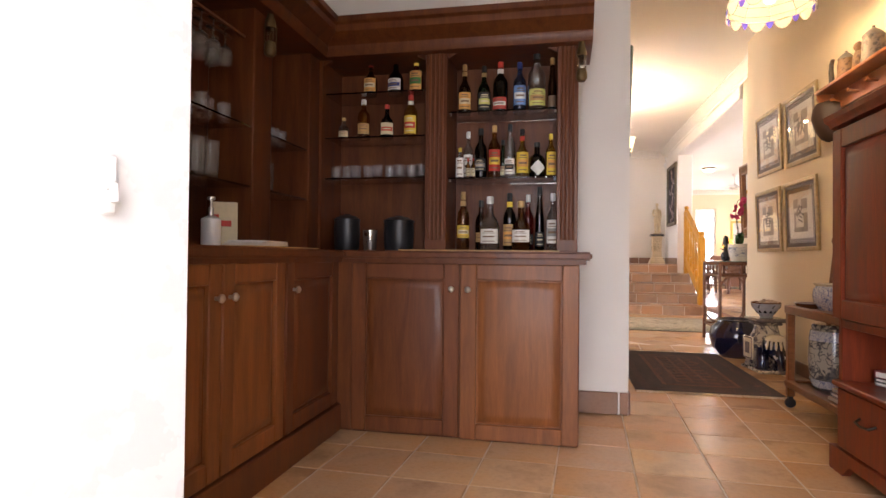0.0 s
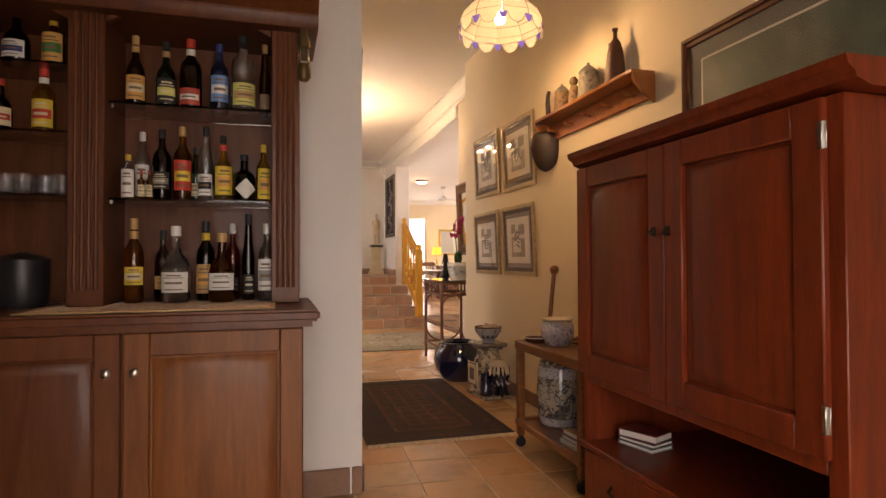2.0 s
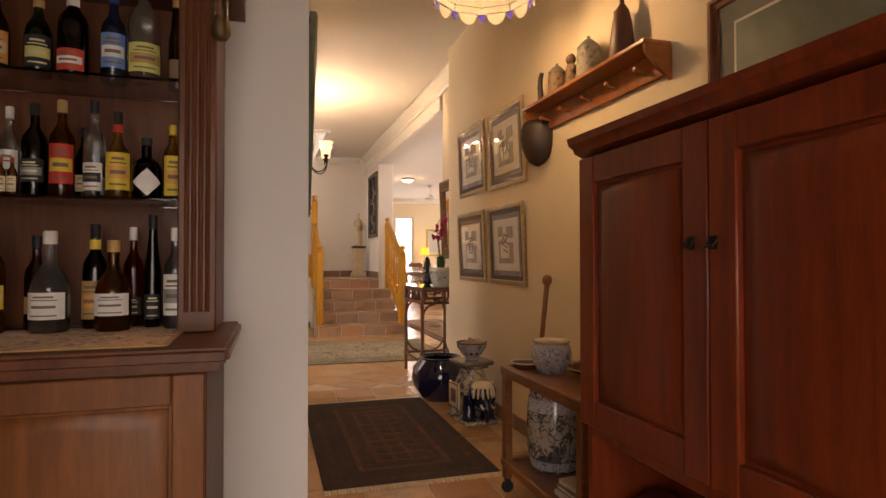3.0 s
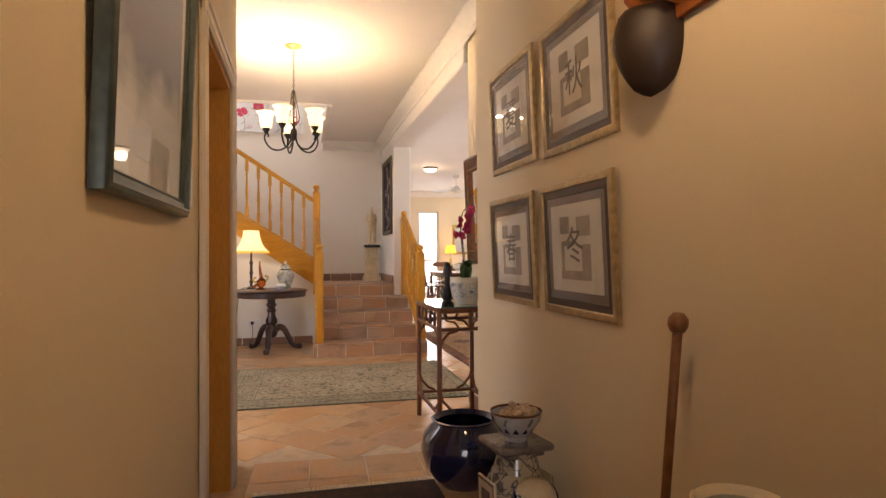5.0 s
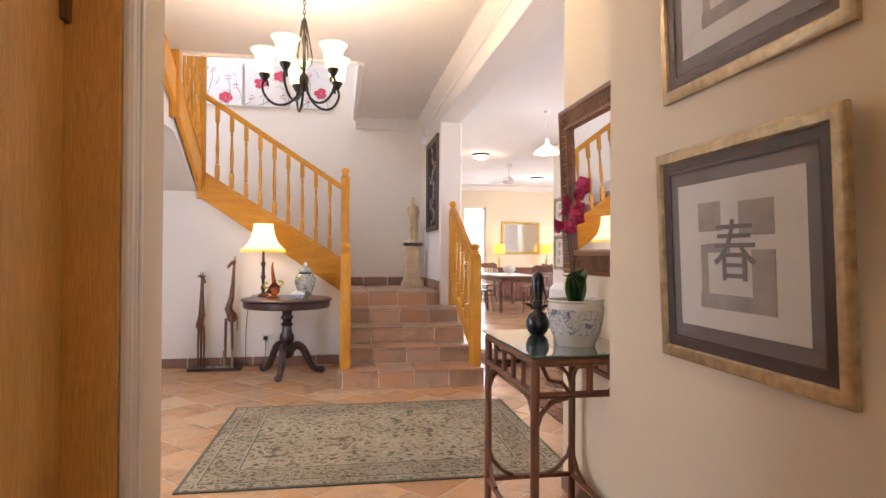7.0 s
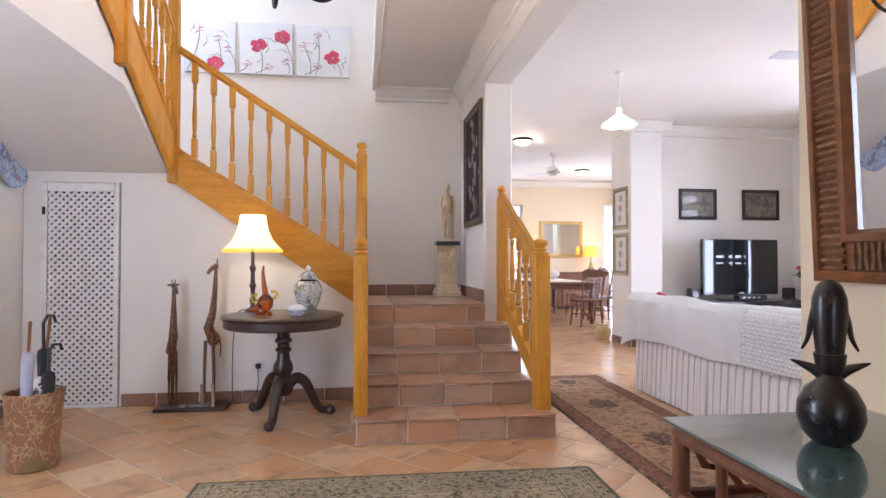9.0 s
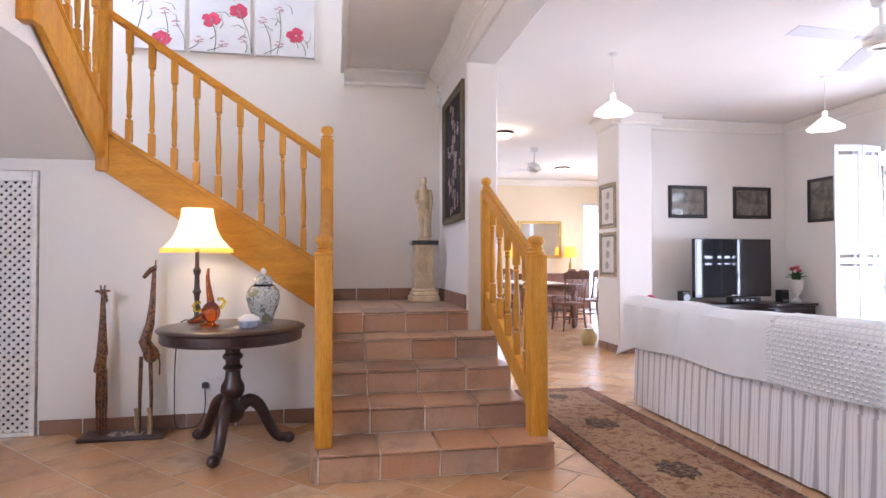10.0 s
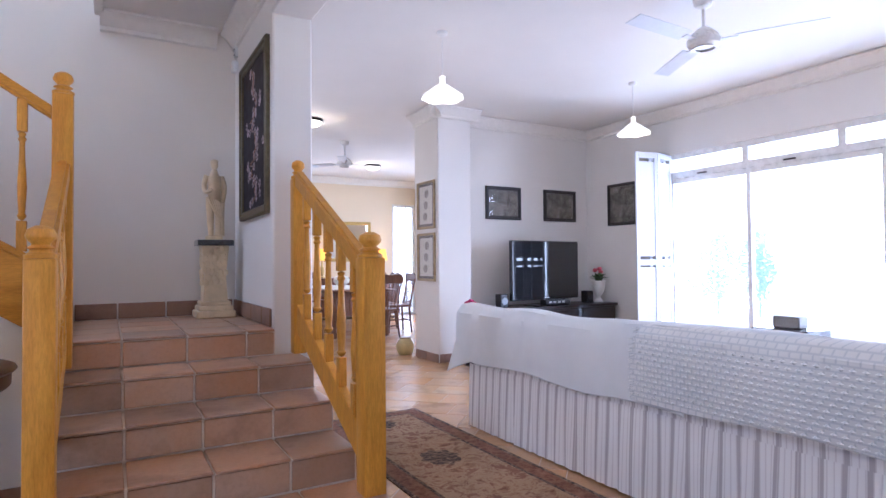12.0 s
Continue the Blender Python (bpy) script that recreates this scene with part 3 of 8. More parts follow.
# worktop, one L of thick oak with a rounded nosing
top = thing("bar_worktop", "thick brown oak bar worktop with a moulded edge", "worktop")
n0, n1 = west @ Vector((-2.05, -0.045, 0)), west @ Vector((-2.05, 0.5, 0))
outline = [(1.02, 3.27), (1.02, 3.925), (n1.x, 3.925), (n1.x, n1.y), (n0.x, n0.y), (n0.x, 3.27)]
bm = prism(B(), outline, 0.857, 0.897, "z")
bmesh.ops.bevel(bm, geom=bm.edges[:], offset=0.010, segments=3, affect="EDGES")
part("top", bm, M["bar"], top)
bm = prism(B(), [(0.995, 3.295), (0.995, 3.92), (n1.x + 0.005, 3.92), (n1.x + 0.005, n1.y), (n0.x - 0.02, n0.y), (n0.x - 0.02, 3.295)], 0.838, 0.8565, "z")
part("moulding", bm, M["bar"], top)

# shelving above the north worktop
sh = thing("bar_shelving", "dark oak bar shelving with fluted posts, arches and glass shelves", "shelving", pose(0, 3.60, 0))
part("back_panel", boxes((-0.60, 0.95, 0.295, 0.32, 0.90, 2.13)), M["bar"], sh)


def fluted(x0, x1, parent):
    p = part("post", box_of(x0, x1, 0.0, 0.32, 0.90, 2.12, bevel=0.004), M["bar"], parent)
    w = (x1 - x0 - 0.03) / 4
    for k in range(4):
        part("fluting", lathe(B(), [(0, 0), (w * 0.36, 0.0), (w * 0.36, 1.05), (0, 1.05)], 8, (x0 + 0.015 + w * (k + 0.5), 0.0, 0.96)), M["bar"], p)


fluted(0.855, 0.962, sh)
fluted(0.155, 0.275, sh)
fluted(-0.53, -0.44, sh)
for x0, x1 in ((0.278, 0.852), (-0.437, 0.152)):
    pts = [(x0, 2.11), (x0, 1.915)]
    for k in range(13):
        t = k / 12
        s = math.sin(math.pi * t)
        pts.append((x0 + (x1 - x0) * t, 1.935 + 0.085 * min(1, s * 1.7) ** 1.5 + 0.010 * math.sin(math.pi * t * 2) ** 2))
    pts += [(x1, 1.915), (x1, 2.11)]
    part("arch", prism(B(), pts, 0.004, 0.03, "y"), M["bar"], sh)


def crown(parent, x0, x1, y0, y1, z):
    """A stepped crown moulding along the front."""
    prof = [(y0 + 0.06, z), (y0 + 0.04, z + 0.03), (y0 + 0.04, z + 0.05), (y0 - 0.01, z + 0.09), (y0 - 0.03, z + 0.10), (y0 - 0.03, z + 0.135), (y0 - 0.05, z + 0.145), (y0 - 0.05, z + 0.175), (y1, z + 0.175), (y1, z)]
    part("crown_moulding", prism(B(), prof, x0, x1, "x"), M["bar"], parent)


crown(sh, -0.60, 1.03, -0.12, 0.32, 1.962)
part("canopy", boxes((-0.60, 0.99, -0.05, 0.32, 2.139, 2.147), bevel=0.002), M["bar"], sh)
SHELF_Z = (1.290, 1.650)
for z in SHELF_Z:
    part("shelf", boxes((0.278, 0.852, 0.04, 0.29, z, z + 0.008), bevel=0.001), M["clear"], sh, "green-edged glass shelf")
for z in (1.300, 1.530, 1.780):
    part("shelf", boxes((-0.437, 0.152, 0.04, 0.29, z, z + 0.008), bevel=0.001), M["clear"], sh, "green-edged glass shelf")
for z in SHELF_Z:
    for x in (0.284, 0.846):
        part("peg", lathe(B(), [(0, 0), (0.006, 0), (0.006, 0.012), (0, 0.012)], 8, (x, 0.06, z - 0.012)), M["steel"], sh)

# shelving above the west worktop
sh2 = thing("bar_shelving", "dark oak corner shelving holding drinking glasses", "shelving", west)
part("back_panel", boxes((-2.05, 0.60, 0.47, 0.495, 0.90, 2.13)), M["bar"], sh2)
for a, b in ((0.16, 0.285), (-0.42, -0.26), (-1.34, -1.20)):
    part("post", boxes((a, b, 0.24, 0.468, 0.90, 2.12), bevel=0.005), M["bar"], sh2)
for a, b in ((-0.26, 0.16), (-1.20, -0.42)):
    for z in (1.165, 1.43):
        part("shelf", boxes((a, b, 0.25, 0.465, z, z + 0.008), bevel=0.001), M["clear"], sh2, "green-edged glass shelf")
for y in (0.29, 0.355, 0.42):
    part("glass_rail", boxes((-1.20, -0.42, y - 0.006, y + 0.006, 1.832, 1.842)), M["bar"], sh2, "rail for hanging glasses")
crown(sh2, -2.05, 0.26, 0.12, 0.47, 1.962)

# bottles
def liquor(c, name):
    n = Nodes(name)
    n.p.inputs["Transmission Weight"].default_value = 0.97
    n.p.inputs["IOR"].default_value = 1.4
    return n.set(c, 0.05, coat=0.3)


LIQ = {k: liquor(c, k + "_bottle_glass") for k, c in {
    "amber": (0.42, 0.15, 0.02), "dark": (0.02, 0.012, 0.008), "green": (0.03, 0.09, 0.03), "clear": (0.75, 0.78, 0.76), "brown": (0.10, 0.035, 0.012), "gold": (0.72, 0.42, 0.04), "blue": (0.10, 0.18, 0.42), "red": (0.35, 0.05, 0.03)}.items()}
PAPER = {k: plain(k + "_paper", c, 0.6, vary=0.08, scale=40) for k, c in {
    "white": (0.78, 0.76, 0.70), "yellow": (0.78, 0.55, 0.06), "orange": (0.75, 0.38, 0.10), "red": (0.60, 0.05, 0.03), "black": (0.02, 0.02, 0.02), "blue": (0.15, 0.28, 0.55), "cream": (0.72, 0.62, 0.40), "lime": (0.62, 0.62, 0.18), "navy": (0.03, 0.05, 0.20), "tan": (0.52, 0.32, 0.12), "umber": (0.22, 0.14, 0.08), "grey": (0.30, 0.29, 0.27), "green": (0.06, 0.22, 0.05)}.items()}
SHAPE = {
    "tall": [(0.0, 0), (0.92, 0.01), (1, 0.04), (1, 0.56), (0.9, 0.64), (0.42, 0.74), (0.36, 0.80), (0.36, 0.93)],
    "round": [(0.0, 0), (0.9, 0.01), (1, 0.05), (1, 0.42), (0.85, 0.54), (0.40, 0.66), (0.32, 0.74), (0.32, 0.93)],
    "slim": [(0.0, 0), (0.9, 0.01), (1, 0.03), (1, 0.50), (0.75, 0.62), (0.55, 0.80), (0.45, 0.93)],
    "flask": [(0.0, 0), (0.94, 0.01), (1, 0.05), (1.0, 0.50), (0.8, 0.60), (0.35, 0.68), (0.32, 0.93)]}


def wrap(bm, r, z0, z1, half, n=10):
    """A strip of paper round the front of a bottle."""
    cols = [-math.pi / 2 - half + 2 * half * k / n for k in range(n + 1)]
    a = [bm.verts.new((r * math.cos(c), r * math.sin(c), z0)) for c in cols]
    b = [bm.verts.new((r * math.cos(c), r * math.sin(c), z1)) for c in cols]
    for k in range(n):
        bm.faces.new((a[k], a[k + 1], b[k + 1], b[k]))
    return bm


def bottle(at, r, h, shape, liq, label, cap, band=None, lo=0.12, hi=0.38, neck=None, diamond=False):
    """A bottle with body, cap, paper label with a coloured band and print, and a neck label."""
    words = {"dark": "near-black", "clear": "clear", "gold": "golden"}.get(liq, liq)
    t = thing("bottle", "%s glass liquor bottle with a %s label" % (words, label), "bottle", pose(*at, 0, 0, random.uniform(-16, 16)), "liquor bottles")
    p = SHAPE[shape]
    body = part("body", lathe(B(), [(a * r, z * h) for a, z in p] + [(0, 0.93 * h)], 20), LIQ[liq], t)
    nr = p[-1][0] * r
    part("cap", lathe(B(), [(0, 0.87 * h), (nr * 1.12, 0.87 * h), (nr * 1.15, 0.985 * h), (nr * 0.95, h), (0, h)], 14), PAPER[cap], t, cap + " cap")
    if neck:
        part("neck_label", wrap(B(), nr * 1.22, 0.76 * h, 0.85 * h, 1.5, 8), PAPER[neck], body, neck + " neck label")
    rr, half = r * 1.012, 1.12
    if diamond:
        bm = B()
        cut = [k / 6 - 1 for k in range(13)]
        edge = [[bm.verts.new((rr * 1.01 * math.sin(0.98 * u), -rr * 1.01 * math.cos(0.98 * u), h * (0.27 + sg * 0.21 * (1.02 - abs(u))))) for u in cut] for sg in (-1, 1)]
        for k in range(12):
            bm.faces.new((edge[0][k], edge[0][k + 1], edge[1][k + 1], edge[1][k]))
        part("label", bm, PAPER[label], body, "white diamond label")
        return t
    part("label", wrap(B(), rr, lo * h, hi * h, half), PAPER[label], body, label + " paper label")
    span = (hi - lo) * h
    if band:
        part("label_band", wrap(B(), rr * 1.010, lo * h + span * 0.30, lo * h + span * 0.64, half * 0.86), PAPER[band], body, band + " printed band")
    ink = PAPER["umber" if label not in ("black", "navy") else "cream"]
    ink = PAPER["cream"] if band in ("red", "navy", "black") and label != "white" else ink
    for z0, z1, w in ((0.80, 0.87, 0.45), (0.70, 0.74, 0.62), (0.42, 0.52, 0.55), (0.12, 0.17, 0.60)):
        part("printed_line", wrap(B(), rr * 1.018, lo * h + span * z0, lo * h + span * z1, half * w, 6), ink, body)
    return t


WZ = 0.898
S1, S2 = SHELF_Z[0] + 0.009, SHELF_Z[1] + 0.009
for row in (
    # worktop
    ((0.350, 3.71, WZ + 0.004), 0.035, 0.325, "tall", "amber", "yellow", "tan", "cream", 0.22, 0.43, "tan"),
    ((0.440, 3.78, WZ + 0.004), 0.032, 0.285, "tall", "brown", "tan", "black", None, 0.18, 0.36),
    ((0.500, 3.70, WZ + 0.004), 0.052, 0.297, "round", "clear", "white", "white", None, 0.14, 0.40),
    ((0.600, 3.77, WZ + 0.004), 0.036, 0.322, "tall", "dark", "tan", "black", "orange", 0.10, 0.46, "yellow"),
    ((0.668, 3.69, WZ + 0.004), 0.050, 0.271, "round", "amber", "white", "tan", None, 0.18, 0.42),
    ((0.700, 3.80, WZ + 0.004), 0.030, 0.316, "tall", "red", "black", "white", None, 0.12, 0.30),
    ((0.764, 3.75, WZ + 0.004), 0.025, 0.353, "slim", "dark", "black", "black", None, 0.08, 0.30),
    ((0.836, 3.70, WZ + 0.004), 0.033, 0.311, "tall", "clear", "white", "white", "grey", 0.14, 0.54),
    # middle shelf
    ((0.333, 3.69, S1), 0.024, 0.169, "tall", "clear", "white", "yellow", None, 0.04, 0.66),
    ((0.362, 3.79, S1), 0.028, 0.278, "tall", "clear", "white", "white", None, 0.08, 0.52),
    ((0.378, 3.69, S1), 0.013, 0.110, "tall", "amber", "cream", "red", None, 0.10, 0.50),
    ((0.406, 3.69, S1), 0.013, 0.110, "tall", "amber", "cream", "red", None, 0.10, 0.50),
    ((0.438, 3.76, S1), 0.035, 0.286, "tall", "dark", "black", "black", "grey", 0.16, 0.40),
    ((0.516, 3.74, S1), 0.034, 0.296, "tall", "amber", "red", "tan", "yellow", 0.14, 0.54),
    ((0.556, 3.81, S1), 0.026, 0.230, "tall", "green", "cream", "black", None, 0.12, 0.34),
    ((0.602, 3.74, S1), 0.030, 0.301, "tall", "clear", "white", "black", "black", 0.08, 0.36),
    ((0.668, 3.73, S1), 0.035, 0.269, "round", "gold", "yellow", "black", "orange", 0.10, 0.52, "red"),
    ((0.822, 3.73, S1), 0.028, 0.238, "tall", "gold", "yellow", "yellow", "orange", 0.06, 0.58),
    # top shelf
    ((0.350, 3.72, S2), 0.036, 0.275, "round", "brown", "orange", "tan", "cream", 0.08, 0.42, "tan"),
    ((0.458, 3.72, S2), 0.037, 0.262, "round", "green", "black", "black", "lime", 0.06, 0.42, "tan"),
    ((0.548, 3.72, S2), 0.041, 0.280, "tall", "dark", "red", "red", "white", 0.05, 0.28, "white"),
    ((0.652, 3.74, S2), 0.036, 0.278, "tall", "blue", "blue", "navy", "white", 0.14, 0.52),
    ((0.745, 3.70, S2), 0.047, 0.315, "tall", "clear", "lime", "black", "tan", 0.06, 0.34),
    ((0.826, 3.76, S2), 0.023, 0.300, "slim", "brown", "umber", "tan", None, 0.10, 0.30),
    # left bay
    ((-0.20, 3.73, 1.789), 0.038, 0.190, "round", "brown", "orange", "red", "cream", 0.10, 0.50),
    ((-0.05, 3.73, 1.789), 0.044, 0.200, "round", "dark", "white", "black", "navy", 0.10, 0.42),
    ((0.07, 3.73, 1.789), 0.038, 0.205, "round", "red", "orange", "yellow", "green", 0.08, 0.60, "yellow"),
    ((-0.36, 3.73, 1.539), 0.030, 0.130, "flask", "clear", "cream", "tan"),
    ((-0.24, 3.73, 1.539), 0.036, 0.230, "tall", "amber", "tan", "white"),
    ((-0.10, 3.73, 1.539), 0.038, 0.195, "round", "dark", "cream", "red", "red", 0.10, 0.44),
    ((0.04, 3.73, 1.539), 0.038, 0.245, "tall", "gold", "yellow", "red", "red", 0.08, 0.50, "white")):
    bottle(*row)
bottle((0.748, 3.73, S1), 0.044, 0.194, "flask", "dark", "white", "black", diamond=True)


def tumbler(at, r, h, label="clear stemless drinking glass on a glass shelf"):
    bm = lathe(B(), [(0, 0.0), (r * 0.8, 0), (r * 0.86, 0.004), (r, h), (r * 0.94, h), (r * 0.80, 0.012), (0, 0.012)], 14)
    return single("drinking_glass", bm, M["cutglass"], label, "glass", pose(*at), "bar glasses")


g0 = tumbler((-0.40, 3.72, 1.309), 0.030, 0.075)
for k in range(1, 9):
    copy_thing(g0, pose(-0.40 + 0.064 * k, 3.70 + 0.03 * (k % 2), 1.309))
for k in range(4):
    copy_thing(g0, pose(-0.10 + 0.07 * k, 3.80, 1.309))
g1 = single("drinking_glass", lathe(B(), [(0, 0), (0.028, 0), (0.031, 0.005), (0.036, 0.15), (0.034, 0.15), (0.029, 0.015), (0, 0.015)], 14), M["cutglass"], "tall clear highball glass on a glass shelf", "glass", west @ pose(-1.10, 0.29, 1.174), "bar glasses")
for k in range(1, 14):
    copy_thing(g1, west @ pose(-1.10 + 0.088 * (k % 6), 0.29 + 0.08 * (k // 6), 1.174) if k < 12 else west @ pose(-0.20 + 0.09 * (k - 12), 0.34, 1.174))
g2 = single("wine_glass", lathe(B(), [(0, 0), (0.030, 0), (0.030, 0.003), (0.004, 0.008), (0.004, 0.075), (0.026, 0.10), (0.033, 0.13), (0.028, 0.165), (0.0265, 0.165), (0.031, 0.13), (0.024, 0.103), (0, 0.083)], 14), M["cutglass"], "clear stemmed wine glass hanging upside down from a rail", "glass", west @ pose(-0.52, 0.32, 1.846, 180), "bar glasses")
for k in range(1, 14):
    copy_thing(g2, west @ pose(-0.52 - 0.085 * (k % 7), 0.32 + 0.065 * (k // 7), 1.846, 180))
for k in range(7):
    copy_thing(g0, west @ pose(-0.52 - 0.080 * k, 0.32 + 0.03 * (k % 2), 1.439))
    copy_thing(g0, west @ pose(-0.54 - 0.080 * k, 0.41, 1.439))
for k in range(3):
    copy_thing(g0, west @ pose(0.05 - 0.085 * k, 0.35, 1.439))


# yellow woven mats under the bottles
def woven(name, a, b, c):
    n = Nodes(name)
    v = n.coord()
    w = n.add("ShaderNodeTexVoronoi", Scale=26.0)
    n.link(v, w.inputs["Vector"])
    col = n.ramp(n.noise(v, 34, 3, 0.6, 1.0), [(0.36, b), (0.46, a), (0.58, a), (0.66, c)])
    n.bump(n.noise(v, 260, 2), 0.3, 0.002)
    return n.set(col, 0.85, sheen=0.2)


M["runner"] = woven("yellow_print_cloth", (0.80, 0.42, 0.09), (0.30, 0.08, 0.04), (0.85, 0.74, 0.54))


def cloth(name, label, x0, x1, y0, y1, z, m=None):
    t = thing(name, label, "cloth", m)
    bm = B()
    n = 14
    rows = []
    for j in range(5):
        rows.append([bm.verts.new((x0 + (x1 - x0) * i / n, y0 + (y1 - y0) * j / 4, z + 0.003 + 0.0015 * noise.noise((i * 0.7, j * 0.9, 3)))) for i in range(n + 1)])
    for a, b in zip(rows, rows[1:]):
        for i in range(n):
            bm.faces.new((a[i], a[i + 1], b[i + 1], b[i]))
    g = bmesh.ops.extrude_face_region(bm, geom=bm.faces[:])
    bmesh.ops.translate(bm, verts=[v for v in g["geom"] if isinstance(v, bmesh.types.BMVert)], vec=(0, 0, -0.003))
    part("weave", bm, M["runner"], t)
    part("hem", boxes((x0 - 0.008, x1 + 0.008, y0 - 0.006, y0 + 0.002, z + 0.0005, z + 0.0055), (x0 - 0.012, x0 + 0.004, y0, y1, z + 0.0005, z + 0.0055), (x1 - 0.004, x1 + 0.012, y0, y1, z + 0.0005, z + 0.0055), bevel=0.001), PAPER["tan"], t, "plain ochre hem")


cloth("table_runner", "yellow printed cloth runner under the bottles", 0.10, 0.86, 3.335, 3.80, WZ)
cloth("table_runner", "yellow printed cloth runner on the oak worktop", -0.75, -0.20, 0.03, 0.22, WZ, west)

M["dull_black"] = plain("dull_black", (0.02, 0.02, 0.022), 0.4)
for x, y, r, h, name, lab in ((-0.33, 3.72, 0.075, 0.21, "ice_bucket", "black lidded ice bucket on the bar worktop"), (-0.02, 3.72, 0.085, 0.20, "ice_bucket", "dark round ice bucket with a lid")):
    t = thing(name, lab, "bucket", pose(x, y, WZ))
    part("body", lathe(B(), [(0, 0), (r * 0.85, 0), (r * 0.95, 0.02), (r, h * 0.5), (r * 0.96, h * 0.82), (0, h * 0.82)], 20), M["dull_black"], t)
    part("lid", lathe(B(), [(0, h * 0.82), (r * 1.02, h * 0.82), (r * 1.02, h * 0.86), (r * 0.6, h * 0.95), (0.02, h * 0.97), (0.018, h), (0, h)], 20), M["dull_black"], t)
single("steel_cup", lathe(B(), [(0, 0), (0.032, 0), (0.034, 0.004), (0.040, 0.115), (0.037, 0.115), (0.031, 0.01), (0, 0.01)], 20), M["steel"], "brushed steel shaker cup on the worktop", "cup", pose(-0.17, 3.66, WZ))
t = thing("soap_bottle", "white pump bottle standing on the bar worktop", "bottle", west @ pose(-0.80, 0.19, WZ))
part("body", lathe(B(), [(0, 0), (0.034, 0), (0.036, 0.01), (0.036, 0.102), (0.014, 0.115), (0, 0.115)], 16), M["whiteplastic"], t)
part("pump", lathe(B(), [(0, 0.115), (0.010, 0.115), (0.010, 0.145), (0.005, 0.15), (0.005, 0.172), (0.014, 0.175), (0.014, 0.186), (0, 0.186)], 12), M["steel"], t)
t = thing("greeting_card", "cream card with a small red print on the worktop", "card", west @ pose(-0.54, 0.30, WZ, -6, 0, -55))
part("sheet", boxes((-0.055, 0.055, 0, 0.003, 0, 0.195)), PAPER["cream"], t)
part("print", boxes((-0.015, 0.03, -0.0015, -0.0005, 0.09, 0.115)), PAPER["red"], t)
part("print", boxes((-0.05, -0.02, -0.0015, -0.0005, 0.12, 0.14)), PAPER["red"], t)
t = thing("paper_stack", "flat stack of white papers on the worktop", "papers", west @ pose(-0.52, 0.16, WZ + 0.009))
for k in range(3):
    part("sheet", box_of(-0.13, 0.13, -0.08, 0.08, 0.007 * k, 0.007 * k + 0.006, bevel=0.001), PAPER["white"], t, at=pose(0.01 * k, 0, 0, 0, 0, 4 * k))


M["dim_brass"] = plain("tarnished_brass", (0.16, 0.11, 0.05), 0.5, 0.8)


def bar_lantern(x, y, z, m=None):
    """A narrow brass wall lantern: bracket, cap, glass, base."""
    t = thing("wall_lantern", "aged brass and glass lantern hung on the shelving post", "lantern", (m or Matrix.Identity(4)) @ pose(x, y, z))
    part("cap", lathe(B(), [(0, 0.20), (0.012, 0.20), (0.016, 0.15), (0.024, 0.13), (0.026, 0.10), (0, 0.10)], 14), M["dim_brass"], t)
    part("chimney", lathe(B(), [(0.020, 0.10), (0.022, 0.05), (0.020, 0.035), (0.018, 0.035), (0.020, 0.05), (0.018, 0.10)], 14), M["clear"], t, "clear glass chimney")
    bm = lathe(B(), [(0, -0.03), (0.018, -0.028), (0.028, -0.015), (0.028, 0.01), (0.022, 0.035), (0, 0.035)], 14)
    part("base", bm, M["dim_brass"], t)
    bm = B()
    for k in range(4):
        a = math.pi / 2 * k + 0.6
        tube(bm, [(0.026 * math.cos(a), 0.026 * math.sin(a), 0.02), (0.027 * math.cos(a), 0.027 * math.sin(a), 0.11)], 0.002, 6)
    part("guard", bm, M["dim_brass"], t)


bar_lantern(0.975, 3.555, 1.79)
bar_lantern(-0.34, 0.208, 1.80, west)

# open white door beside the entrance
d = thing("door_2", "white painted glazed door standing open inward", "door", pose(0.12, 0.47, 0, 0, 0, 75))
tagged(d, kind="structure")
part("leaf", boxes((0.0, 0.86, -0.02, 0.02, 0.01, 2.06), bevel=0.004), M["gloss_white"], d)
bm = boxes((0.722, 0.744, -0.029, -0.021, 0.915, 0.99), bevel=0.003)
tube(bm, [(0.733, -0.028, 0.95), (0.733, -0.038, 0.95), (0.733, -0.040, 0.93)], 0.006)
part("door_handle", bm, M["whiteplastic"], d, "white lever handle")
structure("door_frame_2", boxes((0.06, 0.10, 0.20, 0.42, 0, 2.12), (1.85, 1.89, 0.20, 0.42, 0, 2.12), (0.10, 1.85, 0.20, 0.42, 2.08, 2.12), bevel=0.004), M["gloss_white"], "white painted entrance door frame", "frame")

# ---- cherry television cabinet ----
AR = pose(2.030, 3.292, 0, 0, 0, -90)  # local x runs towards the entrance, -y into the room
ar = thing("media_cabinet", "polished red cherry cabinet with panelled doors and open shelf", "cabinet", AR)
W_, D_ = 1.098, 0.630
part("side", boxes((0, 0.028, 0.0, D_, 0.06, 1.419), bevel=0.003), M["cherry"], ar)
part("side", boxes((W_ - 0.05, W_, 0.0, D_, 0.06, 1.419), bevel=0.003), M["cherry"], ar)
part("back", boxes((0.028, W_ - 0.05, D_ - 0.02, D_, 0.06, 1.419)), M["cherry"], ar)
part("base_shelf", boxes((0.028, W_ - 0.05, 0.01, D_ - 0.02, 0.350, 0.368), bevel=0.002), M["cherry"], ar)
part("mid_shelf", boxes((0.0285, W_ - 0.0505, 0.0, D_ - 0.02, 0.592, 0.625), bevel=0.003), M["cherry"], ar)
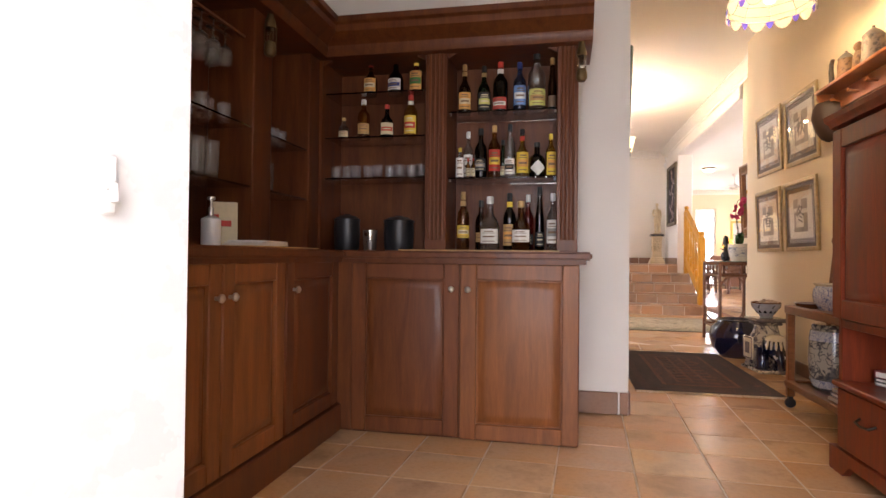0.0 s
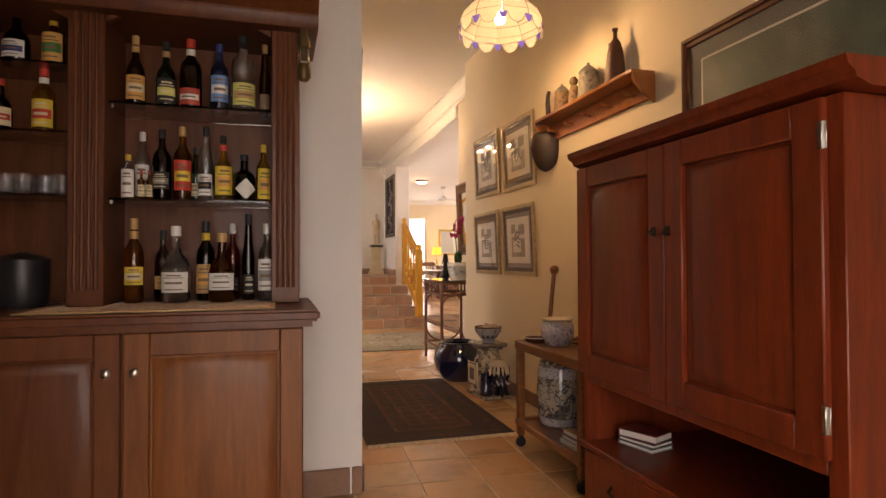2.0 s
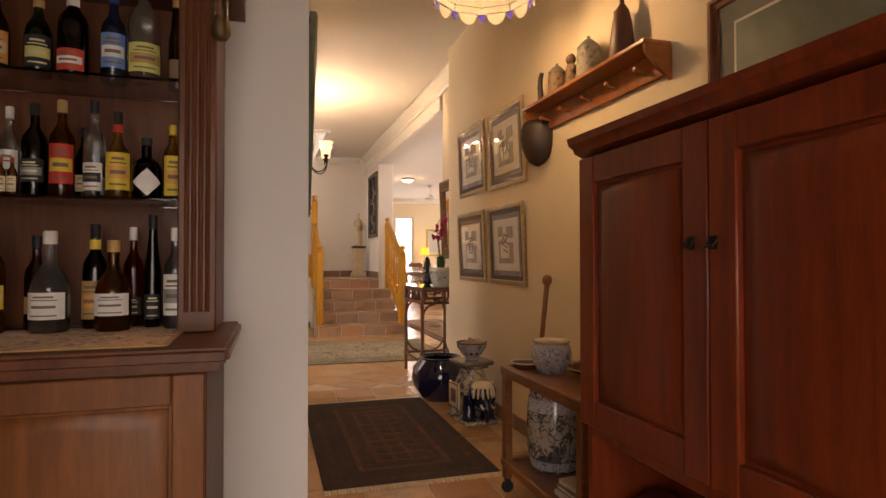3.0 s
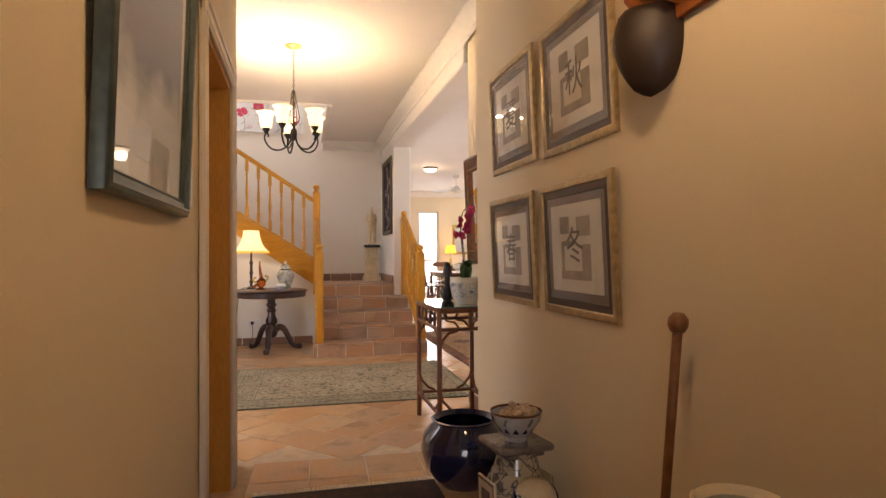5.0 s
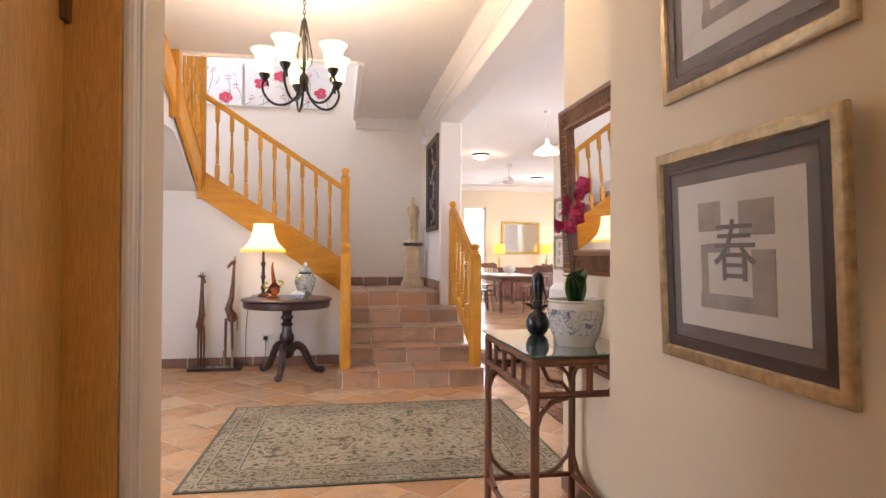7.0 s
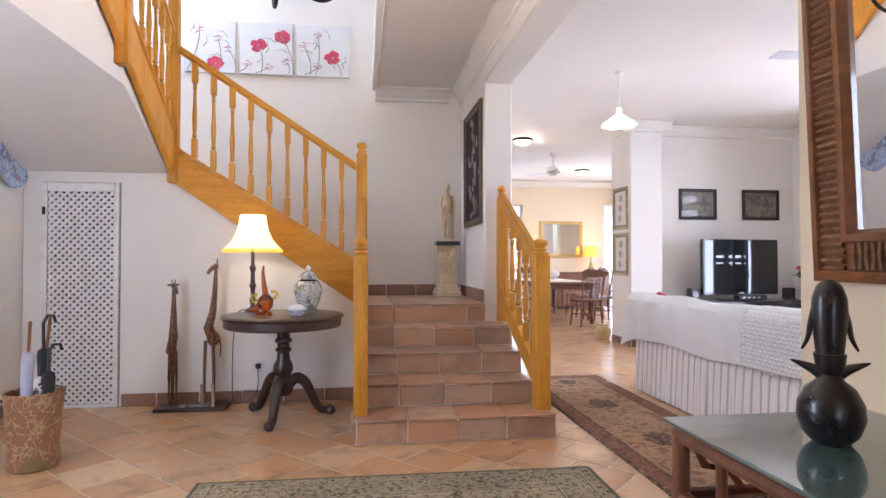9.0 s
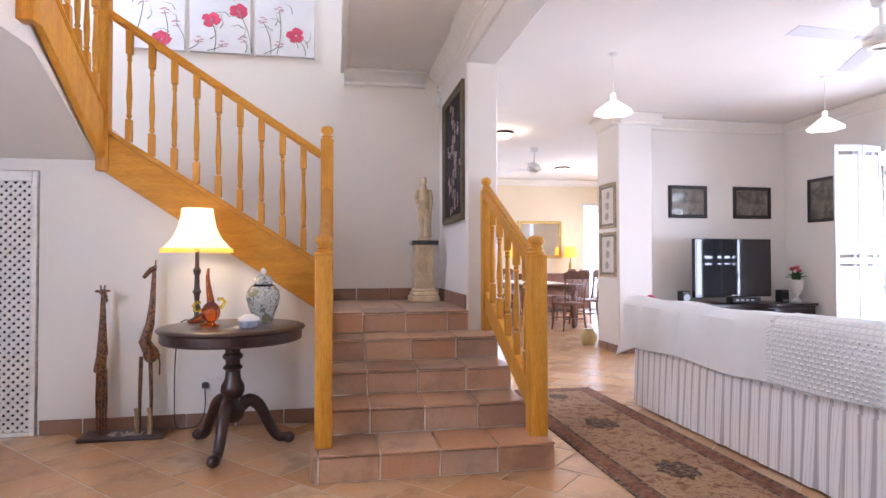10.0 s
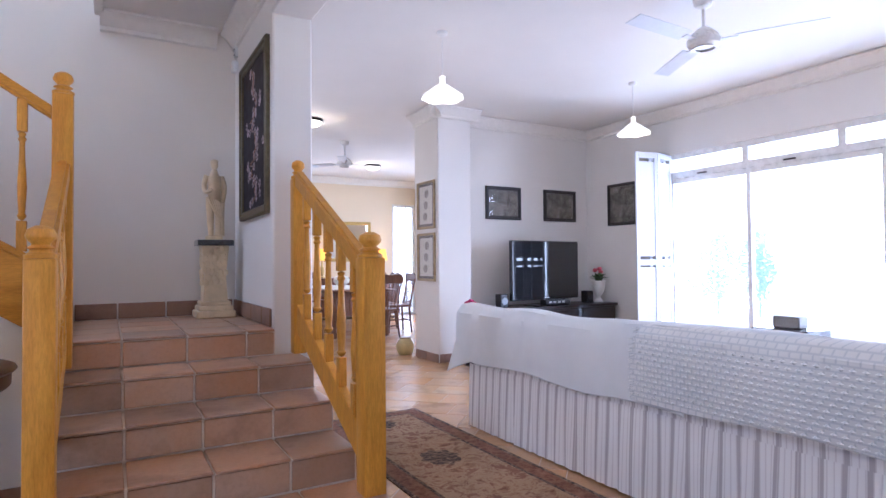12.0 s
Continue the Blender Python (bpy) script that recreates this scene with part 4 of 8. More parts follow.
part("carcass", boxes((0.029, W_ - 0.051, 0.03, D_ - 0.021, 0.627, 1.418)), M["cherry"], ar)
panel_door(ar, -0.005, 0.526, 0.630, 1.415, "cherry", y=-0.001, stile=0.078, name="cabinet_door")
panel_door(ar, 0.530, W_ - 0.035, 0.630, 1.415, "cherry", y=-0.001, stile=0.078, name="cabinet_door")
prof = [(0.02, 1.42), (-0.02, 1.435), (-0.025, 1.448), (-0.042, 1.460), (-0.047, 1.480), (D_, 1.480), (D_, 1.42)]
part("cornice", prism(B(), prof, -0.035, W_ + 0.045, "x"), M["cherry"], ar)
for k in range(2):
    x0 = 0.03 + k * 0.512
    dr = part("drawer", boxes((x0, x0 + 0.505, -0.018, 0.3, 0.10, 0.345), bevel=0.006), M["cherry"], ar)
    bm = B()
    tube(bm, [(x0 + 0.19, -0.018, 0.262), (x0 + 0.20, -0.04, 0.25), (x0 + 0.25, -0.045, 0.245), (x0 + 0.30, -0.04, 0.25), (x0 + 0.31, -0.018, 0.262)], 0.005)
    part("drawer_pull", bm, M["iron"], dr, "dark iron pull")
part("drawer_lip", boxes((-0.004, W_ + 0.004, -0.026, 0.05, 0.347, 0.371), bevel=0.005), M["cherry"], ar)
part("plinth", prism(B(), [(-0.012, 0.0), (0.10, 0.0), (0.16, 0.05), (0.93, 0.05), (0.99, 0.0), (W_ + 0.012, 0.0), (W_ + 0.012, 0.098), (-0.012, 0.098)], -0.03, 0.0, "y"), M["cherry"], ar)
for z in (0.72, 1.33):
    part("hinge", boxes((W_ - 0.042, W_ - 0.02, -0.026, -0.0235, z - 0.03, z + 0.03), (W_ - 0.034, W_ - 0.027, -0.031, -0.0235, z - 0.03, z + 0.03), bevel=0.001), M["steel"], ar, "steel hinge")
    part("hinge", boxes((-0.008, -0.0055, -0.018, -0.004, z - 0.022, z + 0.022)), M["iron"], ar, "dark hinge")
for x in (0.480, 0.548):
    bm = boxes((x - 0.012, x + 0.012, -0.026, -0.0235, 1.135, 1.165), bevel=0.001)
    tube(bm, [(x - 0.010, -0.026, 1.155), (x - 0.010, -0.038, 1.142), (x + 0.010, -0.038, 1.142), (x + 0.010, -0.026, 1.155)], 0.003)
    part("door_pull", bm, M["iron"], ar, "dark iron drop pull")


def book(at, sx, sy, h, colour, rz=0.0, label="closed book with a coloured cover lying flat", m=None, group="stacked books"):
    t = thing("book", label, "book", (m or Matrix.Identity(4)) @ pose(*at, 0, 0, rz), group)
    part("cover", boxes((0, sx, 0, sy, 0, 0.003), (0, sx, 0, sy, h - 0.003, h), (0, 0.004, 0, sy, 0.003, h - 0.003)), PAPER[colour], t)
    part("page_block", boxes((0.004, sx - 0.004, 0.004, sy - 0.004, 0.0032, h - 0.0032)), PAPER["white"], t, "white page block")


PAPER["maroon"] = plain("maroon_paper", (0.16, 0.02, 0.02), 0.35, vary=0.1)
for k, (c, h) in enumerate((("grey", 0.014), ("black", 0.016), ("maroon", 0.028))):
    book((0.095 + 0.006 * k, 0.09 - 0.004 * k, 0.372 + (0, 0.015, 0.032)[k]), 0.155, 0.115, h, c, 14 + 5 * k, m=AR)

# ---- pictures ----
def text_part(name, words, size, mat, parent, at, bold=0.0):
    """Lettering as a flat mesh under a thing."""
    cu = bpy.data.curves.new(name, "FONT")
    cu.body, cu.size, cu.align_x, cu.align_y, cu.extrude, cu.offset = words, size, "CENTER", "CENTER", 0.0006, bold
    tmp = bpy.data.objects.new(name, cu)
    scene.collection.objects.link(tmp)
    bpy.context.view_layer.update()
    me = bpy.data.meshes.new_from_object(tmp.evaluated_get(bpy.context.evaluated_depsgraph_get()))
    bpy.data.objects.remove(tmp)
    me.materials.clear()
    me.materials.append(mat)
    ob = new(name, me)
    ob.parent = parent
    ob.matrix_basis = at
    return ob


def frame_ring(w, h, fw, depth, steps):
    """A mitred frame moulding; steps: (inset share, depth share) pairs from outer edge to inner."""
    bm = B()
    prev = None
    for s, d in steps:
        k = fw * s
        q = [bm.verts.new((sx * (w / 2 - k), -depth * d, sz * (h / 2 - k))) for sx, sz in ((-1, -1), (1, -1), (1, 1), (-1, 1))]
        if prev:
            for i in range(4):
                bm.faces.new((prev[i], prev[(i + 1) % 4], q[(i + 1) % 4], q[i]))
        prev = q
    return bm


MOULD = [(0, 0), (0, 0.7), (0.08, 0.85), (0.20, 0.9), (0.30, 1.0), (0.45, 0.95), (0.52, 0.6), (0.85, 0.5), (0.92, 0.62), (1.0, 0.55), (1.0, 0.1)]


def picture(name, label, w, h, m, frame_mat, fw=0.05, depth=0.03, mount=None, mw=0.0, art=None, glazed=True, category="picture", group="", mount2=None, mw2=0.0, inner=None):
    t = thing(name, label, category, m, group)
    part("frame", frame_ring(w, h, fw, depth, MOULD[:7] if inner else MOULD), frame_mat, t)
    if inner:
        part("inner_frame", frame_ring(w, h, fw, depth, MOULD[6:]), inner, t, "dark inner moulding")
    a, b = w / 2 - fw, h / 2 - fw
    y = -depth * 0.2
    part("backing", boxes((-a - 0.002, a + 0.002, y + 0.001, -0.0005, -b - 0.002, b + 0.002)), PAPER["grey"], t)
    if mount:
        part("mount", boxes((-a, a, y - 0.003, y, -b, b)), mount, t)
        y -= 0.004
        a, b = a - mw, b - mw
    if mount2:
        part("mount", boxes((-a, a, y - 0.002, y, -b, b)), mount2, t)
        y -= 0.003
        a, b = a - mw2, b - mw2
    if art:
        art(t, a, b, y)
    if glazed:
        g = part("glass", boxes((-w / 2 + fw * 0.95, w / 2 - fw * 0.95, -depth * 0.52, -depth * 0.50, -h / 2 + fw * 0.95, h / 2 - fw * 0.95)), M["pane"], t, "clear picture glass")
        g.visible_shadow = False
    return t


M["antique"] = plain("antique_gilt_frame", (0.50, 0.38, 0.21), 0.34, 0.65, vary=0.35, scale=30)
M["gilt"] = plain("gilt_frame", (0.60, 0.42, 0.14), 0.35, 0.7, vary=0.3, scale=30)
M["tealframe"] = plain("teal_grey_frame", (0.09, 0.12, 0.11), 0.35, 0.3, vary=0.3, scale=25)
M["blackframe"] = plain("black_frame", (0.02, 0.017, 0.015), 0.35, vary=0.2)
M["darkbrown"] = plain("dark_brown_moulding", (0.055, 0.028, 0.016), 0.4, vary=0.3, scale=30)
M["brownframe"] = plain("brown_wood_frame", (0.16, 0.048, 0.018), 0.4, vary=0.3)
M["greymount"] = plain("grey_mount", (0.20, 0.172, 0.155), 0.85, vary=0.05)
M["whitemount"] = plain("white_mount", (0.70, 0.67, 0.60), 0.85, vary=0.03)
M["greywash"] = plain("grey_ink_wash", (0.40, 0.36, 0.32), 0.85, vary=0.25, scale=9)
M["ink"] = plain("black_ink", (0.20, 0.185, 0.17), 0.7)
EAST = lambda y, z: pose(2.6635, y, z, 0, 0, -90)


def brushwork(sign):
    def art(t, a, b, y):
        part("paper", boxes((-a, a, y - 0.001, y, -b, b)), M["whitemount"], t)
        s = min(a, b) * 0.72
        part("wash", boxes((-s, -s * 0.35, y - 0.0022, y - 0.0012, s * 0.45, s), (s * 0.15, s, y - 0.0022, y - 0.0012, s * 0.35, s * 0.95), (-s, s, y - 0.0021, y - 0.0012, -s, -s * 0.72), (-s * 0.95, -s * 0.75, y - 0.0023, y - 0.0012, -s * 0.75, s * 0.2), (s * 0.45, s, y - 0.0023, y - 0.0012, -s * 0.75, s * 0.1), (-s * 0.8, -s * 0.1, y - 0.0024, y - 0.0012, s * 0.05, s * 0.22)), M["greywash"], t, "grey wash blocks")
        text_part("brush_character", sign, s * 1.2, M["ink"], t, pose(0, y - 0.003, 0, 90), 0.0)
    return art


for yc, zc, sign in ((6.07, 1.892, "\u590f"), (5.37, 1.878, "\u79cb"), (6.07, 1.212, "\u6625"), (5.37, 1.212, "\u51ac")):
    picture("calligraphy_picture", "brush calligraphy picture in an antique gilt frame with grey mount", 0.61, 0.54, EAST(yc, zc - 0.27) @ pose(0, 0, 0, 2.4) @ pose(0, 0, 0.27), M["antique"], 0.062, 0.018, M["greymount"], 0.033, brushwork(sign), group="calligraphy pictures", inner=M["darkbrown"])


# large picture above the cabinet
def print_art(t, a, b, y):
    n = Nodes("landscape_print")
    v = n.coord()
    q = n.noise(v, 2.2, 5, 0.55, 0.8)
    n.set(n.ramp(q, [(0.30, (0.05, 0.07, 0.05)), (0.48, (0.10, 0.13, 0.09)), (0.60, (0.20, 0.22, 0.17)), (0.72, (0.32, 0.31, 0.26))]), 0.6)
    part("print", boxes((-a + 0.06, a - 0.06, y - 0.002, y - 0.001, -b + 0.06, b - 0.06)), n.mat, t)
    part("mount_line", boxes((-a + 0.05, a - 0.05, y - 0.0012, y - 0.0004, -b + 0.05, b - 0.05)), M["whitemount"], t)


PAPER["moss"] = plain("moss_mount", (0.17, 0.165, 0.14), 0.8, vary=0.05)
picture("large_picture", "large landscape print in a brown wooden frame standing on the cabinet", 1.15, 0.588, EAST(2.90, 1.755), M["brownframe"], 0.042, 0.034, PAPER["moss"], 0.02, print_art)


# corridor picture, blue seascape
def sea(t, a, b, y):
    n = Nodes("seascape_print")
    c = n.t.nodes.new("ShaderNodeTexCoord")
    s = n.t.nodes.new("ShaderNodeSeparateXYZ")
    n.link(c.outputs["Object"], s.inputs[0])
    f = n.math("ADD", n.math("MULTIPLY", s.outputs["Z"], 0.9), n.math("MULTIPLY", n.noise(n.coord(), 3.0, 5), 0.5))
    n.set(n.ramp(f, [(0.05, (0.62, 0.63, 0.62)), (0.16, (0.10, 0.12, 0.19)), (0.40, (0.16, 0.19, 0.27)), (0.60, (0.50, 0.50, 0.47))]), 0.6)
    part("print", boxes((-a, a, y - 0.002, y - 0.001, -b, b)), n.mat, t)


picture("corridor_picture", "blue seascape print in a teal grey frame", 0.74, 0.92, pose(1.2535, 4.735, 1.30, 0, 0, 90) @ pose(0, 0, 0, 2.0) @ pose(0, 0, 0.46), M["tealframe"], 0.045, 0.035, M["whitemount"], 0.05, sea)
sw = thing("light_switch", "cream plastic four-gang light switch on the wall", "switch", pose(1.2525, 5.215, 1.40, 0, 0, 90))
part("plate", box_of(-0.070, 0.072, -0.012, 0, -0.062, 0.062, bevel=0.005), M["whiteplastic"], sw)
for x, z in ((-0.022, -0.022), (0.022, -0.022), (-0.022, 0.022), (0.022, 0.022)):
    part("rocker", box_of(x - 0.014, x + 0.014, -0.016, -0.0115, z - 0.014, z + 0.014, bevel=0.002), M["whiteplastic"], sw)

# pine corridor door with white architraves
WS = pose(1.252, 5.57, 0, 0, 0, 90)  # local x along the corridor, -y into it
d = thing("door_1", "closed pale pine panelled door with brown hinges", "door", WS)
tagged(d, kind="structure")
bm = boxes((0.02, 0.83, 0.120, 0.148, 0.01, 2.03), bevel=0.002)
part("leaf", bm, M["doorpine"], d)
for k in range(6):
    z0 = 0.01 + 0.308 * k
    for x0, x1 in ((0.09, 0.515),):
        q = B()
        prev = None
        for s, dd in ((0, 0.0), (0.0, -0.004), (0.010, -0.003), (0.016, 0.003), (0.035, -0.0015)):
            r4 = [q.verts.new((px, 0.1192 + dd, pz)) for px, pz in ((x0 + s, z0 + s), (x1 - s, z0 + s), (x1 - s, z0 + 0.24 - s), (x0 + s, z0 + 0.24 - s))]
            if prev:
                for i in range(4):
                    q.faces.new((prev[i], prev[(i + 1) % 4], r4[(i + 1) % 4], r4[i]))
            prev = r4
        q.faces.new(prev)
        part("panel", q, M["doorpine"], d)
for z in (0.31, 1.80):
    part("hinge", boxes((0.800, 0.846, 0.104, 0.1185, z - 0.05, z + 0.05), bevel=0.002), M["rattan"], d, "brown hinge")
part("jamb", boxes((-0.002, 0.018, 0.0, 0.15, 0, 2.06), (0.832, 0.852, 0.0, 0.15, 0, 2.06), (0.018, 0.832, 0.0, 0.15, 2.035, 2.06)), M["doorpine"], d)


def architrave(x, z1, flip):
    s = -1 if flip else 1
    bm = B()
    for a, b, dd in ((0.0, 0.10, 0.018), (0.010, 0.036, 0.022), (0.046, 0.062, 0.0205), (0.072, 0.096, 0.024)):
        u, v = sorted((x + s * a, x + s * b))
        solid(bm, u, v, -dd, -0.0005, 0, z1, bevel=0.004)
    return bm


part("architrave", architrave(0.002, 2.15, True), M["trim"], d, "white fluted architrave")
part("architrave", architrave(0.848, 2.15, False), M["trim"], d, "white fluted architrave")
part("architrave", boxes((-0.098, 0.948, -0.018, -0.0006, 2.058, 2.15), (-0.098, 0.948, -0.026, -0.001, 2.12, 2.15), (-0.07, 0.92, -0.023, -0.001, 2.07, 2.09), bevel=0.004), M["trim"], d, "white fluted architrave")

# ---- corridor things ----
# tiffany hanging lamp
TIF = pose(2.078, 4.28, 2.315)
tl = thing("hanging_lamp", "leaded cream glass hanging lamp with blue scalloped border", "lamp", TIF)
def leaded(c, name):
    """Opal glass that passes half the light it does not swallow."""
    n = Nodes(name)
    tl_, df, mx = n.add("ShaderNodeBsdfTranslucent", Color=(*c, 1)), n.add("ShaderNodeBsdfDiffuse", Color=(*c, 1)), n.t.nodes.new("ShaderNodeMixShader")
    n.link(tl_.outputs[0], mx.inputs[1])
    n.link(df.outputs[0], mx.inputs[2])
    n.link(mx.outputs[0], n.out.inputs["Surface"])
    return n.mat


M["tif_cream"] = leaded((0.26, 0.25, 0.21), "cream_leaded_glass")
M["tif_blue"] = leaded((0.05, 0.04, 0.26), "blue_leaded_glass")
M["lead"] = plain("lead_came", (0.06, 0.05, 0.045), 0.5, 0.6)
NSEG = 10
ringz = [(0.236, 0.050), (0.232, 0.080), (0.208, 0.130), (0.140, 0.195), (0.052, 0.238)]


def dome(r, z, k):
    a = 2 * math.pi * k / NSEG
    return Vector((r * math.cos(a), r * math.sin(a), z))


def drop(k0, k1, depth, power):
    """A rounded glass tongue hung from the rim between two turns."""
    bm = B()
    n_ = 10
    up = [bm.verts.new(dome(0.236, 0.048, k0 + (k1 - k0) * s / n_)) for s in range(n_ + 1)]
    dn = [bm.verts.new(dome(0.2365, 0.0475 - depth * math.sin(math.pi * s / n_) ** power, k0 + (k1 - k0) * s / n_)) for s in range(1, n_)]
    dn = [up[0]] + dn + [up[-1]]
    for s in range(n_):
        vs = [up[s], up[s + 1], dn[s + 1], dn[s]]
        bm.faces.new([v for i, v in enumerate(vs) if v not in vs[:i]])
    return bm


for k in range(NSEG):
    bm = B()
    for (r0, z0), (r1, z1) in zip(ringz, ringz[1:]):
        q = [dome(r0, z0, k + 0.02), dome(r0, z0, k + 0.98), dome(r1, z1, k + 0.98), dome(r1, z1, k + 0.02)]
        bm.faces.new([bm.verts.new(p) for p in q])
    part("glass_panel", bm, M["tif_cream"], tl)
    part("scallop", drop(k + 0.16, k + 0.84, 0.055, 0.55), M["tif_cream"], tl)
    part("scallop", drop(k - 0.16, k + 0.16, 0.042, 0.7), M["tif_blue"], tl, "small blue scallop")
bm = B()
for k in range(NSEG):
    tube(bm, [dome(r, z, k) for r, z in ringz], 0.0022, 5)
    tube(bm, [dome(0.237, 0.0475 - 0.055 * math.sin(math.pi * s / 10) ** 0.55, k + 0.16 + 0.068 * s) for s in range(11)], 0.0018, 5)
for r, z in ringz[1:4]:
    tube(bm, [dome(r, z, k) for k in range(NSEG + 1)], 0.002, 5)
part("leading", bm, M["lead"], tl)
part("cap", lathe(B(), [(0, 0.29), (0.012, 0.29), (0.02, 0.26), (0.058, 0.238), (0.058, 0.230), (0, 0.230)], 16), M["brass"], tl)
bm = tube(B(), [(0, 0, 0.29), (0, 0, 0.71)], 0.004)
lathe(bm, [(0, 0.712), (0.05, 0.712), (0.05, 0.70), (0.02, 0.685), (0, 0.685)], 16)
part("chain", bm, M["brass"], tl)
part("bulb", lathe(B(), [(0, 0.07), (0.025, 0.08), (0.032, 0.105), (0.025, 0.135), (0.013, 0.155), (0.013, 0.20), (0, 0.20)], 14), glow("warm_bulb", (1.0, 0.75, 0.42), 22.0), tl, "glowing bulb")
bulb("tiffany_light", (2.078, 4.28, 2.295), 20, (1.0, 0.71, 0.38), 0.06)

# peg shelf
PS = pose(2.664, 4.84, 1.838, 0, 0, -90)
ps = thing("peg_shelf", "orange-stained wooden peg shelf on the wall", "shelf", PS)
part("board", boxes((0.0, 1.14, -0.135, 0.0, 0.135, 0.155), bevel=0.004), M["pegshelf"], ps)
part("rail", boxes((0.02, 1.12, -0.02, 0.0, 0.02, 0.134), bevel=0.004), M["pegshelf"], ps)
for x in (0.0, 1.12):
    part("bracket", prism(B(), [(0, 0.134), (-0.125, 0.134), (-0.12, 0.10), (-0.06, 0.04), (0, 0.0)], x, x + 0.02, "x"), M["pegshelf"], ps)
for k in range(5):
    part("peg", lathe(B(), [(0, 0), (0.008, 0), (0.007, 0.045), (0.013, 0.055), (0.010, 0.065), (0, 0.067)], 10, m=pose(0.12 + 0.22 * k, -0.02, 0.065, 80)), M["pegshelf"], ps)
PZ = 0.156
M["stone"] = pattern("stoneware_glaze", (0.20, 0.115, 0.055), (0.10, 0.05, 0.025), 40, 0.55, coat=0.0)
M["pewter"] = plain("dull_pewter", (0.22, 0.20, 0.17), 0.55, 0.5, vary=0.25)
M["greyware"] = pattern("grey_stoneware", (0.24, 0.20, 0.15), (0.12, 0.105, 0.09), 36, 0.55, coat=0.0)
M["carved"] = plain("dark_carved_wood", (0.035, 0.018, 0.012), 0.5, vary=0.3)


def stein(x, r, h, mat, label):
    t = thing("beer_stein", label, "stein", PS @ pose(x, -0.07, PZ), "steins on the shelf")
    part("body", lathe(B(), [(0, 0), (r, 0), (r * 1.02, h * 0.08), (r * 0.95, h * 0.12), (r * 0.92, h * 0.55), (r * 0.84, h * 0.68), (r * 0.86, h * 0.70), (0, h * 0.70)], 18), mat, t)
    part("lid", lathe(B(), [(0, h * 0.70), (r * 0.9, h * 0.70), (r * 0.88, h * 0.74), (r * 0.45, h * 0.88), (r * 0.12, h * 0.95), (r * 0.14, h), (0, h)], 18), M["pewter"], t, "pointed lid")
    part("handle", tube(B(), [(-r * 0.85, 0, h * 0.15), (-r * 1.6, 0, h * 0.25), (-r * 1.65, 0, h * 0.5), (-r * 0.82, 0, h * 0.62)], r * 0.14, 8), mat, t)


t = single("carved_figure", tube(B(), [(0, 0, 0), (0.004, 0, 0.05), (-0.006, 0, 0.10), (0.0, 0, 0.15), (0.02, 0, 0.175)], 0.018, 10, 0.012), M["carved"], "slender dark carved wooden figure on the shelf", "figurine", PS @ pose(0.10, -0.07, PZ))
stein(0.30, 0.052, 0.17, M["stone"], "brown stoneware beer stein with pointed lid")
t = single("carved_figure", blob(blob(lathe(B(), [(0, 0), (0.03, 0), (0.034, 0.03), (0.028, 0.09), (0.018, 0.12), (0, 0.125)], 12), (0, 0, 0.145), (0.028, 0.026, 0.03), 2, 0.2), (0.02, 0, 0.09), (0.02, 0.02, 0.03), 3, 0.2), M["stone"], "small brown carved figure on the shelf", "figurine", PS @ pose(0.45, -0.07, PZ))
stein(0.62, 0.062, 0.20, M["greyware"], "grey stoneware beer stein with pewter lid")
t = thing("leather_flask", "tall brown leather bottle with a looped handle", "flask", PS @ pose(0.90, -0.07, PZ))
M["leather"] = plain("brown_leather", (0.09, 0.032, 0.015), 0.45, vary=0.25)
part("body", lathe(B(), [(0, 0), (0.055, 0), (0.058, 0.02), (0.042, 0.16), (0.030, 0.21), (0.011, 0.24), (0.010, 0.275), (0.016, 0.28), (0.016, 0.29), (0, 0.29)], 18), M["leather"], t)
part("handle", tube(B(), [(-0.03, 0, 0.20), (-0.05, 0, 0.23), (-0.055, 0, 0.12), (-0.05, 0, 0.05)], 0.008), M["leather"], t)
# dark mask hung on the end of the shelf
bm = B()
blob(bm, (0, 0, 0), (0.105, 0.055, 0.152), 5, 0.06, 3)
for v in bm.verts:
    v.co.x *= 1.0 - 0.22 * max(0, -v.co.z / 0.15)
    if v.co.z > 0.09:
        v.co.z = 0.09 + (v.co.z - 0.09) * 0.3
    if v.co.y > 0.0:
        v.co.y *= 0.3
single("carved_mask", bm, M["carved"], "black carved wooden mask hung below the shelf", "mask", pose(2.612, 4.81, 1.815, 0, 0, -42) @ Matrix.Scale(1.06, 4))

# tea trolley
TR = pose(2.19, 4.35, 0, 0, 0, -90)
tr = thing("tea_trolley", "orange-brown wooden tea trolley with two shelves on castors", "trolley", TR)
TW, TD = 0.74, 0.44
for x in (0.0, TW - 0.04):
    for y in (0.0, TD - 0.04):
        lg = part("leg", boxes((x, x + 0.04, y, y + 0.04, 0.07, 0.60), bevel=0.005), M["cart"], tr)
        bm = lathe(B(), [(0, -0.014), (0.026, -0.012), (0.030, -0.005), (0.030, 0.005), (0.026, 0.012), (0, 0.014)], 14, m=pose(x + 0.02, y + 0.02, 0.031, 0, 90))
        solid(bm, x + 0.008, x + 0.032, y + 0.008, y + 0.032, 0.045, 0.072)
        part("castor", bm, M["dull_black"], lg, "black castor")
